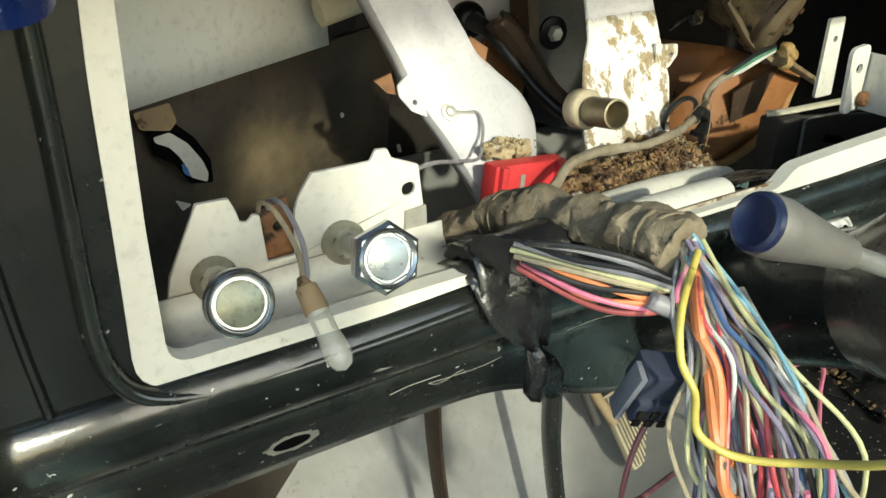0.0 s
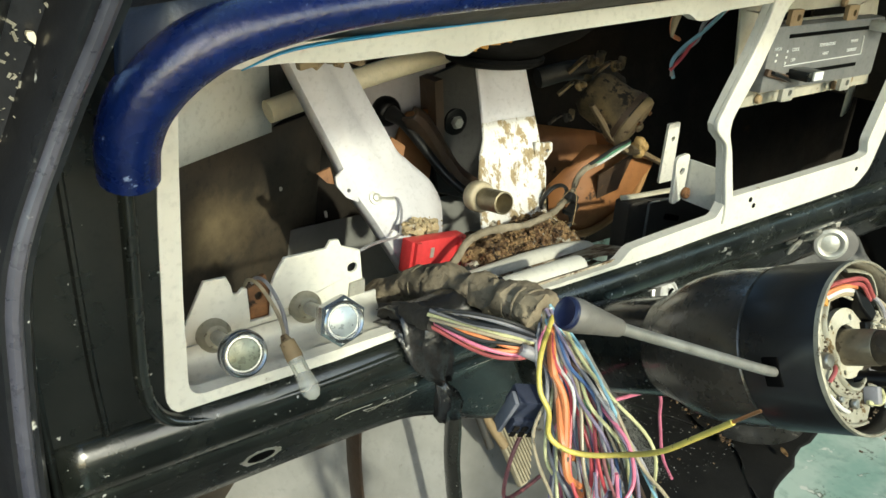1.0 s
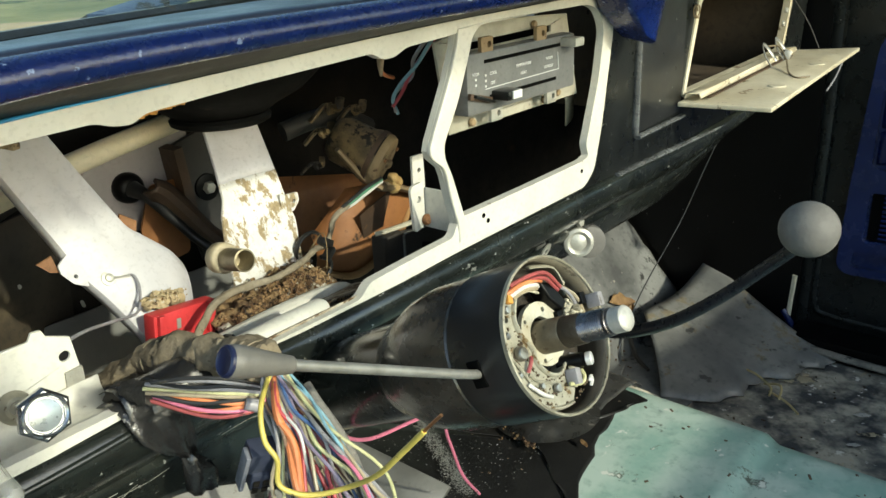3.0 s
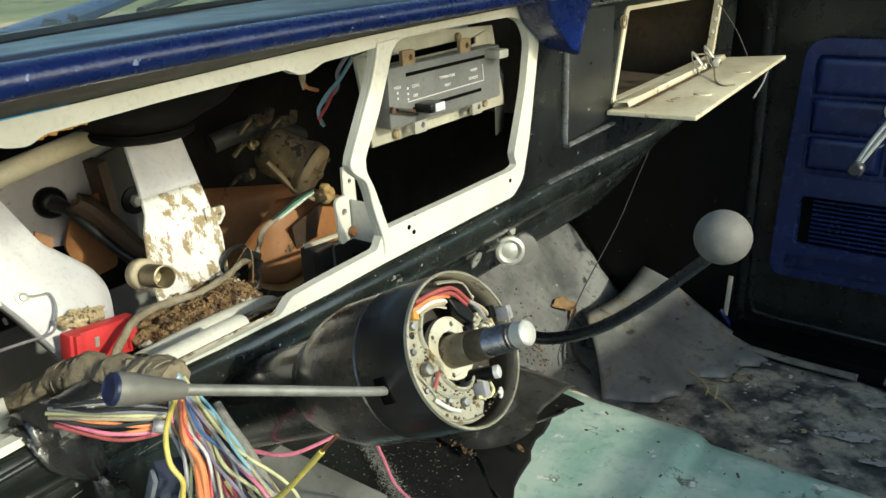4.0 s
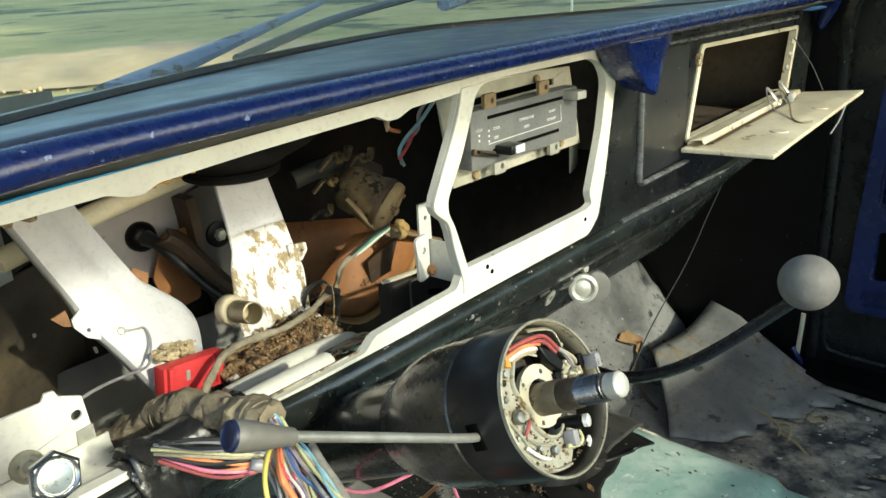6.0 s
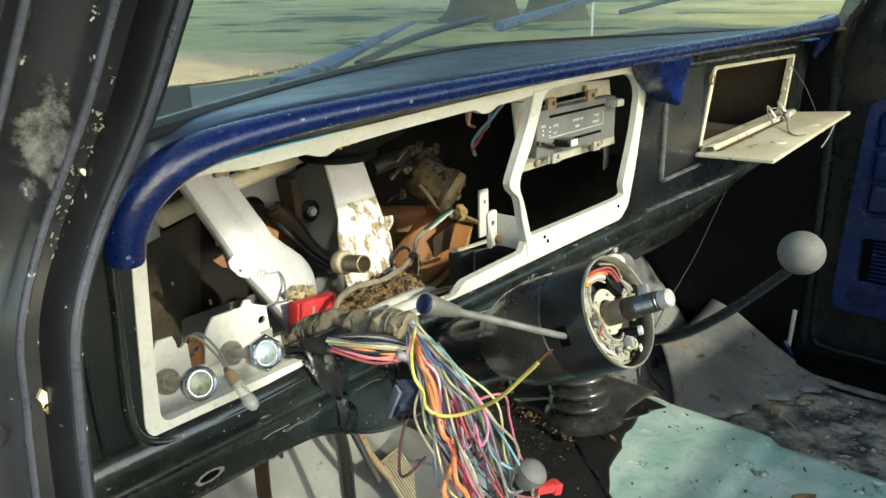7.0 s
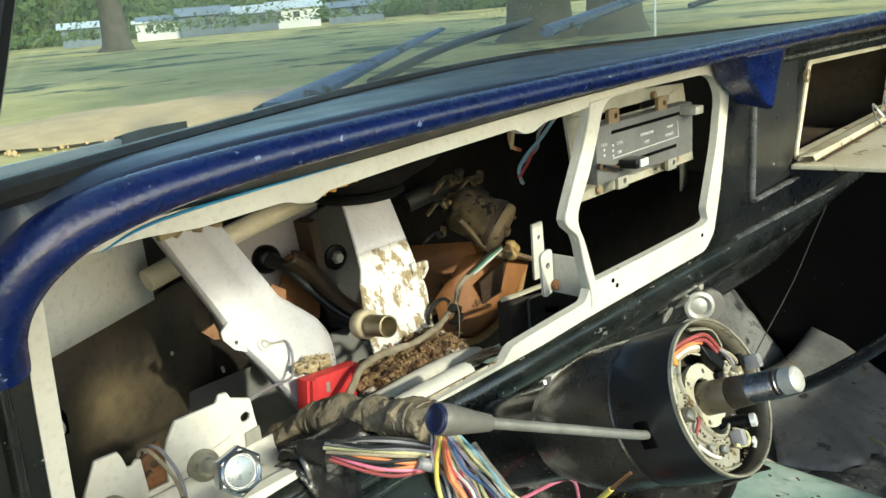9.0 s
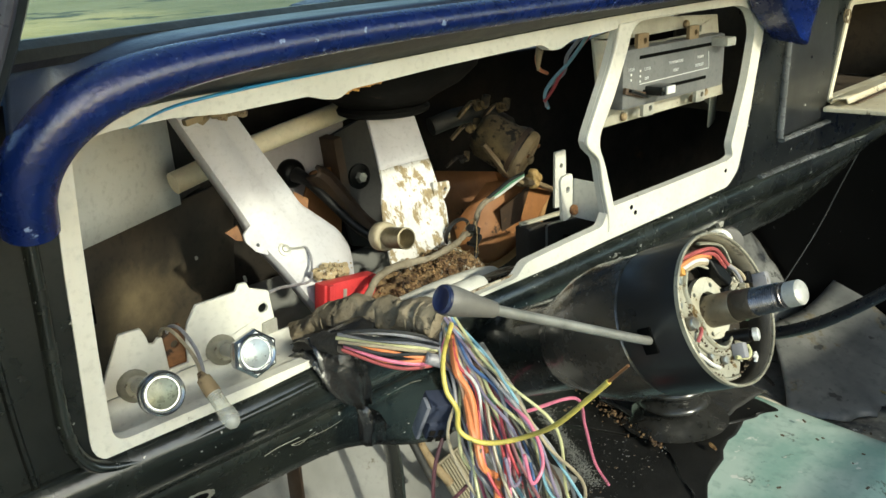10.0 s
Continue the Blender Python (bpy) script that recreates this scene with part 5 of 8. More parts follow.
for x, z, s in ((0.585, 1.215, 0.016), (0.60, 1.24, 0.018), (0.64, 1.232, 0.016), (0.57, 1.18, 0.012)):
    g = Geo()
    p = Vector((x, 0.30, z))
    sweep(g, [p + Vector((-1.2 * s, 0.01, -0.5 * s)), p + Vector((-0.3 * s, 0, 0.5 * s)), p + Vector((0.5 * s, -0.004, 0.1 * s)), p + Vector((1.3 * s, 0.004, 0.7 * s))], 0.32 * s, 8, 5, flat=0.5)
    lathe(g, p + Vector((-0.3 * s, -0.006, 0.3 * s)), (0.2, -1, 0.3), [(0, 0.45 * s), (0.004, 0.45 * s), (0.005, 0.25 * s), (0.010, 0.22 * s), (0.010, 0)], 6)
    part("linkage", g, MOTOR, motor)
g = Geo()
sweep(g, [(0.56, 0.34, 1.22), (0.60, 0.33, 1.228), (0.65, 0.33, 1.222), (0.70, 0.34, 1.20)], 0.012, 10, 5)
part("link_rod", g, DARK, motor)
duct = thing("heater_duct", (0.62, 0.33, 1.0), "rusty orange sheet metal heater duct", "duct")
U = [Vector(p) for p in ((0.552, 0.300, 1.100), (0.606, 0.292, 1.146), (0.668, 0.285, 1.140), (0.735, 0.30, 1.112), (0.735, 0.40, 1.118), (0.585, 0.40, 1.150))]
V = [Vector(p) for p in ((0.545, 0.290, 1.060), (0.590, 0.268, 1.045), (0.664, 0.268, 1.070), (0.714, 0.285, 1.100), (0.74, 0.39, 1.05), (0.56, 0.40, 1.02))]
g = Geo()
sheet(g, [[a.lerp(b, k) + Vector((0, -0.006 * math.sin(math.pi * k), 0)) for a, b in zip(U, V)] for k in np.linspace(0, 1, 6)])
part("funnel", g, ORANGE, duct, smooth=25, solid=0.002)
# rusty rim coloured lighter to show light along the lower edge
g = Geo()
sweep(g, [V[0], V[1] + Vector((0, -0.003, 0)), V[2] + Vector((0, -0.003, 0)), V[3], (0.726, 0.29, 1.112)], [0.003, 0.005, 0.0045, 0.004, 0.003], 8, 6)
part("rim", g, surface("lit_tan_rim", (0.42, 0.24, 0.1), (0.3, 0.16, 0.06), 0.7, grain=160, blotch=30, bump=0.3), duct)
# dark brown plate stands in for shade on the funnel's face
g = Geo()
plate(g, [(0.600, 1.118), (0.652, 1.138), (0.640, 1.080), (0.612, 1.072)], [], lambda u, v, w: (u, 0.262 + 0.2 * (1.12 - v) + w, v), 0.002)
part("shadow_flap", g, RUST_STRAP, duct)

# dark ash tray box under the divider
box = thing("ash_tray_frame", (0.56, 0.14, 1.06), "dark grey metal tray frame hung below the opening", "frame")
g = Geo()
slab(g, (0.545, 0.165, 1.095), (0.030, 0.020, 0.075), None, 0.003)
slab(g, (0.60, 0.150, 1.098), (0.10, 0.006, 0.060), turned(0, 0, -24), 0.002)
tray = part("bracket_body", g, surface("dark_brown_tray", (0.05, 0.043, 0.036), (0.028, 0.024, 0.02), 0.5, grain=160, blotch=14, bump=0.15, stain=(0.16, 0.12, 0.08), cover=0.64, stain_scale=30), box)
g = Geo()
sweep(g, [(0.532, 0.170, 1.134), (0.545, 0.160, 1.137), (0.575, 0.146, 1.142), (0.612, 0.128, 1.148)], 0.0042, 8, 4, flat=0.6)
part("top_rail", g, CREAM, box)
g = Geo()
sweep(g, [(0.5585, 0.153, 1.128), (0.562, 0.150, 1.131), (0.585, 0.139, 1.135), (0.612, 0.127, 1.140)], 0.0012, 6, 4)
sweep(g, [(0.5585, 0.153, 1.128), (0.5585, 0.153, 1.10), (0.559, 0.153, 1.072)], 0.0014, 6, 4)
part("front_edge", g, LEVER, tray, "worn bare metal edge")
g = Geo()
slab(g, (0.592, 0.147, 1.108), (0.016, 0.004, 0.006), turned(0, 10, -24), 0.001)
part("latch_hole", g, HOLE, tray)

# small mounting plates by the divider
tabs = thing("mounting_plate", (0.6, 0.18, 1.13), "narrow white plate with one hole", "plate")
g = Geo()
plate(g, fillet([(0.618, 1.128), (0.640, 1.128), (0.638, 1.196), (0.619, 1.196)], 0.002), [ring_of(0.630, 1.178, 0.003, 10)], xz(0.19), 0.003)
part("strip", g, WHITE, tabs)
g = Geo()
plate(g, fillet([(0.505, 1.205), (0.524, 1.207), (0.524, 1.162), (0.508, 1.158)], 0.006), [ring_of(0.516, 1.1905, 0.0035, 10)], xz(0.09), 0.003)
slab(g, (0.527, 0.072, 1.18), (0.003, 0.04, 0.04), None, 0.001)
tab = whole("mounting_bracket", g, WHITE, "white angle bracket screwed to the divider post", "bracket")
g = Geo()
screw(g, (0.5235, 0.0888, 1.1685), (0, -1, 0.1), 0.0055)
part("screw", g, RUST, tab)

# loose wires under the top rail
loose = thing("loose_wires", (0.55, 0.13, 1.26), "twisted red, grey and orange wires with a bare terminal", "wires")
for c, pts in (("orange", [(0.512, 0.10, 1.345), (0.508, 0.12, 1.326), (0.520, 0.13, 1.308), (0.545, 0.14, 1.299)]), ("red", [(0.575, 0.10, 1.345), (0.574, 0.125, 1.318), (0.569, 0.14, 1.298), (0.562, 0.145, 1.282), (0.552, 0.15, 1.268)]), ("grey", [(0.572, 0.105, 1.345), (0.566, 0.13, 1.316), (0.572, 0.14, 1.296), (0.555, 0.15, 1.28), (0.556, 0.15, 1.262)]), ("light_blue", [(0.57, 0.10, 1.345), (0.571, 0.13, 1.31), (0.56, 0.145, 1.29), (0.553, 0.15, 1.275), (0.559, 0.15, 1.26)])):
    g = Geo()
    sweep(g, pts, 0.0019, 8, 6)
    part("wire", g, COATS[c], loose)
g = Geo()
sweep(g, [(0.504, 0.112, 1.336), (0.505, 0.116, 1.326), (0.507, 0.119, 1.317), (0.509, 0.121, 1.307)], [0.004, 0.0038, 0.003, 0.0013], 10, 4)
part("terminal", g, TAPE, loose)

# ---- heater control ----
heater = thing("heater_control", (0.64, 0.06, 1.25), "charcoal heater control panel on a cream plate, two sliding levers", "control panel")
g = Geo()
plate(g, [(0.535, 1.252), (0.766, 1.253), (0.742, 1.343), (0.60, 1.350), (0.519, 1.338)], [fillet([(0.556, 1.325), (0.71, 1.327), (0.71, 1.334), (0.556, 1.332)], 0.002)], xz(0.064), 0.003)
part("mounting_plate", g, surface("grey_cream_plate", (0.36, 0.34, 0.28), (0.28, 0.265, 0.21), 0.5, grain=180, blotch=25, bump=0.1, stain=(0.15, 0.11, 0.06), cover=0.66, stain_scale=60), heater, bevel=0.0008)
g = Geo()
slab(g, (0.633, 0.053, 1.2975), (0.187, 0.018, 0.056), turned(0, 0, 0), 0.004)
face = part("face", g, CONTROL, heater)
for x, z in ((0.572, 1.331), (0.663, 1.331), (0.682, 1.2655), (0.585, 1.2655)):
    g = Geo()
    plate(g, fillet([(x - 0.009, z - 0.007), (x + 0.009, z - 0.007), (x + 0.009, z + 0.007), (x - 0.009, z + 0.007)], 0.002), [ring_of(x + 0.003, z, 0.003, 10)], xz(0.045), 0.004)
    part("clip", g, ALLOY if z < 1.3 else RUST_PALE, heater, "dull metal clip", bevel=0.0006)
for x, z, w in ((0.63, 1.3165, 0.13), (0.63, 1.2835, 0.115)):
    g = Geo()
    slab(g, (x, 0.0437, z), (w, 0.001, 0.0032), None)
    part("slot", g, HOLE, face)
for a, b in (((0.565, 1.2915), (0.692, 1.2925)), ((0.692, 1.2925), (0.690, 1.3095))):
    g = Geo()
    sweep(g, [(a[0], 0.0432, a[1]), (b[0], 0.0432, b[1])], 0.0004, 4, 2)
    part("printed_line", g, PRINT, face)
g = Geo()
slab(g, (0.556, 0.0425, 1.2845), (0.034, 0.004, 0.006), turned(0, 14, 0), 0.001)
part("slider_lever", g, RUST_STRAP, heater, "red brown bare lever")


def lettering(words, x, z, size):
    data = bpy.data.curves.new("lettering", "FONT")
    data.body, data.size, data.extrude, data.align_x = words, size, 0.0002, "CENTER"
    data.materials.append(PRINT)
    ob = new("lettering", data)
    ob.parent = face
    ob.location = Vector((x, 0.0432, z)) - ORIGIN[face.name]
    ob.rotation_euler = (radians(90), 0, 0)


for words, x, z in (("TEMPERATURE", 0.628, 1.3045), ("HEAT", 0.628, 1.2965), ("WARM", 0.674, 1.3045), ("DEFROST", 0.673, 1.2965), ("COOL", 0.578, 1.3035), ("OFF", 0.577, 1.2945), ("HIGH", 0.551, 1.3055)):
    lettering(words, x, z, 0.0040)
g = Geo()
for x, z in ((0.551, 1.302), (0.551, 1.297), (0.566, 1.304), (0.566, 1.299), (0.566, 1.294)):
    slab(g, (x, 0.0434, z), (0.002, 0.0006, 0.002), None)
part("printed_dots", g, PRINT, face)
g = Geo()
slab(g, (0.586, 0.034, 1.2845), (0.022, 0.02, 0.009), turned(0, 0, 0), 0.002)
slab(g, (0.558, 0.040, 1.284), (0.03, 0.006, 0.003), turned(0, 18, 0), 0.001)
knob = part("slider_lever", g, BLACK, heater, "black lever with its end whitened for gleam")
# plain white on the tip stands in for the gleam of chrome
g = Geo()
slab(g, (0.588, 0.0235, 1.2850), (0.014, 0.002, 0.0075), None, 0.0006)
part("slider_tip", g, PRINT, knob)
g = Geo()
slab(g, (0.706, 0.036, 1.3185), (0.018, 0.02, 0.009), None, 0.002)
part("slider_lever", g, ALLOY, heater, "pale metal lever")
for x, z in ((0.549, 1.336), (0.674, 1.338), (0.694, 1.2585), (0.567, 1.2585), (0.72, 1.262)):
    g = Geo()
    screw(g, (x, 0.0625, z), (0, -1, 0), 0.0042)
    part("screw", g, RUST_PALE, heater)

# pale side plate seen through the radio bay
g = Geo()
sheet(g, [[(0.80 + 0.075 * k, 0.10 + 0.05 * k * k, z + 0.02 * k) for k in np.linspace(0, 1, 7)] for z in (1.205, 1.235, 1.262)])
whole("bay_side_plate", g, CREAM, "pale curved plate beside the radio bay", "plate", solid=0.002)

# ---- light switches ----
switch = thing("switch_bracket", (0.11, 0.08, 1.12), "white bracket panel for two pull switches, stepped top edge", "bracket")
OUT = [(0.036, 1.125), (0.046, 1.170), (0.062, 1.201), (0.076, 1.2005), (0.0785, 1.194), (0.0795, 1.1885), (0.0825, 1.1875), (0.0855, 1.1905), (0.0885, 1.1895), (0.0895, 1.166), (0.1025, 1.166), (0.1045, 1.188), (0.107, 1.194), (0.114, 1.204), (0.143, 1.2035), (0.146, 1.2085), (0.152, 1.208), (0.154, 1.203), (0.168, 1.197), (0.172, 1.150), (0.165, 1.146), (0.196, 1.138), (0.196, 1.128)]
g = Geo()
plate(g, OUT, [ring_of(0.064, 1.166, 0.0065), ring_of(0.127, 1.165, 0.0065), ring_of(0.162, 1.1855, 0.0036)], lambda u, v, w: (u, 0.079 + w, v), 0.003)
panel = part("panel", g, WHITE, switch, bevel=0.0007)
g = Geo()
plate(g, fillet([(0.088, 1.160), (0.106, 1.164), (0.103, 1.194), (0.090, 1.190)], 0.002), [ring_of(0.0975, 1.180, 0.0028, 10)], lambda u, v, w: (u, 0.084 + w, v), 0.002)
part("rusty_tab", g, RUST, switch)
g = Geo()
plate(g, [(0.158, 1.163), (0.170, 1.165), (0.170, 1.176), (0.159, 1.175)], [], lambda u, v, w: (u, 0.0765 + w, v), 0.002)
part("spring_clip", g, ALLOY, panel)
g = Geo()
plate(g, fillet([(0.158, 1.152), (0.171, 1.153), (0.172, 1.1635), (0.159, 1.1625)], 0.001), [ring_of(0.1645, 1.158, 0.0024, 10)], lambda u, v, w: (u, 0.0762 + w, v), 0.002)
part("rusty_plate", g, RUST_PALE, panel)

for x, z, six, words in ((0.0615, 1.1835, 0, "round chrome pull knob with a dull green face"), (0.1225, 1.1855, 1, "hexagonal chrome pull knob with a bright face")):
    base = Vector((x + 0.003, 0.079, z - 0.0185))
    tip = Vector((x, 0.020, z))
    axis = (tip - base).normalized()
    kn = thing("pull_knob", base, words, "knob", "light switch knobs")
    g = Geo()
    lathe(g, base, axis, [(-0.004, 0.0105), (0.006, 0.0105), (0.008, 0.009), (0.010, 0.007), (0.010, 0.0)], 20)
    part("nut", g, ZINC, kn)
    g = Geo()
    lathe(g, base, axis, [(0.008, 0.0042), (0.047, 0.0045), (0.047, 0.0)], 16)
    part("shaft", g, ALLOY, kn)
    L = (tip - base).length
    g = Geo()
    if six:
        lathe(g, base, axis, [(L - 0.020, 0.006), (L - 0.017, 0.012), (L - 0.006, 0.0155), (L - 0.002, 0.0155), (L, 0.0135), (L, 0.0115), (L - 0.001, 0.011)], 6, 0.3)
    else:
        lathe(g, base, axis, [(L - 0.018, 0.005), (L - 0.016, 0.0095), (L - 0.012, 0.0115), (L - 0.006, 0.0132), (L - 0.002, 0.0132), (L, 0.0122), (L + 0.0003, 0.0105), (L - 0.001, 0.010)], 36)
    kb = part("knob", g, CHROME, kn, smooth=25 if six else 40)
    g = Geo()
    lathe(g, base, axis, [(L - 0.002, 0.0126), (L + 0.0006, 0.0126), (L + 0.0014, 0.0117), (L + 0.0006, 0.0107), (L - 0.002, 0.0104)], 36, caps=False)
    part("bezel_ring", g, CHROME, kb)
    g = Geo()
    lathe(g, base, axis, [(L - 0.003, 0.0105), (L - 0.0008, 0.0104), (L - 0.0014, 0.0094), (L - 0.0006, 0.0088), (L + 0.0002, 0.0052), (L + 0.0006, 0.0)], 36)
    part("face_disc", g, surface("frosted_face", (0.36, 0.40, 0.42), (0.28, 0.31, 0.33), 0.3, 0.5, grain=300, blotch=70, bump=0.03, stain=(0.5, 0.52, 0.52), cover=0.66, stain_scale=150) if six else surface("green_brass", (0.20, 0.215, 0.165), (0.125, 0.135, 0.10), 0.28, 0.3, grain=300, blotch=70, bump=0.03, stain=(0.36, 0.37, 0.32), cover=0.66, stain_scale=150), kb)

lamp = thing("indicator_bulb", (0.092, 0.01, 1.15), "small clear bulb in a rusty socket hanging by two wires", "bulb")
b0, b1 = Vector((0.088, 0.0245, 1.181)), Vector((0.0915, -0.002, 1.157))
ax = (b1 - b0).normalized()
L = (b1 - b0).length
g = Geo()
lathe(g, b0, ax, [(-0.004, 0.0018), (0.0, 0.0034), (0.0005, 0.0044), (0.009, 0.0050), (0.0115, 0.0050), (0.012, 0.0)], 18)
part("socket", g, RUST_PALE, lamp)
bu, bv, _ = basis(ax)
g = Geo()
for side in (-1, 1):
    slab(g, b0 + ax * 0.0160 + bu * (0.0036 * side), (0.0012, 0.0012, 0.009), ax.to_track_quat("Z", "Y").to_matrix(), 0.0003)
lathe(g, b0, ax, [(0.011, 0.0044), (0.0135, 0.0044), (0.0138, 0.0)], 16)
part("bulb_base", g, ALLOY, lamp)
g = Geo()
lathe(g, b0, ax, [(0.012, 0.0046), (0.022, 0.0046), (0.0245, 0.0050), (0.029, 0.0056), (0.0325, 0.0052), (0.0355, 0.0034), (0.0368, 0.0)], 20)
part("bulb_glass", g, BULB_GLASS, lamp)
for k, c in enumerate(("tan", "grey")):
    g = Geo()
    sweep(g, [(0.090 + 0.004 * k, 0.088, 1.186), (0.089 + 0.005 * k, 0.078, 1.196), (0.091 + 0.005 * k, 0.066, 1.197), (0.093 + 0.003 * k, 0.048, 1.188 + 0.002 * k), (0.0905 + 0.002 * k, 0.034, 1.184), (0.087 + 0.002 * k, 0.0255, 1.1815)], 0.0012, 8, 6)
    part("wire", g, COATS[c], lamp)

# ---- wiring ----
loom = thing("wiring_loom", (0.23, 0.04, 1.1), "wiring loom in dusty cloth tape, cut open into many coloured wires", "wiring loom")
SPLIT = Vector((0.234, -0.028, 1.180))
g = Geo()
path = [(0.19, 0.16, 1.105), (0.215, 0.125, 1.128), (0.228, 0.095, 1.148), (0.233, 0.060, 1.160), (0.235, 0.020, 1.172), (0.236, -0.012, 1.180), (0.235, -0.030, 1.180)]
line = smooth_line(path, 12)
sweep(g, line, [0.0128 + 0.0009 * math.sin(k * 0.23) for k in range(len(line))], 30, raw=True)
g.v = [tuple(Vector(p) + 0.0052 * noise.noise_vector(Vector(p) * 62) + 0.0022 * noise.noise_vector(Vector(p) * 190)) for p in g.v]
tapewrap = part("cloth_tape", g, TAPE, loom, smooth=30)
g = Geo()
random.seed(11)
for k in range(11):
    i = 14 + k * 5
    c, d = Vector(line[i]), (Vector(line[min(i + 2, len(line) - 1)]) - Vector(line[i - 2])).normalized()
    u = d.cross(Vector((0.2, 0.1, 1))).normalized()
    v = u.cross(d)
    a0 = random.uniform(0, 6.28)
    r = 0.0136
    sweep(g, [c + d * (0.006 * s) + (u * math.cos(a0 + 2.4 * s) + v * math.sin(a0 + 2.4 * s)) * r for s in np.linspace(0, 1, 7)], 0.0010, 6, 3, flat=0.6)
part("tape_edge", g, TAPE, tapewrap)
g = Geo()
sweep(g, [(0.178, 0.095, 1.130), (0.180, 0.06, 1.154), (0.180, 0.030, 1.168), (0.181, 0.006, 1.174)], [0.007, 0.0075, 0.0075, 0.0068], 14, 8)
g.v = [tuple(Vector(q) + 0.0028 * noise.noise_vector(Vector(q) * 120)) for q in g.v]
part("dark_sleeve", g, surface("dark_cloth_tape", (0.02, 0.018, 0.016), (0.045, 0.038, 0.03), 0.85, grain=260, blotch=60, bump=0.6), loom, "dark taped branch")
random.seed(21)
for k, c in enumerate(("black", "grey", "black", "grey", "pale_yellow", "tan", "black", "orange", "orange", "pink", "dull_red")):
    g = Geo()
    s = k / 10
    a = (0.176 + 0.003 * math.sin(k), 0.006 - 0.004 * math.cos(k), 1.186 - 0.013 * s)
    m1 = (0.192 + 0.002 * math.sin(2 * k), -0.012 - 0.008 * s, 1.186 - 0.022 * s + 0.002 * math.sin(3 * k))
    m2 = (0.21, -0.028 - 0.006 * s, 1.182 - 0.022 * s)
    e = (0.228, -0.036 + 0.003 * math.cos(k), 1.170 - 0.010 * s)
    sweep(g, [a, m1, m2, e], 0.00125, 8, 6)
    part("wire", g, COATS[c], loom)
g = Geo()
sweep(g, [(0.213, -0.034, 1.166), (0.224, -0.040, 1.160), (0.236, -0.046, 1.153)], [0.004, 0.0045, 0.004], 10, 5)
part("grey_splice", g, COATS["grey"], loom)

FAN_LEFT = [(0.222, -0.050, 1.165), (0.219, -0.062, 1.150), (0.209, -0.078, 1.118), (0.209, -0.098, 1.070), (0.230, -0.100, 1.025), (0.248, -0.095, 0.95)]
FAN_RIGHT = [(0.236, -0.060, 1.168), (0.233, -0.090, 1.157), (0.240, -0.113, 1.126), (0.260, -0.118, 1.078), (0.285, -0.118, 1.02), (0.300, -0.110, 0.95)]
random.seed(5)
FALL = ["light_blue", "pale_yellow", "tan", "light_blue", "grey", "violet", "pink", "pale_yellow", "tan", "maroon", "grey", "blue", "violet", "red", "light_blue", "grey", "tan", "red", "pink", "white", "red", "violet", "pale_yellow", "orange", "orange"]
FALL += ["black", "tan", "brown", "white", "grey", "green", "maroon", "violet", "pale_yellow", "grey", "blue", "tan", "black", "light_blue", "maroon", "grey", "tan", "dull_red", "violet", "white", "brown", "grey", "pink", "black", "pale_yellow", "tan", "violet", "grey"]
n = len(FALL)
for k, c in enumerate(FALL):
    g = Geo()
    front = k < 25
    s = 1 - k / 24 if front else 1 - (k - 25) / (n - 26)
    j = random.uniform
    top = SPLIT + Vector((0.002 + j(-0.003, 0.005), -0.004 + j(-0.004, 0.004), 0.006 * s + j(-0.003, 0.003)))
    pts = [top]
    for i, (a, b, w) in enumerate(zip(FAN_LEFT, FAN_RIGHT, (0.003, 0.006, 0.009, 0.012, 0.015, 0.018))):
        q = Vector(a).lerp(Vector(b), s) + Vector((j(-w, w), 0.8 * j(-w, w) + (-0.003 if front else 0.011), 0.8 * j(-w, w)))
        pts.append(q)
    p1, p2, p3 = pts[1:4]
    r = random.uniform(0.0010, 0.0013)
    if c == "orange":
        r = 0.0023
        pts = pts[:3] + [p3 + Vector((-0.004, -0.006, 0.004)), p3 + Vector((0.012, -0.008, -0.018)), pts[4] + Vector((-0.006, -0.008, 0.008)), pts[4] + Vector((0.008, -0.008, -0.016))] + pts[5:]
    if k in (6, 12, 25, 31):
        p3 = p3 + Vector((0, -0.008, 0.012)) if front else p3
        pts = [top, p1, p2, p3, p3 + Vector((0.004, -0.006, -0.026)), p3 + Vector((-0.008, -0.008, -0.034)), p3 + Vector((-0.013, -0.006, -0.012))]
    sweep(g, pts, r, 8, 7)
    part("wire", g, COATS[c], loom)
# long yellow wire: loops in front of the bundle and ends in a bare tip
g = Geo()
sweep(g, [SPLIT + Vector((0.0, -0.010, 0.004)), (0.210, -0.055, 1.174), (0.202, -0.065, 1.159), (0.203, -0.073, 1.148), (0.195, -0.083, 1.141), (0.202, -0.090, 1.133), (0.211, -0.100, 1.132), (0.219, -0.115, 1.139), (0.219, -0.138, 1.157), (0.220, -0.158, 1.180), (0.221, -0.172, 1.197)], 0.0016, 10, 7)
yel = part("long_wire", g, COATS["yellow"], loom, "long yellow wire with a stripped end")
g = Geo()
sweep(g, [(0.221, -0.172, 1.197), (0.2215, -0.177, 1.203), (0.222, -0.183, 1.210)], 0.0009, 6, 4)
part("bare_tip", g, surface("copper", (0.5, 0.25, 0.12), (0.4, 0.2, 0.1), 0.35, 0.9, grain=300, blotch=90, bump=0.1), yel)
g = Geo()
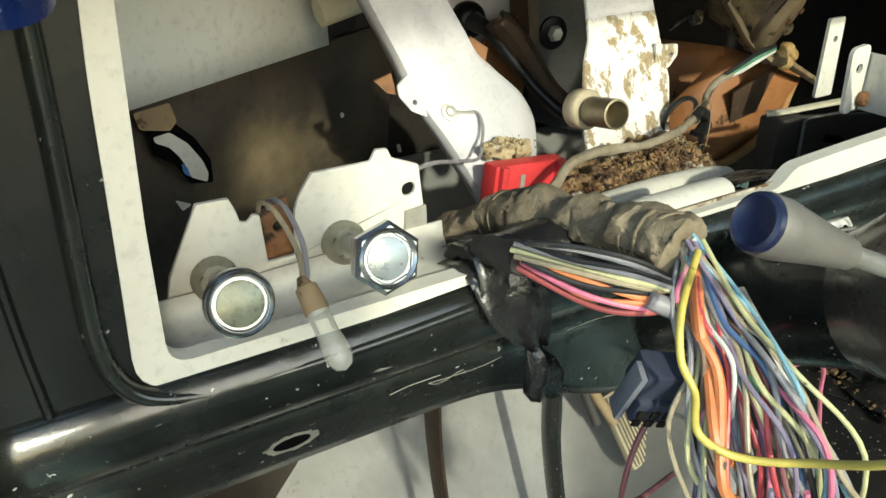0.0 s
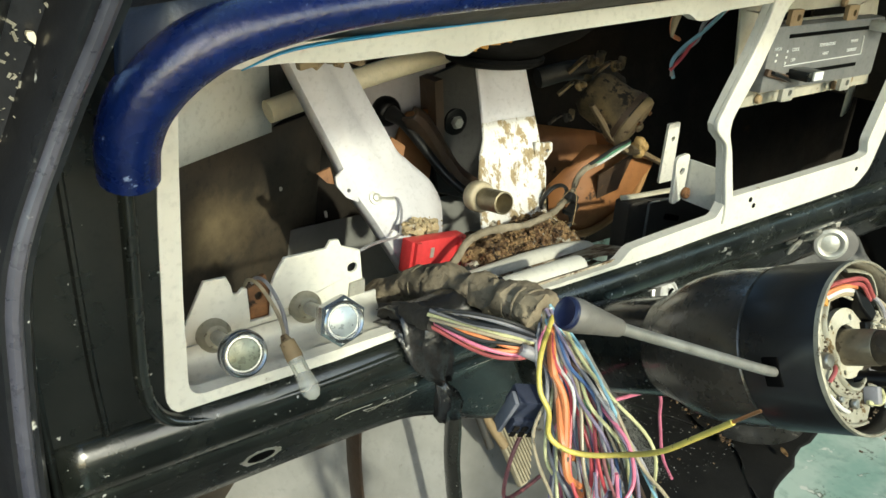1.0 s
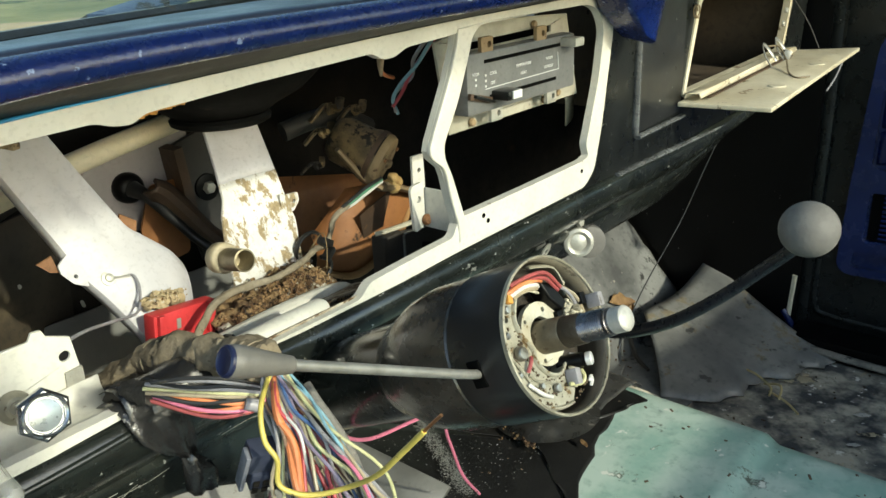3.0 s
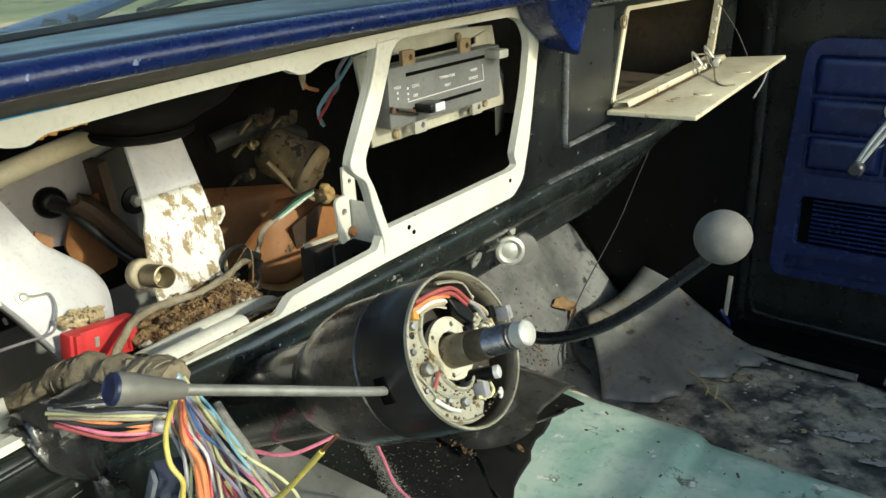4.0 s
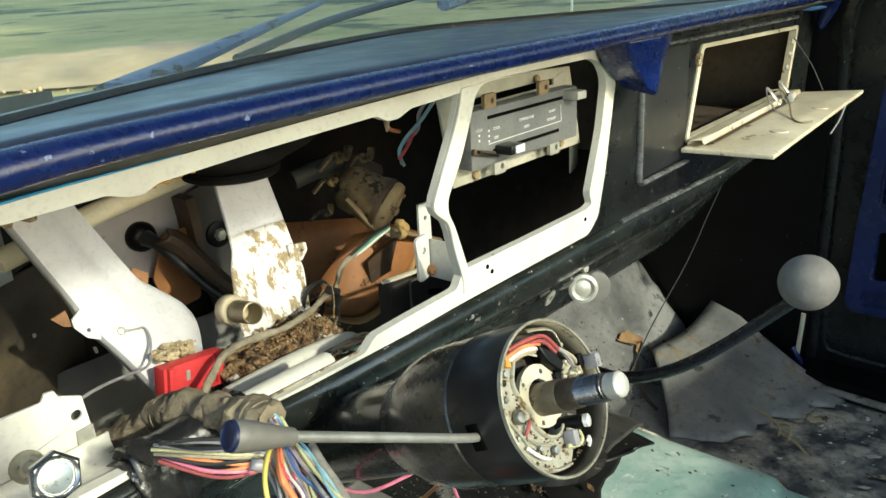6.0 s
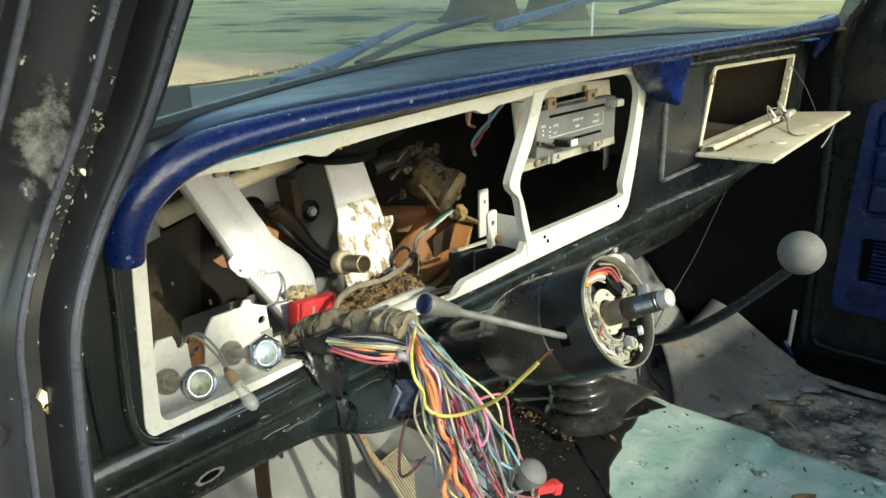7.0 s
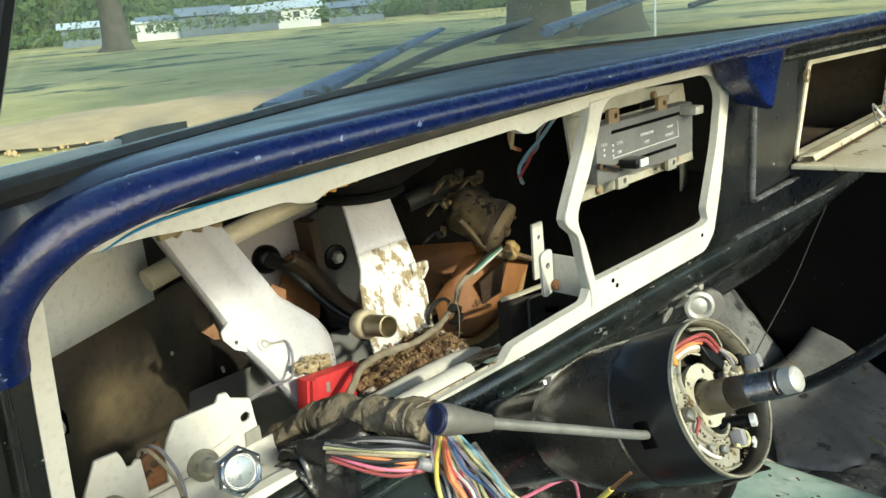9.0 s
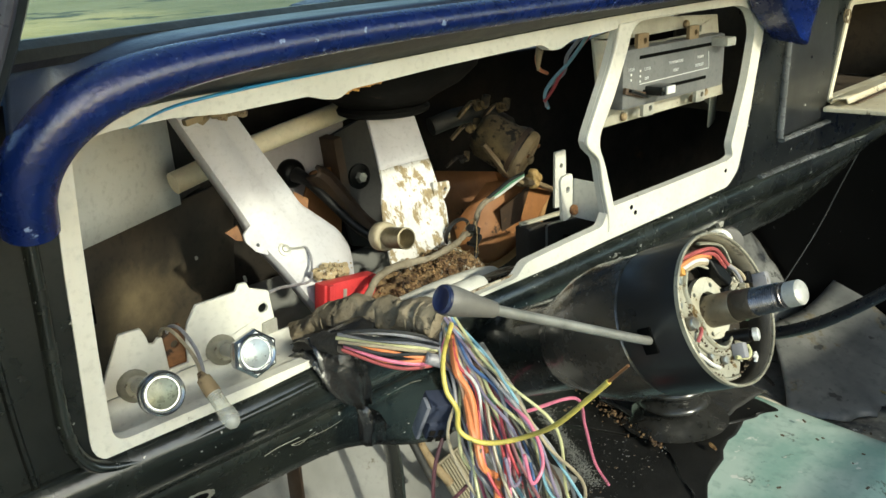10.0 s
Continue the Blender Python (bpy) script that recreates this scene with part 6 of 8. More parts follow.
sweep(g, [(0.285, -0.02, 1.10), (0.36, 0.02, 1.035), (0.46, 0.035, 1.0), (0.49, 0.045, 0.95), (0.515, 0.05, 0.89), (0.552, 0.057, 0.837)], 0.0017, 8, 7)
part("long_wire", g, COATS["pink"], loom, "long pink wire")
g = Geo()
sweep(g, [(0.240, -0.03, 1.115), (0.222, -0.03, 1.085), (0.216, -0.03, 1.06), (0.222, -0.025, 1.038), (0.240, -0.02, 1.03), (0.262, -0.02, 1.036)], 0.0015, 8, 7)
part("long_wire", g, COATS["maroon"], loom, "dark red looped wire")
g = Geo()
sweep(g, [SPLIT + Vector((0.016, -0.020, -0.014)), (0.247, -0.060, 1.158), (0.245, -0.080, 1.144), (0.245, -0.094, 1.122), (0.252, -0.100, 1.07), (0.268, -0.100, 1.01)], [0.0028, 0.0036, 0.0038, 0.0036, 0.003, 0.003], 12, 6)
part("ribbed_sleeve", g, surface("grey_woven_sleeve", (0.17, 0.16, 0.145), (0.23, 0.22, 0.2), 0.8, grain=500, blotch=60, bump=0.6), loom, "grey woven sleeve")

g = Geo()
lathe(g, (0.268, -0.128, 1.050), (0.1, -0.5, 0.8), [(0, 0.008), (0.008, 0.009), (0.010, 0.0125), (0.018, 0.0130), (0.022, 0.010), (0.024, 0.005), (0.024, 0)], 24)
part("grey_plug", g, GREY_KNOB, loom, "rounded grey plastic plug")
g = Geo()
slab(g, (0.286, -0.138, 1.040), (0.020, 0.010, 0.008), turned(0, 12, -20), 0.002)
slab(g, (0.298, -0.142, 1.036), (0.008, 0.012, 0.011), turned(0, 12, -20), 0.002)
part("red_plug", g, RED_PLASTIC, loom, "small red plastic plug")
for tail, c in (((0.270, -0.130, 1.052), "grey"), ((0.280, -0.136, 1.041), "maroon")):
    g = Geo()
    sweep(g, [(0.240, -0.104, 1.125), (0.250, -0.112, 1.085), (0.258, -0.118, 1.045), Vector(tail) + Vector((-0.006, 0, -0.006)), tail], 0.0014, 8, 6)
    part("wire", g, COATS[c], loom)

plug = thing("plug_connector", (0.213, -0.043, 1.11), "slate blue multi-pin plug with a dusty side wing", "connector")
tp = turned(20, 12, -20)
c = Vector((0.213, -0.045, 1.134))
g = Geo()
slab(g, c, (0.021, 0.015, 0.017), tp, 0.002)
slab(g, c + tp @ Vector((0.001, -0.002, -0.014)), (0.018, 0.016, 0.014), tp, 0.002)
shell = part("housing", g, NAVY_PLUG, plug)
g = Geo()
for dx in (-0.006, 0.0, 0.006):
    for dz in (-0.019, -0.013):
        slab(g, c + tp @ Vector((0.001 + dx, -0.0112, dz)), (0.0035, 0.001, 0.004), tp)
part("pin_hole", g, NEAR_BLACK, shell)
g = Geo()
slab(g, c + tp @ Vector((-0.0125, -0.004, -0.006)), (0.003, 0.010, 0.030), tp, 0.001)
part("side_wing", g, surface("dusty_plug_edge", (0.11, 0.12, 0.15), (0.16, 0.165, 0.19), 0.5, grain=200, blotch=50, bump=0.1), shell, "dusty grey side wing")

strip = thing("loose_tape", (0.19, 0.04, 1.09), "torn strip of shiny black tape hanging over the lower dash lip", "tape")
g = Geo()
rows = []
random.seed(9)
TL = [(0.178, 0.055, 1.160, 0.014), (0.180, 0.044, 1.164, 0.0145), (0.182, 0.034, 1.160, 0.015), (0.185, 0.028, 1.152, 0.016), (0.189, 0.0255, 1.142, 0.016), (0.194, 0.0255, 1.132, 0.0145), (0.199, 0.027, 1.122, 0.011), (0.204, 0.030, 1.113, 0.007), (0.207, 0.032, 1.106, 0.005)]
for k, (x, y, z, w) in enumerate(TL):
    rows.append([(x + w * a + 0.0008 * random.uniform(-1, 1), y - 0.0015 + 0.0022 * math.sin(5 * a + 0.8 * k) + 0.001 * random.uniform(-1, 1), z + 0.35 * w * a + 0.0008 * random.uniform(-1, 1)) for a in np.linspace(-1, 1, 13)])
sheet(g, rows)
part("wrapped_patch", g, BLACK_TAPE, strip, smooth=60, solid=0.0007)
g = Geo()
sheet(g, [[(x, y - 0.001 * math.sin(90 * x), z + 0.0012 * math.sin(140 * x + 40 * y)) for x in np.linspace(0.170, 0.262, 22)] for y, z in ((0.062, 1.158), (0.052, 1.1645), (0.042, 1.1675), (0.033, 1.1655), (0.028, 1.158), (0.0262, 1.148), (0.0265, 1.138))])
part("lip_cover", g, BLACK_TAPE, strip, "black tape smoothed over the lip", smooth=60, solid=0.0007)
g = Geo()
rows = []
for k, (x, y, z, w) in enumerate(((0.205, 0.030, 1.108, 0.005), (0.207, 0.028, 1.101, 0.006), (0.210, 0.026, 1.095, 0.009), (0.212, 0.026, 1.087, 0.012), (0.212, 0.027, 1.079, 0.0115), (0.213, 0.027, 1.073, 0.009))):
    rows.append([(x + w * a + 0.0008 * random.uniform(-1, 1), y + 0.005 * a * a - 0.002 * math.sin(4 * a + k), z - 0.15 * w * a + 0.001 * random.uniform(-1, 1)) for a in np.linspace(-1, 1, 9)])
sheet(g, rows)
part("torn_end", g, BLACK_TAPE, strip, smooth=60, solid=0.0007)

# ---- steering column ----
column = thing("steering_column", (0.345, 0.0, 1.05), "black steering column without its wheel, open turn signal housing", "steering column")
C = Vector((0.345, -0.172, 1.197))
F = Vector((0.0, 0.886, -0.464))


def along(s, u=0.0, v=0.0):
    """A point s metres down the column from its rim, u to the passenger side, v upwards across it."""
    return C + F * s + (Vector((u, 0, 0)) + Vector((0, 0.464, 0.886)) * v) * 0.945


def slim(rows):
    return [(s, r * 0.945) for s, r in rows]


g = Geo()
lathe(g, C, F, slim([(0.0, 0.0499), (-0.0005, 0.0508), (0.001, 0.0515), (0.046, 0.0525), (0.047, 0.050), (0.040, 0.0496), (0.004, 0.0498), (0.0, 0.0499)]), 64, caps=False)
bowl = part("bowl", g, surface("satin_black_shroud", (0.007, 0.007, 0.0075), (0.011, 0.011, 0.0115), 0.33, grain=300, blotch=18, bump=0.06, coat=0.1, stain=(0.06, 0.05, 0.045), cover=0.68, stain_scale=20), column, "satin black turn signal bowl")
g = Geo()
lathe(g, C, F, slim([(-0.0006, 0.0499), (-0.0012, 0.0506), (-0.0006, 0.0516), (0.002, 0.0518), (0.002, 0.0497), (-0.0006, 0.0499)]), 64, caps=False)
part("rim", g, ZINC, bowl, "dull tan metal rim")
g = Geo()
slab(g, along(0.028, -0.0512, 0.000), (0.003, 0.010, 0.017), turned(-27.6, 0, 0), 0.001)
part("lever_slot", g, HOLE, bowl)
g = Geo()
lathe(g, C, F, slim([(0.0475, 0.050), (0.049, 0.0518), (0.085, 0.0525), (0.105, 0.049), (0.122, 0.042), (0.135, 0.0375), (0.14, 0.0365), (0.14, 0.0)]), 64)
part("shift_collar", g, surface("brownish_black_collar", (0.026, 0.022, 0.018), (0.055, 0.046, 0.037), 0.25, coat=0.3, grain=300, blotch=14, bump=0.08, stain=(0.1, 0.075, 0.05), cover=0.66, stain_scale=25), column, "brown black worn shift collar")
g = Geo()
lathe(g, C, F, [(0.135, 0.0355), (0.60, 0.0355), (0.60, 0.0)], 40)
part("jacket_tube", g, BLACK_WORN, column)
# plate colour carries the shade of the recess behind the switch
g = Geo()
lathe(g, C, F, slim([(0.024, 0.0), (0.024, 0.0495), (0.028, 0.0495), (0.028, 0.0)]), 48)
part("back_plate", g, surface("dark_recess_plate", (0.02, 0.017, 0.013), (0.04, 0.032, 0.024), 0.5, grain=200, blotch=60, bump=0.5, stain=(0.13, 0.08, 0.03), cover=0.62, stain_scale=90), column)
# one inner wall in two colours: lit part olive, shaded part black
for a0, a1, paint, words in ((-12, 128, surface("lit_olive_metal", (0.2, 0.18, 0.135), (0.12, 0.105, 0.078), 0.42, 0.3, grain=200, blotch=40, bump=0.2, stain=(0.05, 0.04, 0.026), cover=0.56, stain_scale=60), "bare olive metal inner wall"), (128, 348, surface("grimy_shaded_inner_wall", (0.022, 0.02, 0.016), (0.04, 0.035, 0.027), 0.5, grain=200, blotch=40, bump=0.25, stain=(0.16, 0.11, 0.05), cover=0.66, stain_scale=60), "grimy black inner wall")):
    g = Geo()
    sheet(g, [[along(d, r * math.cos(a), r * math.sin(a)) for a in np.linspace(radians(a0), radians(a1), 40)] for d, r in ((0.001, 0.0496), (0.010, 0.0494), (0.0238, 0.0492))])
    part("bowl_lining", g, paint, bowl, words, smooth=60, solid=0.0003)
# cancelling switch: cream casting with a curved inner edge, raised lips, cam ring and terminals
BRIGHT = surface("bright_zinc", (0.5, 0.475, 0.38), (0.38, 0.35, 0.26), 0.4, 0.1, grain=200, blotch=60, bump=0.2, stain=(0.24, 0.17, 0.08), cover=0.60, stain_scale=120)
SOILED = surface("soiled_switch_casting", (0.33, 0.32, 0.255), (0.225, 0.21, 0.16), 0.42, 0.1, grain=200, blotch=70, bump=0.3, contrast=0.2, stain=(0.16, 0.10, 0.035), cover=0.56, stain_scale=120, speck=(0.05, 0.04, 0.025), speck_cover=0.65, speck_scale=190)
inner = [(-0.0060, 0.0400), (-0.0120, 0.0350), (-0.0161, 0.0309), (-0.0225, 0.0225), (-0.0235, 0.0150), (-0.0222, 0.0082), (-0.0180, -0.0015), (-0.0195, -0.0080), (-0.0180, -0.0135), (-0.0119, -0.0215), (-0.0024, -0.0252), (0.0073, -0.0209)]
outer = [(0.0470 * math.cos(a), 0.0470 * math.sin(a)) for a in np.linspace(radians(268), radians(104), 30)]
g = Geo()
plate(g, inner + [(0.0105, -0.0300), (0.0060, -0.0395)] + outer, [ring_of(-0.031, 0.0011, 0.0030, 12), ring_of(-0.029, 0.024, 0.0024, 10), ring_of(-0.012, -0.031, 0.0026, 10)], lambda u, v, w: along(0.020 - w, u, v), 0.010)
casting = part("switch_casting", g, SOILED, column, "yellowed cream switch casting", bevel=0.001)
for pts, wide in (([(u, v, 0.0092) for u, v in inner], 0.0016), ([(u * 0.965, v * 0.965, 0.0092) for u, v in outer], 0.0014), ([(0.0085, -0.0225, 0.009), (0.0100, -0.0300, 0.0085), (0.0055, -0.0385, 0.009)], 0.0018), ([(-0.040, 0.004, 0.0095), (-0.035, -0.008, 0.009), (-0.031, -0.020, 0.0095)], 0.0013), ([(-0.030, -0.013, 0.0095), (-0.024, -0.021, 0.009), (-0.013, -0.0265, 0.0095)], 0.0013), ([(-0.036, 0.026, 0.0095), (-0.030, 0.033, 0.009), (-0.018, 0.039, 0.0095)], 0.0015)):
    g = Geo()
    sweep(g, [along(d, u, v) for u, v, d in pts], wide, 7, 3, flat=0.7)
    part("casting_rib", g, SOILED, casting)
for u, v, r in ((-0.0310, 0.0011, 0.0046), (-0.0355, 0.0150, 0.0022), (-0.012, -0.031, 0.0030), (-0.027, 0.029, 0.0026), (-0.0240, -0.0240, 0.0020), (-0.0385, -0.0100, 0.0018)):
    g = Geo()
    screw(g, along(0.0088, u, v), -F, r)
    part("screw", g, STEEL, casting)
g = Geo()
plate(g, ring_of(0.002, 0.002, 0.0212, 40), [ring_of(0.001, 0.001, 0.0124, 32), ring_of(-0.0105, 0.0150, 0.0015, 8), ring_of(0.0105, 0.0160, 0.0018, 8), ring_of(-0.007, -0.0135, 0.0016, 8)], lambda u, v, w: along(0.0165 - w, u, v), 0.004)
part("cam_ring", g, BRIGHT, casting, "pale cancelling cam ring", bevel=0.0006)
g = Geo()
plate(g, [(0.0105, 0.0335), (0.0205, 0.0300), (0.0285, 0.0130), (0.0215, 0.0095), (0.0135, 0.0200)], [], lambda u, v, w: along(0.019 - w, u, v), 0.013)
part("contact_block", g, BLACK_DULL, casting, bevel=0.0012)
for pts, wide, paint in (([(0.006, 0.0455, 0.007), (0.0134, 0.0436, 0.006), (0.0285, 0.0373, 0.006), (0.034, 0.0245, 0.008), (0.0355, 0.017, 0.012)], 0.0022, SOILED), ([(0.021, 0.034, 0.008), (0.030, 0.022, 0.007), (0.036, 0.010, 0.008), (0.0365, 0.001, 0.012)], 0.0020, ZINC), ([(-0.016, 0.034, 0.008), (-0.004, 0.0335, 0.0075), (0.006, 0.0285, 0.008)], 0.0024, BRIGHT), ([(0.010, -0.022, 0.008), (0.0065, -0.027, 0.006), (0.004, -0.035, 0.008)], 0.0030, SOILED), ([(0.030, 0.004, 0.013), (0.027, -0.004, 0.010), (0.024, -0.014, 0.013)], 0.0018, ZINC)):
    g = Geo()
    sweep(g, [along(d, u, v) for u, v, d in pts], wide, 7, 3, flat=0.4)
    part("bracket_strip", g, paint, casting)
rnd = random.Random(15)
for k in range(26):
    u, v = 0.036 + rnd.gauss(0, 0.0045), 0.004 + rnd.gauss(0, 0.007)
    if math.hypot(u, v) > 0.046:
        continue
    g = Geo()
    if k % 2:
        lathe(g, along(0.014, u, v), -F, [(0, 0.0015), (0.005, 0.0015), (0.0062, 0.0011), (0.0066, 0.0)], 8)
    else:
        slab(g, along(rnd.uniform(0.007, 0.012), u, v), (rnd.uniform(0.003, 0.007), 0.004, rnd.uniform(0.002, 0.005)), turned(-28 + rnd.uniform(-15, 15), rnd.uniform(0, 180), 0), 0.0008)
    part("terminal", g, (BRIGHT, ZINC, SOILED)[k % 3], casting)
for u, v, d, size, tilt, paint in ((0.0475, 0.005, -0.001, (0.006, 0.010, 0.009), 15, COATS["grey"]), (0.041, 0.010, 0.006, (0.006, 0.008, 0.008), 15, BLACK_DULL), (0.0045, -0.0310, 0.006, (0.0065, 0.008, 0.010), 20, COATS["grey"]), (0.023, 0.006, 0.012, (0.009, 0.005, 0.007), 10, BLACK_DULL), (0.019, -0.030, 0.015, (0.010, 0.006, 0.008), 30, BLACK_DULL), (-0.0245, 0.0345, 0.006, (0.006, 0.004, 0.005), 30, FOAM)):
    g = Geo()
    slab(g, along(d, u, v), size, turned(-28, tilt, 0), 0.001)
    part("contact_piece", g, paint, casting)
# grimy grease and crumbs caught in the casting
g = Geo()
for k in range(130):
    a = rnd.uniform(radians(140), radians(300))
    r = rnd.choice((0.0445, 0.027, 0.036)) + rnd.gauss(0, 0.0012)
    d = rnd.uniform(0.0004, 0.0014)
    slab(g, along(0.0096, r * math.cos(a), r * math.sin(a)), (d * 1.6, d * 0.8, d), turned(rnd.uniform(0, 90), rnd.uniform(0, 90), 0))
part("grease_crumbs", g, GRIME, casting, "dark greasy crumbs", smooth=0)
g = Geo()
lathe(g, C + F * 0.016, -F, [(0, 0.0), (0, 0.0106), (0.0215, 0.0102), (0.0222, 0.0098), (0.0222, 0.0)], 30)
part("bearing_sleeve", g, surface("brown_steel_sleeve", (0.11, 0.093, 0.066), (0.18, 0.155, 0.112), 0.42, 0.6, grain=250, blotch=40, bump=0.15, stain=(0.1, 0.07, 0.035), cover=0.58, stain_scale=60), column)
g = Geo()
lathe(g, C - F * 0.006, -F, [(0, 0.0), (0, 0.0094), (0.0008, 0.0097), (0.0125, 0.0093), (0.0135, 0.0088), (0.0135, 0.0)], 30)
part("dark_band", g, surface("greasy_brown_band", (0.035, 0.028, 0.02), (0.075, 0.06, 0.042), 0.5, 0.4, grain=250, blotch=60, bump=0.4, stain=(0.14, 0.1, 0.05), cover=0.62, stain_scale=90), column, "greasy dark band")
thread = []
for k in range(13):
    thread += [(0.0192 + 0.0013 * k, 0.0080), (0.0198 + 0.0013 * k, 0.0086)]
g = Geo()
lathe(g, C, -F, [(0.0, 0.0), (0.012, 0.0082), (0.019, 0.0085)] + thread + [(0.0364, 0.0076), (0.0374, 0.0076), (0.0378, 0.0082), (0.0388, 0.0082), (0.0392, 0.0076), (0.0402, 0.0076), (0.0406, 0.0072), (0.049, 0.0068), (0.049, 0.0)], 30)
part("steering_shaft", g, surface("oily_blued_steel", (0.16, 0.155, 0.165), (0.09, 0.085, 0.09), 0.3, 0.85, grain=200, blotch=60, bump=0.15, stain=(0.05, 0.035, 0.02), cover=0.60, stain_scale=70), column, "threaded blued steel steering shaft", smooth=30)
g = Geo()
lathe(g, C - F * 0.0405, -F, [(0, 0.0070), (0.0004, 0.0076), (0.0080, 0.0075), (0.0090, 0.0066), (0.0093, 0.0060), (0.0093, 0.0)], 28)
part("shaft_end", g, surface("bright_turned_end", (0.52, 0.51, 0.48), (0.42, 0.41, 0.38), 0.4, 0.4, grain=300, blotch=90, bump=0.2, stain=(0.25, 0.21, 0.16), cover=0.64, stain_scale=140), column, "bright turned steel end face")
pin0, pin1 = along(0.016, 0.0070, -0.0212), along(-0.004, 0.0157, -0.0245)
run = (pin1 - pin0).normalized()
g = Geo()
lathe(g, pin0, run, [(0, 0.0046), (0.0165, 0.0046), (0.017, 0.0034), (0.019, 0.0034), (0.019, 0)], 16)
part("pin", g, BLACK_DULL, column)
g = Geo()
lathe(g, pin0 + run * 0.0185, run, [(0, 0.0042), (0.0030, 0.0042), (0.0038, 0.0032), (0.0038, 0)], 16)
part("pin_end", g, SATIN, column)
for c, pts in (("dull_red", [(-0.0200, 0.0425, 0.005), (-0.0044, 0.0425, 0.001), (0.0133, 0.0385, 0.001), (0.0287, 0.0240, 0.006)]), ("dull_red", [(-0.0225, 0.0395, 0.006), (-0.0060, 0.0395, 0.002), (0.0110, 0.0360, 0.002), (0.0260, 0.0230, 0.007)]), ("orange", [(-0.0245, 0.0385, 0.006), (-0.0120, 0.0400, 0.002), (0.0020, 0.0375, 0.002), (0.0120, 0.0345, 0.006)]), ("white", [(-0.0230, 0.0360, 0.006), (-0.0100, 0.0375, 0.003), (0.0030, 0.0345, 0.004), (0.0095, 0.0320, 0.008)]), ("tan", [(-0.0190, 0.0340, 0.007), (-0.0080, 0.0350, 0.004), (0.0040, 0.0320, 0.005)]), ("pale_yellow", [(-0.0023, -0.0338, 0.006), (0.0062, -0.0372, 0.004), (0.0120, -0.0355, 0.004), (0.0145, -0.0310, 0.006)]), ("green", [(0.024, -0.012, 0.010), (0.028, -0.016, 0.007), (0.034, -0.014, 0.010)]), ("orange", [(0.030, -0.010, 0.010), (0.035, -0.012, 0.006), (0.040, -0.009, 0.009)]), ("grey", [(0.024, 0.030, 0.008), (0.033, 0.018, 0.005), (0.040, 0.004, 0.008)]), ("tan", [(0.028, 0.026, 0.007), (0.037, 0.014, 0.004), (0.043, 0.000, 0.007)]), ("white", [(0.0215, -0.0405, 0.009), (0.0233, -0.0424, 0.008), (0.0250, -0.0395, 0.009)]), ("white", [(0.0233, -0.0424, 0.008), (0.0215, -0.0455, 0.009)]), ("dull_red", [(-0.0250, -0.0045, 0.0075), (-0.0285, -0.0065, 0.006), (-0.0325, -0.0115, 0.0080)]), ("grey", [(0.018, -0.020, 0.013), (0.026, -0.026, 0.008), (0.034, -0.028, 0.015)]), ("white", [(-0.036, -0.018, 0.0085), (-0.029, -0.028, 0.007), (-0.020, -0.034, 0.0085)])):
    g = Geo()
    sweep(g, [along(d, 0.98 * u, 0.98 * v) for u, v, d in pts], 0.0013, 8, 6)
    part("wire", g, COATS[c], column)
# turn signal lever
g = Geo()
K, E = Vector((0.147, -0.128, 1.256)), Vector((0.293, -0.149, 1.186))
d = (E - K).normalized()
sweep(g, [K + d * 0.03, K + d * 0.08, E - d * 0.008, E + Vector((0.006, 0.004, -0.002)), E + Vector((0.012, 0.022, -0.006))], 0.0028, 12, 7)
stalk = part("signal_lever", g, LEVER, column, "dull metal turn signal lever")
g = Geo()
lathe(g, K, d, [(0.0, 0.0), (0.0, 0.0066), (0.0015, 0.0076), (0.007, 0.0076), (0.022, 0.0056), (0.034, 0.0042), (0.035, 0.003), (0.035, 0.0)], 28)
part("lever_grip", g, surface("grey_rubber_grip", (0.13, 0.123, 0.112), (0.095, 0.09, 0.082), 0.5, grain=250, blotch=50, bump=0.1), stalk)
g = Geo()
lathe(g, K, -d, [(-0.001, 0.0073), (0.0005, 0.0071), (0.0012, 0.0061), (0.0004, 0.005), (0.0002, 0.0)], 28)
part("end_cap", g, NAVY_CAP, stalk)
# floor gear lever that rises from the boot on the tunnel
gear = thing("gear_lever", (0.772, 0.107, 0.93), "bent black gear lever with a worn grey ball knob", "gear lever")
g = Geo()
sweep(g, [(0.772, 0.104, 0.925), (0.780, 0.080, 0.948), (0.767, 0.042, 0.961), (0.748, 0.000, 0.975), (0.735, -0.045, 0.997), (0.727, -0.089, 1.026), (0.7245, -0.135, 1.066), (0.719, -0.175, 1.108), (0.706, -0.203, 1.139), (0.692, -0.215, 1.156)], [0.0088, 0.0085, 0.0082, 0.0078, 0.0074, 0.0070, 0.0067, 0.0064, 0.0062, 0.0058], 14, 7)
part("shaft", g, surface("black_lever_paint", (0.008, 0.009, 0.012), (0.014, 0.016, 0.021), 0.3, grain=250, blotch=40, bump=0.05, spec=0.5), gear, smooth=60)
g = Geo()
R = 0.0246
prof = [(R * -math.cos(a), R * math.sin(a) * (1.0 - 0.03 * math.cos(2 * a))) for a in np.linspace(0.02, math.pi - 0.02, 26)]
lathe(g, (0.676, -0.222, 1.1715), (-0.55, -0.2, 0.8), prof, 40)
part("knob", g, GREY_KNOB, gear, "worn grey ball knob", smooth=80)

# ---- under the dash ----
pedal = thing("clutch_pedal", (0.26, 0.25, 0.7), "brown steel strap of a pedal", "pedal", "pedals")
g = Geo()
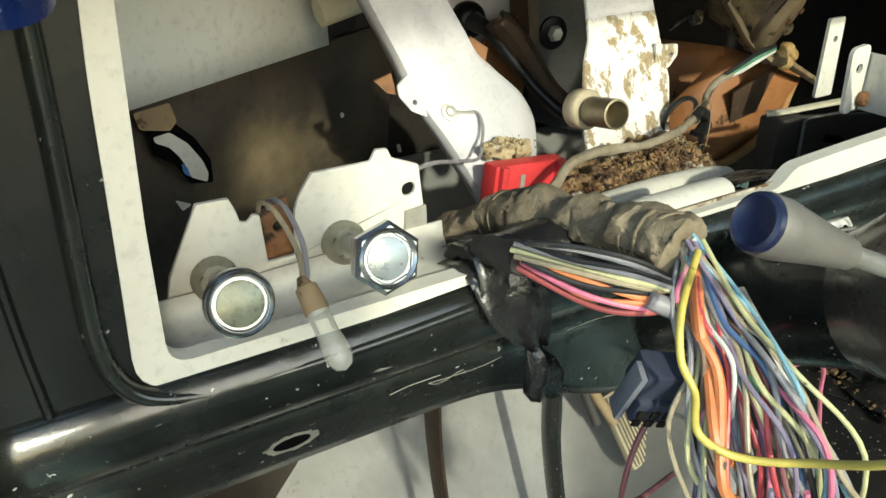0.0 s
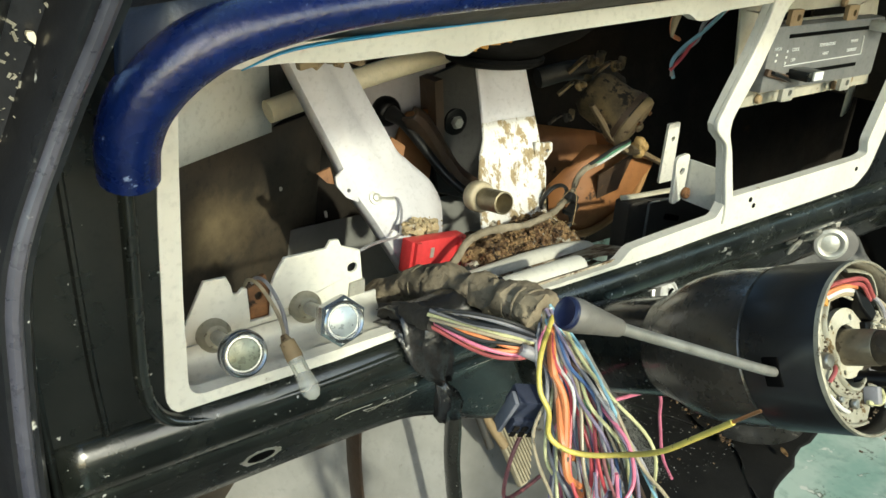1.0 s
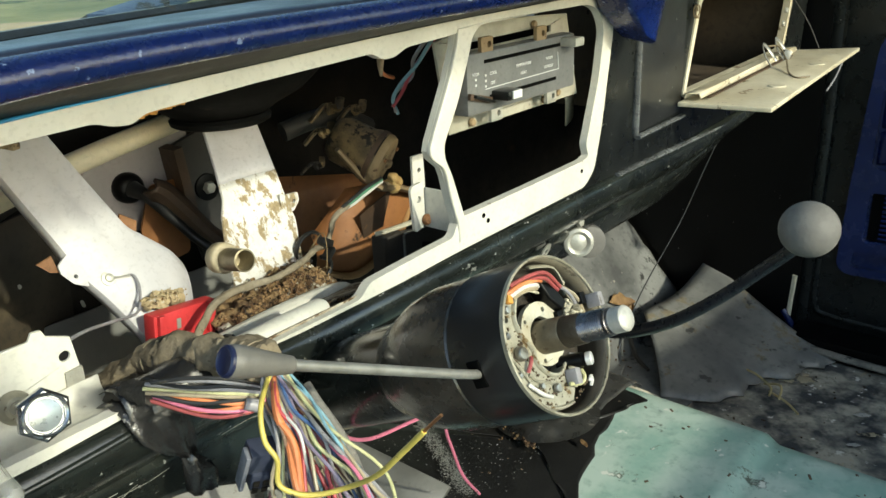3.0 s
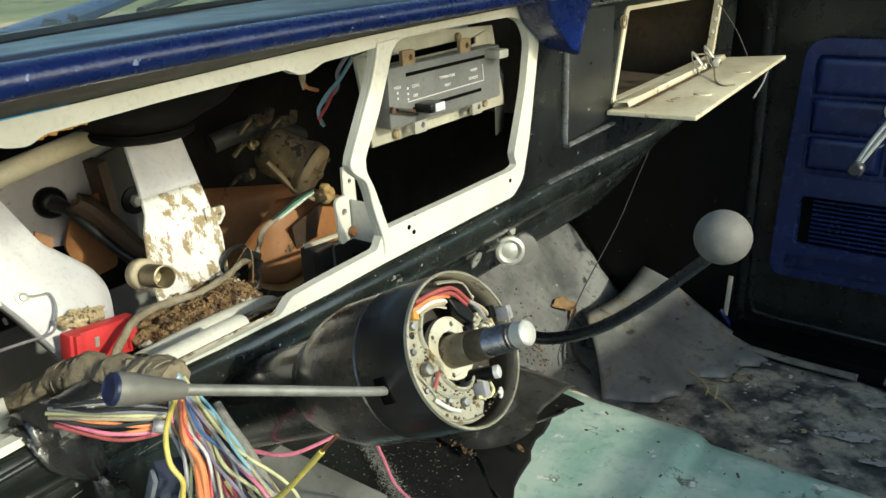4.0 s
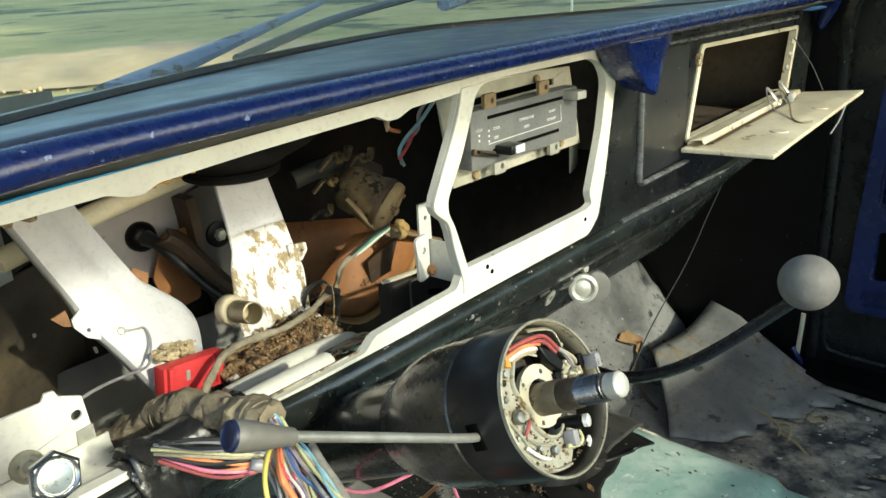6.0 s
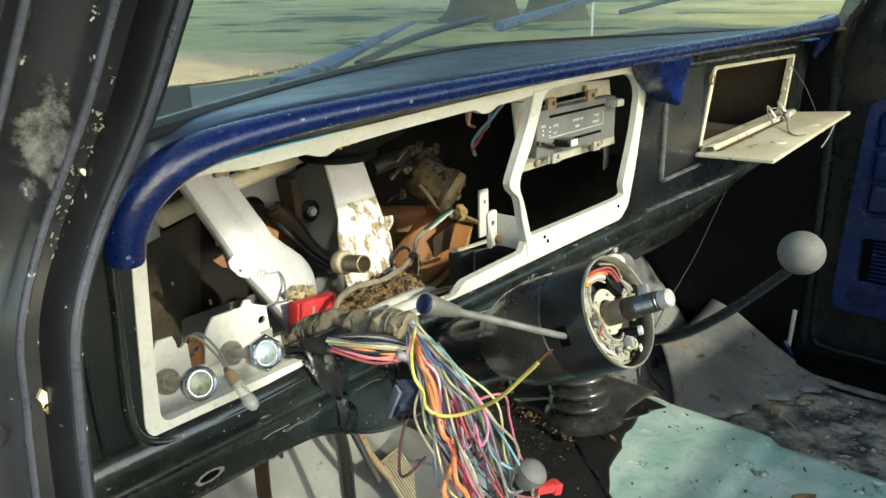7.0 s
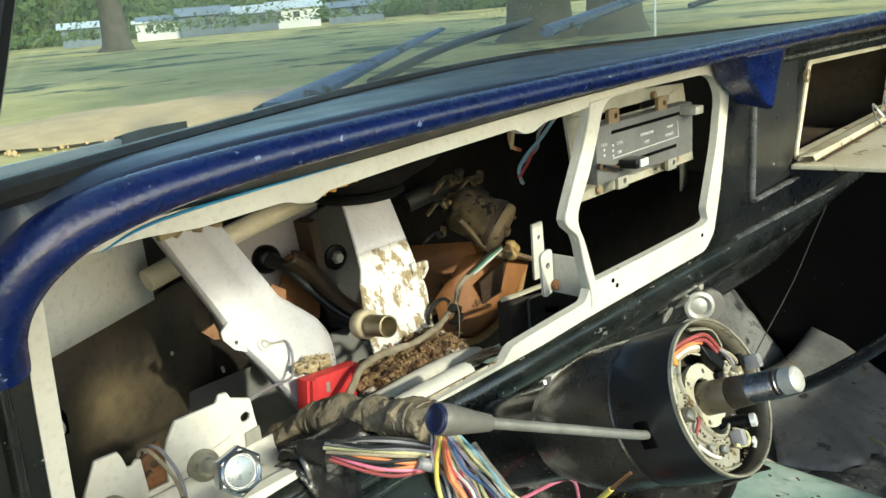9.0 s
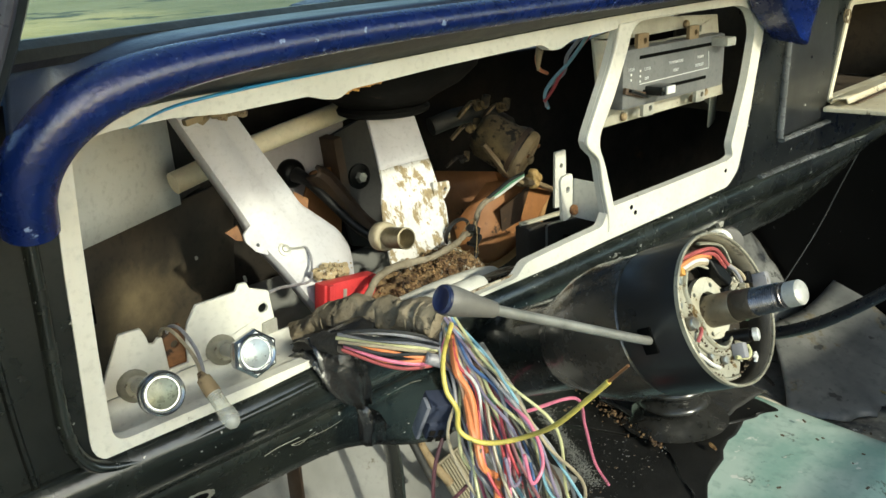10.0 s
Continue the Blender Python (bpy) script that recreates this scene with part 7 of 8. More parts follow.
sweep(g, [(0.262, 0.26, 1.06), (0.264, 0.255, 0.95), (0.262, 0.25, 0.85), (0.258, 0.22, 0.76), (0.255, 0.18, 0.70)], 0.015, 8, 6, flat=0.25, up=(1, 0, 0))
part("arm", g, RUST_STRAP, pedal)
g = Geo()
slab(g, (0.255, 0.17, 0.70), (0.07, 0.014, 0.05), turned(-25, 0, 0), 0.004)
part("pad", g, RUBBER, pedal)
pedal = thing("brake_pedal", (0.385, 0.25, 0.7), "black curved brake pedal arm", "pedal", "pedals")
g = Geo()
sweep(g, [(0.376, 0.27, 1.06), (0.382, 0.26, 0.95), (0.392, 0.25, 0.87), (0.388, 0.24, 0.80), (0.380, 0.21, 0.73), (0.378, 0.18, 0.70)], 0.015, 8, 6, flat=0.35, up=(1, 0, 0))
part("arm", g, BLACK_WORN, pedal)
g = Geo()
slab(g, (0.378, 0.17, 0.69), (0.09, 0.014, 0.055), turned(-25, 0, 0), 0.004)
part("pad", g, RUBBER, pedal)
pedal = thing("accelerator_pedal", (0.50, 0.22, 0.7), "ribbed cream accelerator pedal on a thin rod", "pedal", "pedals")
tp = turned(-38, 0, 10)
c = Vector((0.503, 0.25, 0.768))
g = Geo()
slab(g, c, (0.050, 0.010, 0.085), tp, 0.004)
pad = part("pad", g, surface("cream_rubber", (0.3, 0.26, 0.18), (0.22, 0.19, 0.13), 0.6, grain=200, blotch=30, bump=0.2), pedal)
for k in range(9):
    g = Geo()
    slab(g, c + tp @ Vector((-0.020 + 0.005 * k, -0.0062, 0)), (0.0026, 0.004, 0.078), tp, 0.001)
    part("rib", g, pad.data.materials[0], pad)
g = Geo()
sweep(g, [(0.455, 0.33, 1.0), (0.456, 0.31, 0.92), (0.462, 0.28, 0.83), (0.48, 0.25, 0.78)], 0.006, 10, 6)
part("rod", g, RUST_PALE, pedal)
g = Geo()
sweep(g, [(0.42, 0.33, 1.02), (0.425, 0.30, 0.93), (0.44, 0.27, 0.85), (0.455, 0.25, 0.79)], 0.005, 10, 6)
whole("pedal_rod", g, DARK, "thin dark linkage rod beside the pedals", "rod")
g = Geo()
sweep(g, [(0.31, 0.34, 1.02), (0.32, 0.33, 0.95), (0.345, 0.335, 0.88), (0.37, 0.36, 0.83)], 0.0035, 8, 6)
whole("pedal_cable", g, RUBBER, "dark cable running to the firewall", "cable")
g = Geo()
lathe(g, (0.405, 0.383, 0.82), (0, -1, 0.1), [(-0.02, 0.04), (0.0, 0.04), (0.001, 0.034), (-0.018, 0.033), (-0.018, 0)], 30)
whole("firewall_grommet", g, RUBBER, "round black opening in the firewall panel", "grommet")
boot = thing("shifter_boot", (0.76, 0.13, 0.79), "black rubber bellows boot on the tunnel with a torn flange", "boot")
g = Geo()
axb = (0, 0.1, 1)
prof = [(0.0, 0.085), (0.006, 0.07), (0.012, 0.062)]
for k in range(4):
    z = 0.016 + 0.022 * k
    prof += [(z, 0.050), (z + 0.004, 0.058), (z + 0.009, 0.067 - 0.001 * k), (z + 0.012, 0.067 - 0.001 * k), (z + 0.017, 0.058), (z + 0.020, 0.050)]
prof += [(0.108, 0.056), (0.125, 0.054), (0.130, 0.048), (0.131, 0.0)]
lathe(g, (0.772, 0.107, 0.806), axb, [(z * 1.05, r * (0.74 if z > 0.013 else 0.86)) for z, r in prof], 40)
part("bellows", g, surface("scuffed_black_rubber", (0.014, 0.014, 0.013), (0.04, 0.039, 0.036), 0.22, grain=120, blotch=20, bump=0.15, stain=(0.2, 0.18, 0.14), cover=0.64, stain_scale=40), boot, smooth=60)
g = Geo()
slab(g, (0.725, 0.085, 0.91), (0.02, 0.012, 0.012), turned(0, 0, 40), 0.002)
part("clip", g, GRIME, boot)


def draped(poly, rings, lift, seed, rough=0.006):
    """A sheet laid over the floor: rings of the outline shrunk towards its middle."""
    rnd = random.Random(seed)
    cx, cy = (sum(p[k] for p in poly) / len(poly) for k in (0, 1))
    edge = []
    for i, a in enumerate(poly):
        b = poly[(i + 1) % len(poly)]
        m = max(2, int(math.dist(a, b) / 0.02))
        edge += [(a[0] + (b[0] - a[0]) * k / m + rnd.uniform(-rough, rough), a[1] + (b[1] - a[1]) * k / m + rnd.uniform(-rough, rough)) for k in range(m)]
    rows = []
    for r in np.linspace(1, 0.0, rings):
        row = []
        for x, y in edge + edge[:1]:
            px, py = cx + (x - cx) * max(r, 0.002), cy + (y - cy) * max(r, 0.002)
            row.append((px, py, floor_height(px, py) + lift + 0.003 * noise.noise((px * 14, py * 14, seed))))
        rows.append(row)
    return sheet(Geo(), rows)


PALE_WORN = surface("pale_worn_backing", (0.52, 0.5, 0.46), (0.38, 0.365, 0.33), 0.7, grain=60, blotch=30, bump=0.3, stain=(0.13, 0.13, 0.125), cover=0.54, stain_scale=70)
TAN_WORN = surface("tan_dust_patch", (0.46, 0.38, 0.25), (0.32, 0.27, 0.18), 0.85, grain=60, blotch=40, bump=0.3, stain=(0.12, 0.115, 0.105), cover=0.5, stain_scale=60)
cover = whole("floor_covering", draped([(0.925, 0.44), (0.92, 0.124), (0.953, 0.043), (0.978, -0.107), (0.98, -0.236), (0.98, -0.9), (1.475, -0.9), (1.475, -0.05), (1.535, 0.1), (1.535, 0.44)], 30, 0.011, 3, 0.003), DIRTY_MAT, "dirty stained dark floor covering with pale worn patches", "floor covering", solid=0.004)
rnd = random.Random(90)
for x, y, w, d, turn, paint in ((1.275, -0.288, 0.048, 0.013, -66, 0), (1.222, -0.334, 0.024, 0.010, -60, 0), (1.40, -0.31, 0.022, 0.008, -60, 0), (1.355, -0.055, 0.040, 0.018, -70, 1), (1.275, 0.02, 0.022, 0.012, -40, 1), (1.42, 0.0, 0.05, 0.016, -60, 1), (1.16, -0.28, 0.012, 0.005, -60, 0), (1.20, -0.20, 0.010, 0.005, -60, 0), (1.30, -0.19, 0.013, 0.005, -60, 0), (1.245, -0.212, 0.020, 0.005, -62, 1), (1.17, -0.40, 0.03, 0.010, -50, 0), (1.34, -0.42, 0.03, 0.010, -60, 1)):
    poly = []
    for a in np.linspace(0, 2 * math.pi, 43)[:-1]:
        r = 1.0 + 0.45 * noise.noise((1.7 * math.cos(a) + 9 * x, 1.7 * math.sin(a), 7 * y)) + 0.3 * noise.noise((5 * math.cos(a), 5 * math.sin(a) + 9 * x, 5 * y))
        u, v = w * r * math.cos(a), d * r * math.sin(a)
        poly.append((x + u * math.cos(radians(turn)) - v * math.sin(radians(turn)), y + u * math.sin(radians(turn)) + v * math.cos(radians(turn))))
    part("worn_patch", draped(poly, 4, 0.0163, 3, 0.0008), TAN_WORN if paint else PALE_WORN, cover, "tan dusty patch" if paint else "pale worn patch", solid=0.0004)
whole("tunnel_mat", draped([(0.60, 0.36), (0.90, 0.34), (0.925, 0.12), (0.897, 0.018), (0.86, 0.035), (0.824, 0.037), (0.76, 0.022), (0.682, 0.003), (0.628, -0.024), (0.56, -0.10), (0.50, 0.0), (0.50, 0.3)], 16, 0.006, 8, 0.004), RUBBER, "torn black rubber mat round the shifter boot", "floor mat", solid=0.003)
whole("driver_mat", draped([(-0.03, -0.9), (0.50, -0.9), (0.53, 0.0), (0.40, 0.13), (0.0, 0.13)], 20, 0.006, 12), RUBBER, "black rubber mat in the driver's footwell", "floor mat", solid=0.003)
whole("toe_mat", draped([(0.94, 0.12), (1.10, 0.05), (1.26, 0.06), (1.45, 0.16), (1.525, 0.25), (1.525, 0.44), (0.92, 0.44)], 22, 0.022, 19, 0.005), surface("dusty_charcoal_mat", (0.075, 0.077, 0.077), (0.25, 0.252, 0.243), 0.45, grain=70, blotch=8, bump=0.15, contrast=0.2, stain=(0.05, 0.05, 0.048), cover=0.60, stain_scale=16, speck=(0.34, 0.32, 0.27), speck_cover=0.69, speck_scale=60), "dusty charcoal mat on the sloping toe board", "floor mat", solid=0.003)
# stiff grey sheet curling up by the kick panel
g = Geo()
rows = []
a, b, c, d = Vector((1.13, 0.075, 0.645)), Vector((1.465, -0.10, 0.636)), Vector((1.31, 0.220, 0.705)), Vector((1.555, 0.192, 0.748))
for k in np.linspace(0, 1, 12):
    row = []
    for t in np.linspace(0, 1, 30):
        p = a.lerp(b, t).lerp(c.lerp(d, t), k)
        ragged = (1 - k) ** 3 * (0.05 * noise.noise((5 * t, 0.3, 2)) + 0.02 * noise.noise((17 * t, 0.3, 2)))
        row.append(p + Vector((-0.4 * ragged, -ragged, 0.012 * math.sin(5 * t + 2 * k) * k + 0.002 * (1 - k))))
    rows.append(row)
sheet(g, rows)
whole("rubber_sheet", g, GREY_MAT, "stiff grey dusty rubber sheet curling up against the kick panel", "sheet", solid=0.003)
whole("boot_skirt", draped([(0.742, 0.219), (0.728, 0.15), (0.717, 0.096), (0.726, 0.06), (0.742, 0.043), (0.80, 0.052), (0.90, 0.045), (0.950, 0.052), (0.965, 0.12), (0.93, 0.26), (0.83, 0.296)], 14, 0.0165, 41, 0.003), SKIRT, "dusty grey rubber skirt round the bellows boot", "boot skirt", solid=0.003)
g = Geo()
rnd = random.Random(8)
for k in range(240):
    s = rnd.random()
    p = Vector((0.83, 0.296, 0)).lerp(Vector((0.742, 0.219, 0)), s * 2) if s < 0.5 else Vector((0.742, 0.219, 0)).lerp(Vector((0.71, 0.08, 0)), s * 2 - 1)
    x, y = p.x - 0.006 + rnd.gauss(0, 0.011), p.y + rnd.gauss(0, 0.011)
    d = rnd.uniform(0.001, 0.0042)
    slab(g, (x, y, floor_height(x, y) + 0.0155), (d * rnd.uniform(0.7, 1.8), d, d * rnd.uniform(0.3, 0.9)), turned(rnd.uniform(0, 90), rnd.uniform(0, 90), rnd.uniform(0, 180)))
whole("seam_dirt", g, CRUMBS, "tan dirt crumbs caught along the edge of the rubber", "dirt", kind="stuff", smooth=0)
# chalky dust swept across the tunnel mat, with loose pale flakes
rnd = random.Random(77)
run = [(0.672, 0.262), (0.660, 0.230), (0.638, 0.190), (0.620, 0.162), (0.600, 0.130), (0.578, 0.098)]
CHALK = surface("chalky_dust", (0.2, 0.2, 0.185), (0.13, 0.13, 0.12), 0.95, grain=160, blotch=60, bump=0.4, vary=0.3)
g = Geo()
for k in range(3600):
    if k < 3200:
        f = rnd.random()
        x = 0.672 - 0.094 * f
        y = 0.262 - 0.164 * f + rnd.gauss(0, 0.0075)
        x += rnd.gauss(0, 0.0055)
    else:
        x, y = rnd.uniform(0.54, 0.72), rnd.uniform(0.06, 0.28)
    d = rnd.uniform(0.0004, 0.0011)
    slab(g, (x, y, floor_height(x, y) + 0.0105), (d * rnd.uniform(0.7, 2.0), d, d * rnd.uniform(0.3, 0.7)), turned(rnd.uniform(0, 40), rnd.uniform(0, 40), rnd.uniform(0, 180)))
whole("dust_smear", g, CHALK, "chalky grey dust and crumbs smeared across the black tunnel mat", "dust", kind="stuff", smooth=0)
random.seed(31)
for k in range(18):
    x, y = random.uniform(0.62, 1.45), random.uniform(-0.45, 0.2)
    g = Geo()
    a, s = random.uniform(0, 6.28), random.uniform(0.007, 0.017)
    z = floor_height(x, y) + 0.013
    u, v = Vector((math.cos(a), math.sin(a), 0)) * s, Vector((-math.sin(a), math.cos(a), 0)) * s * 0.4
    o = Vector((x, y, z))
    rows = [[o + u * t + v * w * math.sin(math.pi * (t + 1) / 2 * 0.94 + 0.1) + Vector((0, 0, 0.25 * s * (w * w + 0.5 * t * t))) for w in (-1, 0, 1)] for t in np.linspace(-1, 1, 6)]
    sheet(g, rows)
    whole("dry_leaf", g, LEAF_DRY, "small curled brown dry leaf on the cab floor", "leaf", "dry leaves", solid=0.0006)
g = Geo()
for k in range(300):
    x, y = random.uniform(0.55, 1.5), random.uniform(-0.6, 0.25)
    s = random.uniform(0.001, 0.0032)
    slab(g, (x, y, floor_height(x, y) + 0.012), (s * random.uniform(0.6, 2.2), s, s * random.uniform(0.2, 0.6)), turned(random.uniform(-30, 30), random.uniform(-30, 30), random.uniform(0, 180)))
whole("floor_crumbs", g, GRIME, "scattered crumbs of dirt on the floor", "dirt", kind="stuff", smooth=0)
for pts in ([(1.315, 0.02, 0.650), (1.30, -0.01, 0.655), (1.275, -0.045, 0.652), (1.255, -0.05, 0.646)], [(1.29, -0.03, 0.646), (1.262, -0.065, 0.668), (1.245, -0.07, 0.650)], [(1.27, -0.045, 0.646), (1.25, -0.08, 0.647), (1.225, -0.108, 0.646)]):
    g = Geo()
    sweep(g, pts, 0.0022, 6, 6)
    whole("twig", g, STRAW, "bent pale straw twig on the floor", "twig", "twigs")
g = Geo()
sweep(g, [(1.22, 0.06, 1.12), (1.20, 0.08, 1.05), (1.17, 0.10, 0.97), (1.10, 0.13, 0.86), (1.05, 0.14, 0.78), (1.03, 0.13, 0.76)], 0.0011, 6, 6)
whole("hanging_wire", g, COATS["black"], "thin loose wire hanging from the dash to the floor", "wire")

g = Geo()
sweep(g, [(1.290, 0.240, 0.692), (1.262, 0.226, 0.684), (1.236, 0.206, 0.674), (1.214, 0.184, 0.665), (1.19, 0.150, 0.662)], [0.003, 0.004, 0.0045, 0.004, 0.0035], 8, 5)
sweep(g, [(1.262, 0.226, 0.684), (1.250, 0.228, 0.690), (1.232, 0.224, 0.692)], [0.0025, 0.002, 0.001], 6, 4)
whole("stick", g, RUBBER, "short black stick leaning on the floor covering", "stick")
for o, u, v, bend in ((Vector((1.318, 0.272, 0.714)), Vector((0.034, -0.012, -0.010)), Vector((0.004, 0.012, 0.010)), 0.012), (Vector((1.325, 0.256, 0.700)), Vector((-0.014, -0.006, -0.008)), Vector((0.010, -0.002, 0.004)), 0.007), (Vector((1.565, 0.075, 0.668)), Vector((0.02, -0.02, 0.012)), Vector((0.006, 0.012, 0.012)), 0.008), (Vector((1.545, 0.045, 0.648)), Vector((0.016, -0.022, -0.004)), Vector((-0.008, 0.004, 0.010)), 0.006)):
    g = Geo()
    rows = []
    for t in np.linspace(-1, 1, 12):
        wide = max(0.03, (1 - abs(t) ** 1.6)) * (1 + 0.16 * math.sin(9 * t))
        rows.append([o + u * t + v * w * wide + Vector((0, 0, bend * (w * w * wide + 0.5 * t * t + 0.12 * math.sin(6 * t + 3 * w)))) for w in np.linspace(-1, 1, 7)])
    sheet(g, rows)
    whole("dry_leaf", g, LEAF_DRY, "curled brown dry leaf lying below the dash", "leaf", "dry leaves", solid=0.0005)
g = Geo()
rnd = random.Random(52)
for k in range(260):
    x, y = 1.175 + rnd.gauss(0, 0.035), 0.272 + rnd.gauss(0, 0.03)
    d = rnd.uniform(0.0008, 0.004)
    slab(g, (x, y, floor_height(x, y) + 0.026), (d * rnd.uniform(0.7, 2.6), d, d * rnd.uniform(0.3, 0.9)), turned(rnd.uniform(0, 90), rnd.uniform(0, 90), rnd.uniform(0, 180)))
whole("leaf_litter", g, CRUMBS, "brown crumbs of litter at the foot of the dash", "litter", kind="stuff", smooth=0)

# ---- glove box ----
glove = thing("glove_box", (1.2, 0.15, 1.2), "open glove box compartment with a cream rim and brown liner", "glove box")
g = Geo()
ring_in = [(x + (1.21 - x) * 0.035, z + (1.277 - z) * 0.07) for x, z in GLOVE]
plate(g, fillet([(x + (1.21 - x) * -0.012, z + (1.277 - z) * -0.03) for x, z in GLOVE], 0.008), [fillet(ring_in, 0.006)], xz(0.0335), 0.012)
part("rim", g, WORN_CREAM, glove, bevel=0.001)
g = Geo()
x0, x1, z0, z1 = 1.0, 1.40, 1.19, 1.345
ring = [(x0, z0), (x1 + 0.03, z0), (x1 + 0.03, z1), (x0, z1)]
plate(g, [(x + (1.2 - x) * -0.015, z + (1.27 - z) * -0.04) for x, z in ring], [ring], xz(0.046), 0.222)
back = Geo()
plate(back, [(x + (1.2 - x) * -0.015, z + (1.27 - z) * -0.04) for x, z in ring], [], xz(0.27), 0.003)
part("back_wall", back, GRIME, glove)
part("liner", g, surface("brown_cardboard", (0.045, 0.032, 0.02), (0.075, 0.052, 0.032), 0.9, grain=90, blotch=10, bump=0.2), glove, "brown cardboard liner")
g = Geo()
sweep(g, [(1.004 + 0.008 * math.cos(a), 0.03 - 0.003 * k / 9, 1.322 + 0.008 * math.sin(a)) for k, a in enumerate(np.linspace(0, 11, 16))], 0.001, 6, 3)
part("spring", g, RUST_PALE, glove)
for x, z in ((1.39, 1.31), (1.375, 1.27), (1.385, 1.29)):
    g = Geo()
    screw(g, (x, 0.033, z), (0, -1, 0), 0.005)
    part("screw", g, ALLOY, glove)

D = [Vector((0.966, 0.030, 1.211)), Vector((0.975, -0.088, 1.212)), Vector((1.455, -0.072, 1.226)), Vector((1.415, 0.030, 1.2225))]


def on_door(s, t, lift=0.0):
    p = (D[0].lerp(D[3], s)).lerp(D[1].lerp(D[2], s), t)
    return p + Vector((0, 0, lift))


flap = thing("glove_box_door", (1.2, 0.0, 1.2), "cream painted glove box door lying open, with hinge and loose latch wires", "glove box door")
g = Geo()
rows = []
for t in np.linspace(0, 1, 14):
    rows.append([on_door(s, t, 0.004 * math.exp(-((s - 0.5) / 0.36) ** 6) * math.exp(-((t - 0.55) / 0.33) ** 6)) for s in np.linspace(0, 1, 22)])
sheet(g, rows)
part("panel", g, WORN_CREAM, flap, smooth=50, solid=-0.006, bevel=0.001)
g = Geo()
sheet(g, [[on_door(s, t, 0.003 + h) for s in np.linspace(0.02, 0.9, 8)] for t, h in ((0.05, 0.0), (0.07, 0.006), (0.2, 0.007), (0.22, 0.001))])
part("hinge_strip", g, WORN_CREAM, flap, solid=0.002)
g = Geo()
sweep(g, [on_door(0.05, 0.27, 0.004), on_door(0.45, 0.27, 0.004), on_door(0.80, 0.27, 0.004)], 0.003, 6, 4, flat=0.5)
part("hinge_gap", g, RUST_STRAP, flap)
for a, t in ((0.56, 0.22), (0.70, 0.20)):
    g = Geo()
    sweep(g, [on_door(a, t + 0.10, 0.002), on_door(a - 0.005, t, 0.022), on_door(a + 0.015, t - 0.06, 0.036), on_door(a + 0.040, t - 0.02, 0.028), on_door(a + 0.042, t + 0.10, 0.010)], 0.0030, 8, 6, flat=0.4)
    part("latch", g, LEVER, flap, "loose bent metal latch")
g = Geo()
slab(g, on_door(0.73, 0.28, 0.010), (0.022, 0.012, 0.014), turned(20, 10, 30), 0.002)
part("latch_block", g, LEVER, flap)
g = Geo()
sweep(g, [on_door(0.60, 0.18, 0.032), on_door(0.62, 0.30, 0.030), on_door(0.56, 0.48, 0.016), on_door(0.44, 0.66, 0.006), on_door(0.38, 0.82, 0.004), on_door(0.40, 0.95, 0.004)], 0.0013, 6, 6)
part("latch_wire", g, surface("dull_brown_wire", (0.2, 0.16, 0.1), (0.14, 0.11, 0.07), 0.6, grain=200, blotch=50, bump=0.1), flap, "bent brown latch wire")
g = Geo()
sweep(g, [(1.395, 0.030, 1.315), (1.415, 0.005, 1.272), on_door(0.985, 0.45, 0.002)], 0.0010, 6, 5)
part("stay_wire", g, COATS["black"], flap, "thin dark stay wire")
g = Geo()
sweep(g, [on_door(0.78, 0.98, -0.004), on_door(0.74, 0.95, -0.026), on_door(0.67, 0.92, -0.042)], 0.0014, 6, 5)
part("wire_tail", g, COATS["grey"], flap)
for s, t in ((0.25, 0.75), (0.62, 0.8)):
    g = Geo()
    lathe(g, on_door(s, t, 0.003), (0, 0, 1), [(0, 0.012), (0.0015, 0.011), (0.002, 0.0)], 18)
    part("dimple", g, CREAM, flap)

# ---- passenger door ----
door = thing("door_1", (1.56, -0.4, 0.6), "black steel passenger door with a dark blue quilted trim panel", "door", kind="structure")


def yz(x0, sign=1.0):
    return lambda u, v, w: (x0 + sign * w, u, v)


g = Geo()
WIN = [(-0.100, 1.345), (-0.145, 1.322), (-0.98, 1.322), (-0.98, 1.78), (-0.30, 1.78), (-0.155, 1.52), (-0.098, 1.39)]
plate(g, fillet([(-0.012, 0.615), (-0.012, 1.40), (-0.10, 1.56), (-0.28, 1.85), (-1.05, 1.85), (-1.05, 0.615)], [0.05, 0.05, 0.05, 0.05, 0.02, 0.02]), [fillet(WIN, [0.03, 0.04, 0.02, 0.02, 0.05, 0.1, 0.03])], yz(1.566), 0.04)
shell = part("shell", g, BLACK, door, bevel=0.008)
g = Geo()
rim = [Vector((1.566, y, z)) for y, z in fillet(WIN, [0.03, 0.04, 0.02, 0.02, 0.05, 0.1, 0.03])]
sweep(g, [p for p in rim] + [rim[0]], 0.014, 12, 2)
# black frame paint lightened to grey to stand in for its highlight
part("window_frame", g, surface("highlight_grey_frame_paint", (0.03, 0.031, 0.033), (0.075, 0.076, 0.078), 0.22, grain=200, blotch=9, bump=0.08, contrast=0.2, spec=0.9, coat=0.4), door, "worn shiny black window frame, lightened for its highlight")
g = Geo()
plate(g, WIN, [], yz(1.59), 0.004)
pane = part("pane", g, SIDE_GLASS, door)
pane.visible_shadow = False
g = Geo()
sweep(g, [(1.562, -0.23, 1.345), (1.556, -0.29, 1.346), (1.552, -0.36, 1.340)], 0.008, 10, 4)
part("vent_latch", g, BLUE_PAINT, door, "blue vent window latch")
g = Geo()
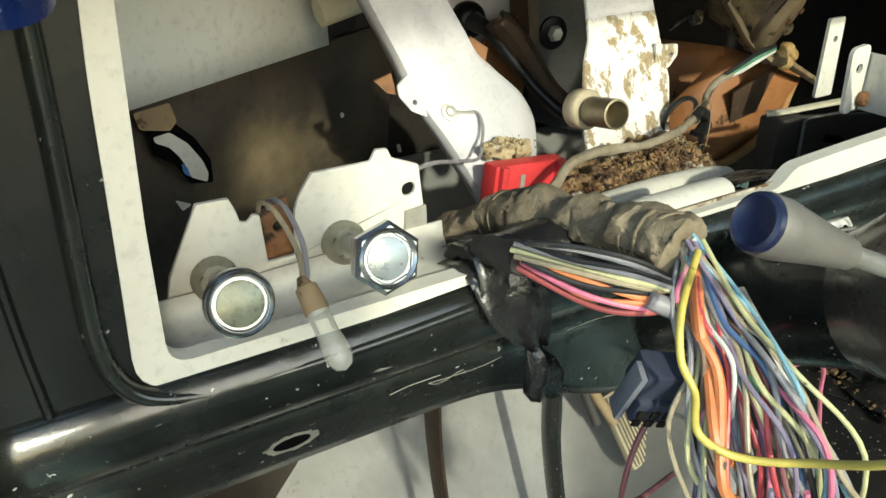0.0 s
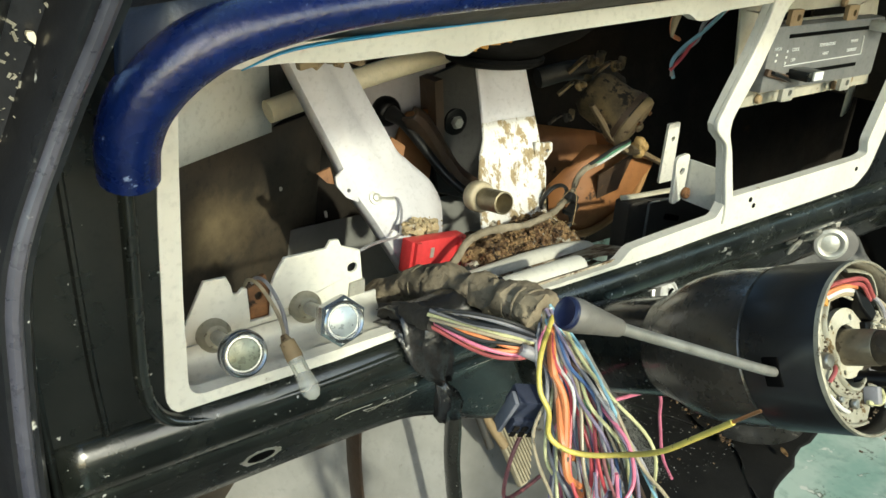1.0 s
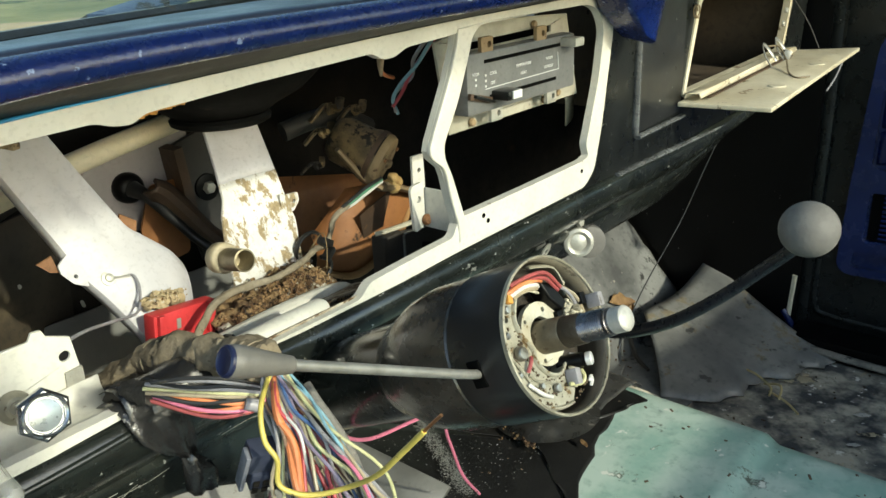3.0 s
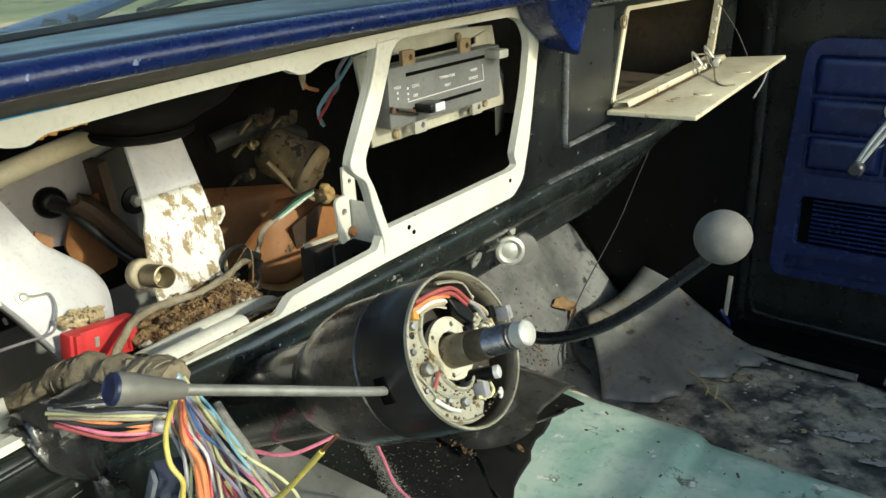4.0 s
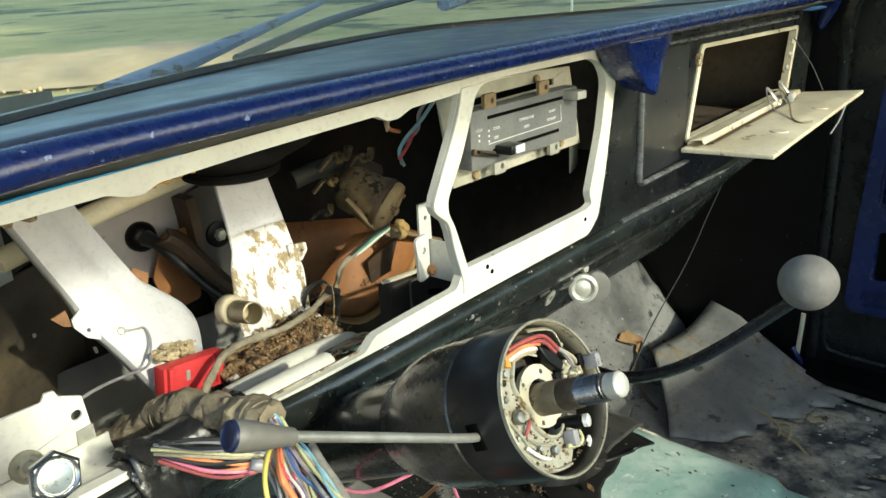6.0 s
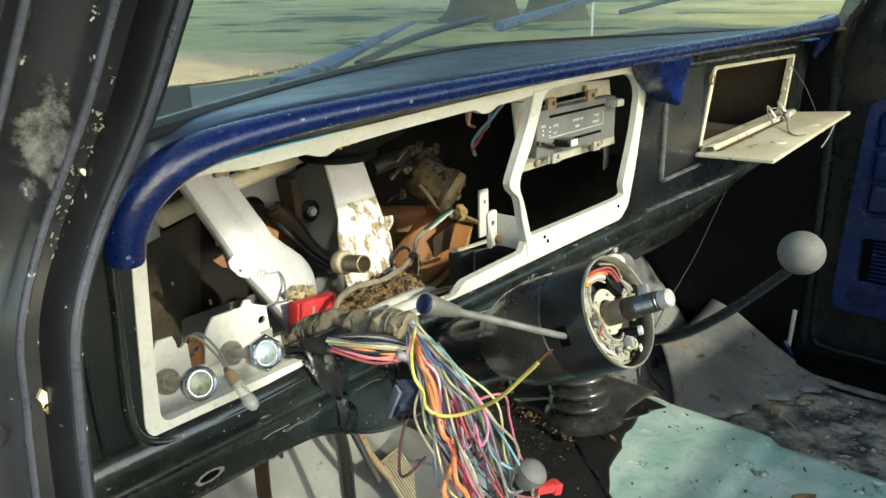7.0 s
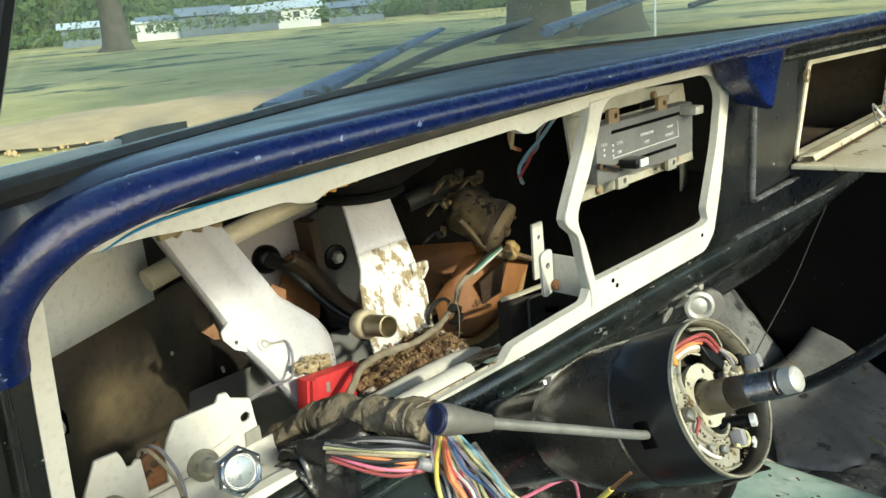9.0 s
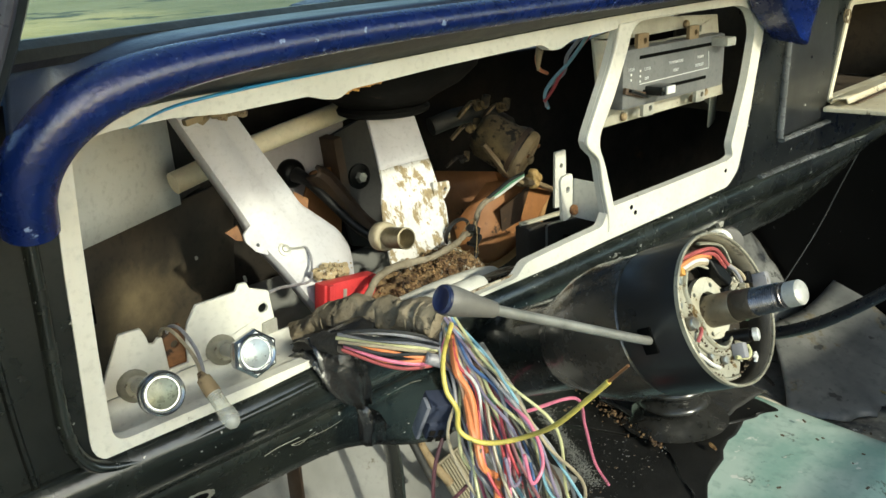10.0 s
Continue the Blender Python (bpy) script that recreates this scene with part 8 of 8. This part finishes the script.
OUTL = fillet([(-0.082, 0.93), (-0.090, 1.243), (-1.0, 1.243), (-1.0, 0.795), (-0.068, 0.795)], [0.02, 0.03, 0.02, 0.02, 0.02])
plate(g, OUTL, [], yz(1.548), 0.018)
trim = part("trim_panel", g, BLUE_TRIM, door, "dark blue moulded vinyl trim panel", bevel=0.006)
g = Geo()
EDGE = fillet([(-0.066, 0.79), (-0.072, 0.975), (-0.088, 1.247), (-1.0, 1.247), (-1.0, 0.79)], [0.03, 0.02, 0.04, 0.02, 0.02])
plate(g, EDGE, [fillet([(-0.101, 1.000), (-0.106, 1.221), (-0.97, 1.221), (-0.97, 1.000)], 0.02), fillet([(-0.105, 0.860), (-0.108, 0.957), (-0.97, 0.957), (-0.97, 0.860)], 0.01), fillet([(-0.09, 0.806), (-0.094, 0.838), (-0.97, 0.838), (-0.97, 0.806)], 0.008)], yz(1.5335), 0.014)
part("moulded_frame", g, BLUE_TRIM, trim, bevel=0.0055)
for i in range(4):
    for k, (za, zb) in enumerate(((1.145, 1.217), (1.074, 1.141), (1.006, 1.070))):
        ya, yb = -0.105 - 0.132 * i, -0.105 - 0.132 * (i + 1) + 0.004
        g = Geo()
        rows = [[(1.5495 - 0.012 * min(1, 12 * min(a, 1 - a)) ** 0.5 * min(1, 7 * min(b, 1 - b)) ** 0.5, ya + (yb - ya) * a, za + (zb - za) * b) for a in np.linspace(0, 1, 26)] for b in np.linspace(0, 1, 18)]
        sheet(g, rows)
        part("cushion", g, BLUE_TRIM, trim, smooth=80)
for k in range(10):
    g = Geo()
    z = 0.867 + 0.0089 * k
    sweep(g, [(1.546, -0.13, z), (1.545, -0.3, z), (1.546, -0.62, z)], 0.0034, 8, 3, flat=0.8)
    part("grille_slat", g, BLUE_TRIM, trim)
g = Geo()
plate(g, [(-0.11, 0.845), (-0.11, 0.955), (-0.64, 0.955), (-0.64, 0.845)], [], yz(1.5468), 0.001)
part("grille_back", g, HOLE, trim)
g = Geo()
sweep(g, [(1.5645, -0.028, 0.80), (1.5645, -0.028, 0.74), (1.5645, -0.034, 0.695), (1.5645, -0.06, 0.68), (1.5645, -0.2, 0.675), (1.5645, -0.6, 0.668)], 0.006, 8, 6, flat=0.6)
part("pressed_bead", g, BLACK, door)
crank = Vector((1.475, -0.250, 1.140))
kn = Vector((1.462, -0.206, 1.040))
g = Geo()
lathe(g, crank + Vector((0.07, 0, 0)), (-1, 0, 0), [(0, 0.022), (0.03, 0.019), (0.05, 0.0165), (0.064, 0.0165), (0.067, 0.0185), (0.072, 0.0175), (0.074, 0.011), (0.0745, 0.011), (0.0735, 0.009), (0.0735, 0)], 28)
handle = part("window_crank", g, SATIN, door, "chrome window crank")
g = Geo()
for off in (-0.006, 0.006):
    sweep(g, [crank + Vector((0.006, off, -0.012)), crank.lerp(kn, 0.5) + Vector((0.004, off * 0.8, 0)), kn + Vector((0.004, off * 0.4, 0.006))], 0.0042, 8, 5)
part("crank_arm", g, SATIN, handle)
g = Geo()
lathe(g, kn + Vector((0.012, 0, 0)), (-1, 0, 0), [(-0.002, 0.008), (0.004, 0.013), (0.022, 0.013), (0.026, 0.009), (0.026, 0)], 20)
part("crank_knob", g, surface("black_crank_knob", (0.03, 0.032, 0.04), (0.045, 0.047, 0.055), 0.35, grain=200, blotch=50, bump=0.1), handle)
g = Geo()
slab(g, (1.518, -0.50, 0.640), (0.085, 0.98, 0.05), None, 0.008)
sill = whole("door_sill", g, BLACK_DULL, "black painted door sill", "sill", kind="structure")
DUSTY_STRIP = surface("dusty_sill_strip", (0.13, 0.122, 0.105), (0.30, 0.275, 0.23), 0.45, grain=120, blotch=22, bump=0.3, contrast=0.12, stain=(0.03, 0.03, 0.03), cover=0.58, stain_scale=30)
for ya, yb in ((-0.05, -0.262), (-0.305, -0.62)):
    g = Geo()
    sweep(g, [(1.468, ya, 0.648), (1.464, 0.5 * (ya + yb), 0.645), (1.462, yb, 0.645)], 0.011, 10, 5, flat=0.5)
    whole("sill_strip", g, DUSTY_STRIP, "dusty dented sill strip along the floor edge", "sill strip", kind="structure")
g = Geo()
sweep(g, [(1.535, 0.004, 0.765), (1.536, 0.006, 0.72), (1.535, 0.008, 0.675)], 0.005, 8, 4, flat=0.5)
whole("door_check_strap", g, CREAM, "short pale strap at the door hinge post", "strap")
g = Geo()
sweep(g, [(1.535, 0.02, 0.685), (1.535, 0.010, 0.672), (1.537, -0.004, 0.65), (1.54, -0.02, 0.635)], 0.007, 10, 5)
whole("door_seal_end", g, BLUE_TRIM, "dark blue rubber end of the door seal", "seal")

# ---- wipers outside the glass ----
def on_glass(x, k, off=0.012):
    p = Vector(screen_point(x, k))
    return p + Vector((0, 0.8 * off, 0.6 * off))


for xs, arm, blade in ((0, ((0.26, -0.01), (0.40, 0.03), (0.54, 0.075)), ((0.40, 0.015), (0.56, 0.055), (0.745, 0.085))), (1, ((0.80, 0.045), (0.98, 0.12), (1.13, 0.17)), ((1.02, 0.085), (1.18, 0.14), (1.36, 0.175)))):
    w = thing("wiper", on_glass(*arm[0]), "blue painted wiper arm with a dark blade, resting on the glass", "wiper", "windscreen wipers")
    g = Geo()
    sweep(g, [on_glass(x, k, 0.018) for x, k in arm], [0.020, 0.012, 0.005], 8, 6, flat=0.4)
    part("arm", g, surface("faded_blue_arm_paint", (0.03, 0.075, 0.19), (0.045, 0.10, 0.22), 0.5, grain=120, blotch=30, bump=0.15, stain=(0.02, 0.025, 0.035), cover=0.56, stain_scale=60), w)
    g = Geo()
    sweep(g, [on_glass(x, k, 0.007) for x, k in blade], 0.006, 8, 6, flat=0.7)
    part("blade", g, surface("blue_black_blade", (0.02, 0.04, 0.07), (0.03, 0.055, 0.09), 0.6, grain=100, blotch=20, bump=0.1), w)

# ---- outside ----
mast = thing("antenna", (1.62, 0.60, 1.33), "thin pale whip antenna on a conical base", "antenna")
g = Geo()
lathe(g, (1.62, 0.60, 1.30), (0, 0, 1), [(0, 0.016), (0.01, 0.016), (0.03, 0.009), (0.05, 0.005), (0.05, 0)], 16)
part("base", g, LEVER, mast)
g = Geo()
sweep(g, [(1.62, 0.60, 1.34), (1.622, 0.598, 1.7), (1.625, 0.595, 2.2)], [0.003, 0.0022, 0.0012], 8, 4)
part("whip", g, SATIN, mast)
N = Vector((-0.0129, -0.0212, 0.9997)).normalized()


def ground_z(x, y):
    return -(N.x * x + N.y * y) / N.z


g = Geo()
R0 = [0, 4, 8, 14, 22, 34, 50, 75, 110, 170, 300, 700, 2500]
rows = []
for r in R0:
    rows.append([(r * math.cos(a), r * math.sin(a), ground_z(r * math.cos(a), r * math.sin(a)) * (1 if r < 200 else 200 / r) - 0.001 * r) for a in np.linspace(0, 2 * math.pi, 49)])
sheet(g, rows)
whole("ground", g, LAWN, "dry yellow green lawn with dark green patches painted for shade", "lawn", kind="structure", smooth=80)
g = Geo()
sheet(g, [[(x, y, ground_z(x, y) + 0.02) for x in np.linspace(-14, 22, 12)] for y in np.linspace(-14, 9.6, 10)])
whole("road", g, ASPHALT, "grey drive in front of the truck", "drive", kind="structure", solid=-0.02)
g = Geo()
random.seed(3)
rows = []
for r in np.linspace(0, 1, 9):
    row = []
    for a in np.linspace(0, 2 * math.pi, 41):
        x, y = 6.2 + r * (3.9 * math.cos(a) + 0.9 * math.sin(a)), 12.1 + r * (1.9 * math.sin(a) - 0.9 * math.cos(a)) * (1 + 0.15 * math.sin(3 * a))
        row.append((x, y, ground_z(x, y) + 0.04 + 0.22 * (1 - r * r) + 0.05 * noise.noise((x * 1.7, y * 1.7, 0))))
    rows.append(row)
sheet(g, rows)
for k in range(300):
    x, y = 6.2 + random.gauss(0, 1.9), 10.9 + random.gauss(0, 0.5)
    d = random.uniform(0.02, 0.06)
    slab(g, (x, y, ground_z(x, y) + 0.05), (d, d * random.uniform(0.6, 1.2), d * 0.7), turned(random.uniform(0, 90), random.uniform(0, 90), 0))
whole("gravel_edge", g, GRAVEL, "low mound of pale gravel beside the drive", "gravel", kind="stuff", smooth=30)
g = Geo()
lathe(g, (6.0, 12.3, ground_z(6.0, 12.3) + 0.05), (0, 0, 1), [(0, 0.075), (0.15, 0.09), (0.155, 0.1), (0.17, 0.1), (0.17, 0)], 20)
whole("red_bucket", g, RED_PLASTIC, "small red bucket by the gravel edge", "bucket")


def tree(x, y, trunk_r, height, spread, leaves, seed, low=0.35, big=1.0):
    rnd = random.Random(seed)
    z = ground_z(x, y)
    t = thing("tree", (x, y, z), "broad shade tree with a thick grey trunk", "tree", "trees on the lawn")
    gg = Geo()
    top = Vector((x + rnd.uniform(-0.5, 0.5), y + rnd.uniform(-0.5, 0.5), z + height * 0.55))
    sweep(gg, [(x, y, z - 0.2), (x + 0.05, y, z + 0.6), (x, y, z + height * 0.25), top], [trunk_r * 1.5, trunk_r * 1.05, trunk_r * 0.85, trunk_r * 0.45], 14, 6)
    tips = []
    for k in range(9):
        a = 2 * math.pi * k / 9 + rnd.uniform(-0.3, 0.3)
        s = spread * rnd.uniform(0.55, 0.95)
        b = Vector((x, y, z + height * rnd.uniform(0.22, 0.5)))
        e = Vector((x + s * math.cos(a), y + s * math.sin(a), z + height * rnd.uniform(low, 0.9)))
        sweep(gg, [b, b.lerp(e, 0.5) + Vector((0, 0, height * 0.08)), e], [trunk_r * 0.45, trunk_r * 0.28, trunk_r * 0.08], 8, 5)
        tips += [e, b.lerp(e, 0.7) + Vector((0, 0, height * 0.06)), b.lerp(e, 0.85) + Vector((0, 0, height * 0.1))]
    tips += [top, top + Vector((0, 0, height * 0.2))]
    part("trunk", gg, BARK, t)
    gg = Geo()
    for k in range(leaves):
        c = rnd.choice(tips)
        p = c + Vector((rnd.gauss(0, spread * 0.17), rnd.gauss(0, spread * 0.17), rnd.gauss(0, height * 0.075)))
        s = rnd.uniform(0.12, 0.34) * big
        u = Vector((rnd.gauss(0, 1), rnd.gauss(0, 1), rnd.gauss(0, 1))).normalized()
        v = u.orthogonal().normalized()
        gg.add([p - u * s, p + v * s * 0.5, p + u * s, p - v * s * 0.5], [(0, 1, 2, 3)])
    part("crown", gg, FOLIAGE, t, smooth=0)


tree(22.9, 17.35, 1.12, 13.0, 9.0, 5200, 1)
tree(24.6, 15.35, 0.95, 12.0, 8.0, 4200, 2)
tree(29.0, 66.0, 1.1, 14.0, 9.0, 4200, 3)
tree(11.0, 55.0, 0.6, 12.0, 8.0, 3600, 4, low=0.45)
# tall unseen trees added behind the view to cast shade on the lawn
for k, (tx, ty) in enumerate(((12.5, -8.0), (21.0, -6.0), (31.0, -8.0), (42.0, -5.0))):
    tree(tx, ty, 0.6, 31.0, 8.5, 13000, 50 + k, low=0.62, big=3.6)
# unseen shade trees added beside the drive to darken the middle of the lawn
tree(12.0, -5.0, 0.6, 14.0, 7.0, 2600, 71, low=0.55, big=2.2)
tree(17.0, -3.5, 0.7, 19.0, 8.0, 3000, 72, low=0.55, big=2.4)
tree(22.5, -6.0, 0.8, 23.0, 9.0, 3000, 73, low=0.55, big=2.6)
tree(4.0, 96.0, 0.7, 13.0, 9.0, 3000, 6)
tree(96.0, 96.0, 0.8, 14.0, 11.0, 3200, 7)


def house(x, y, w, d, h, wall_mat, roof_mat, turn_deg, words):
    z = ground_z(x, y) + 0.7
    t = thing("house", (x, y, z), words, "house", "houses beyond the lawn")
    m = turned(0, 0, turn_deg)
    o = Vector((x, y, z))
    gg = Geo()
    slab(gg, o + Vector((0, 0, h / 2 - 0.5)), (w, d, h + 1.0), m)
    part("wall", gg, wall_mat, t)
    gg = Geo()
    e = 0.5
    P = [(-w / 2 - e, -d / 2 - e, h), (w / 2 + e, -d / 2 - e, h), (w / 2 + e, d / 2 + e, h), (-w / 2 - e, d / 2 + e, h), (-w / 2 - e, 0, h + d * 0.3), (w / 2 + e, 0, h + d * 0.3)]
    gg.add([o + m @ Vector(p) for p in P], [(0, 1, 5, 4), (2, 3, 4, 5), (0, 4, 3), (1, 2, 5), (0, 3, 2, 1)])
    part("roof", gg, roof_mat, t, smooth=0)
    for k in range(int(w / 2.6)):
        gg = Geo()
        slab(gg, o + m @ Vector((-w / 2 + 1.3 + 2.6 * k, -d / 2 - 0.03, h * 0.55)), (0.9, 0.08, 0.8), m)
        part("window", gg, GLAZING, t)


SLATE = surface("slate_blue_siding", (0.12, 0.15, 0.19), (0.16, 0.19, 0.23), 0.7, grain=2, blotch=0.4, bump=0)
PALE_ROOF = surface("pale_blue_roof", (0.5, 0.55, 0.6), (0.42, 0.47, 0.53), 0.6, grain=2, blotch=0.4, bump=0)
house(53.5, 106.0, 6.0, 3, 1.5, SIDING, BLUE_ROOF, -28, "long low white house with a grey blue roof")
house(58.2, 103.0, 6.6, 4, 1.9, SLATE, BLUE_ROOF, -30, "slate blue house with a grey roof")
house(63.6, 100.8, 8.6, 4, 1.6, SLATE, PALE_ROOF, -32, "low grey blue house with a pale roof")
house(69.4, 97.2, 7.2, 4, 1.8, SIDING, PALE_ROOF, -35, "white house with a pale roof")
house(77.0, 92.5, 8.0, 3, 1.4, SLATE, BLUE_ROOF, -38, "low grey house behind the lawn")
house(50.6, 106.5, 1.5, 1.5, 1.5, SIDING, SIDING, -26, "little white garden shed")
house(45.0, 110.0, 7.0, 3, 1.5, SLATE, PALE_ROOF, -24, "long slate blue house with a pale roof")
g = Geo()
rnd = random.Random(61)
for k in range(70):
    a = rnd.uniform(0.35, 1.35)
    r = rnd.uniform(104, 112)
    c = Vector((r * math.cos(a), r * math.sin(a), ground_z(r * math.cos(a), r * math.sin(a)) + 0.9))
    wide, tall = rnd.uniform(0.6, 1.8), rnd.uniform(0.5, 1.5) * (2.0 if k % 6 == 0 else 1.0)
    for i in range(90):
        p = c + Vector((rnd.gauss(0, wide), rnd.gauss(0, wide), abs(rnd.gauss(0, tall))))
        s = rnd.uniform(0.12, 0.4)
        u = Vector((rnd.gauss(0, 1), rnd.gauss(0, 1), rnd.gauss(0, 1))).normalized()
        v = u.orthogonal().normalized()
        g.add([p - u * s, p + v * s * 0.6, p + u * s, p - v * s * 0.6], [(0, 1, 2, 3)])
whole("shrubs", g, FOLIAGE, "scattered green shrubs before the far houses", "shrubs", kind="stuff", smooth=0)
# leafy twigs that hang low beside the near trees
g = Geo()
for cx, cy, cz, wide, tall, count in ((16.2, 13.0, 1.9, 0.55, 0.45, 260), (15.7, 12.9, 2.4, 0.5, 0.3, 160), (14.4, 14.0, 2.3, 0.7, 0.16, 90), (13.0, 15.2, 2.35, 0.6, 0.14, 60), (15.0, 13.6, 2.5, 0.5, 0.2, 90), (16.6, 12.2, 2.3, 0.5, 0.3, 140)):
    for i in range(count):
        p = Vector((cx + rnd.gauss(0, wide), cy + rnd.gauss(0, wide), cz + rnd.gauss(0, tall)))
        s = rnd.uniform(0.025, 0.06)
        u = Vector((rnd.gauss(0, 1), rnd.gauss(0, 1), rnd.gauss(0, 1))).normalized()
        v = u.orthogonal().normalized()
        g.add([p - u * s, p + v * s * 0.5, p + u * s, p - v * s * 0.5], [(0, 1, 2, 3)])
for x, y, z in ((16.2, 13.0, 1.6), (14.4, 14.0, 2.1), (13.0, 15.2, 2.2), (16.6, 12.2, 1.9)):
    sweep(g, [(x + 0.3, y + 0.3, z + 4), (x + 0.15, y + 0.1, z + 2), (x, y, z)], [0.03, 0.015, 0.006], 6, 5)
whole("hanging_twigs", g, FOLIAGE, "thin hanging twigs with small green leaves", "twigs", kind="stuff", smooth=0)
g = Geo()
rnd = random.Random(77)
for k in range(22000):
    a = rnd.uniform(-0.3, 2.0)
    r = rnd.uniform(150, 185)
    p = Vector((r * math.cos(a), r * math.sin(a), ground_z(0, 0) + 3.0 + abs(rnd.gauss(0, 1)) * 8.0 * (0.8 + 0.5 * math.sin(7 * a) + 0.3 * math.sin(17 * a))))
    s = rnd.uniform(0.5, 1.4)
    u = Vector((rnd.gauss(0, 1), rnd.gauss(0, 1), rnd.gauss(0, 1))).normalized()
    v = u.orthogonal().normalized()
    g.add([p - u * s, p + v * s * 0.6, p + u * s, p - v * s * 0.6], [(0, 1, 2, 3)])
sheet(g, [[(190 * math.cos(a), 190 * math.sin(a), ground_z(0, 0) - 3 + z * (34 + 3 * math.sin(7 * a) + 2 * math.sin(19 * a) + 1.2 * math.sin(53 * a))) for a in np.linspace(-0.4, 2.1, 160)] for z in (0, 1)])
whole("backdrop_woods", g, FOLIAGE, "far line of green woods", "woods", kind="stuff", smooth=0)
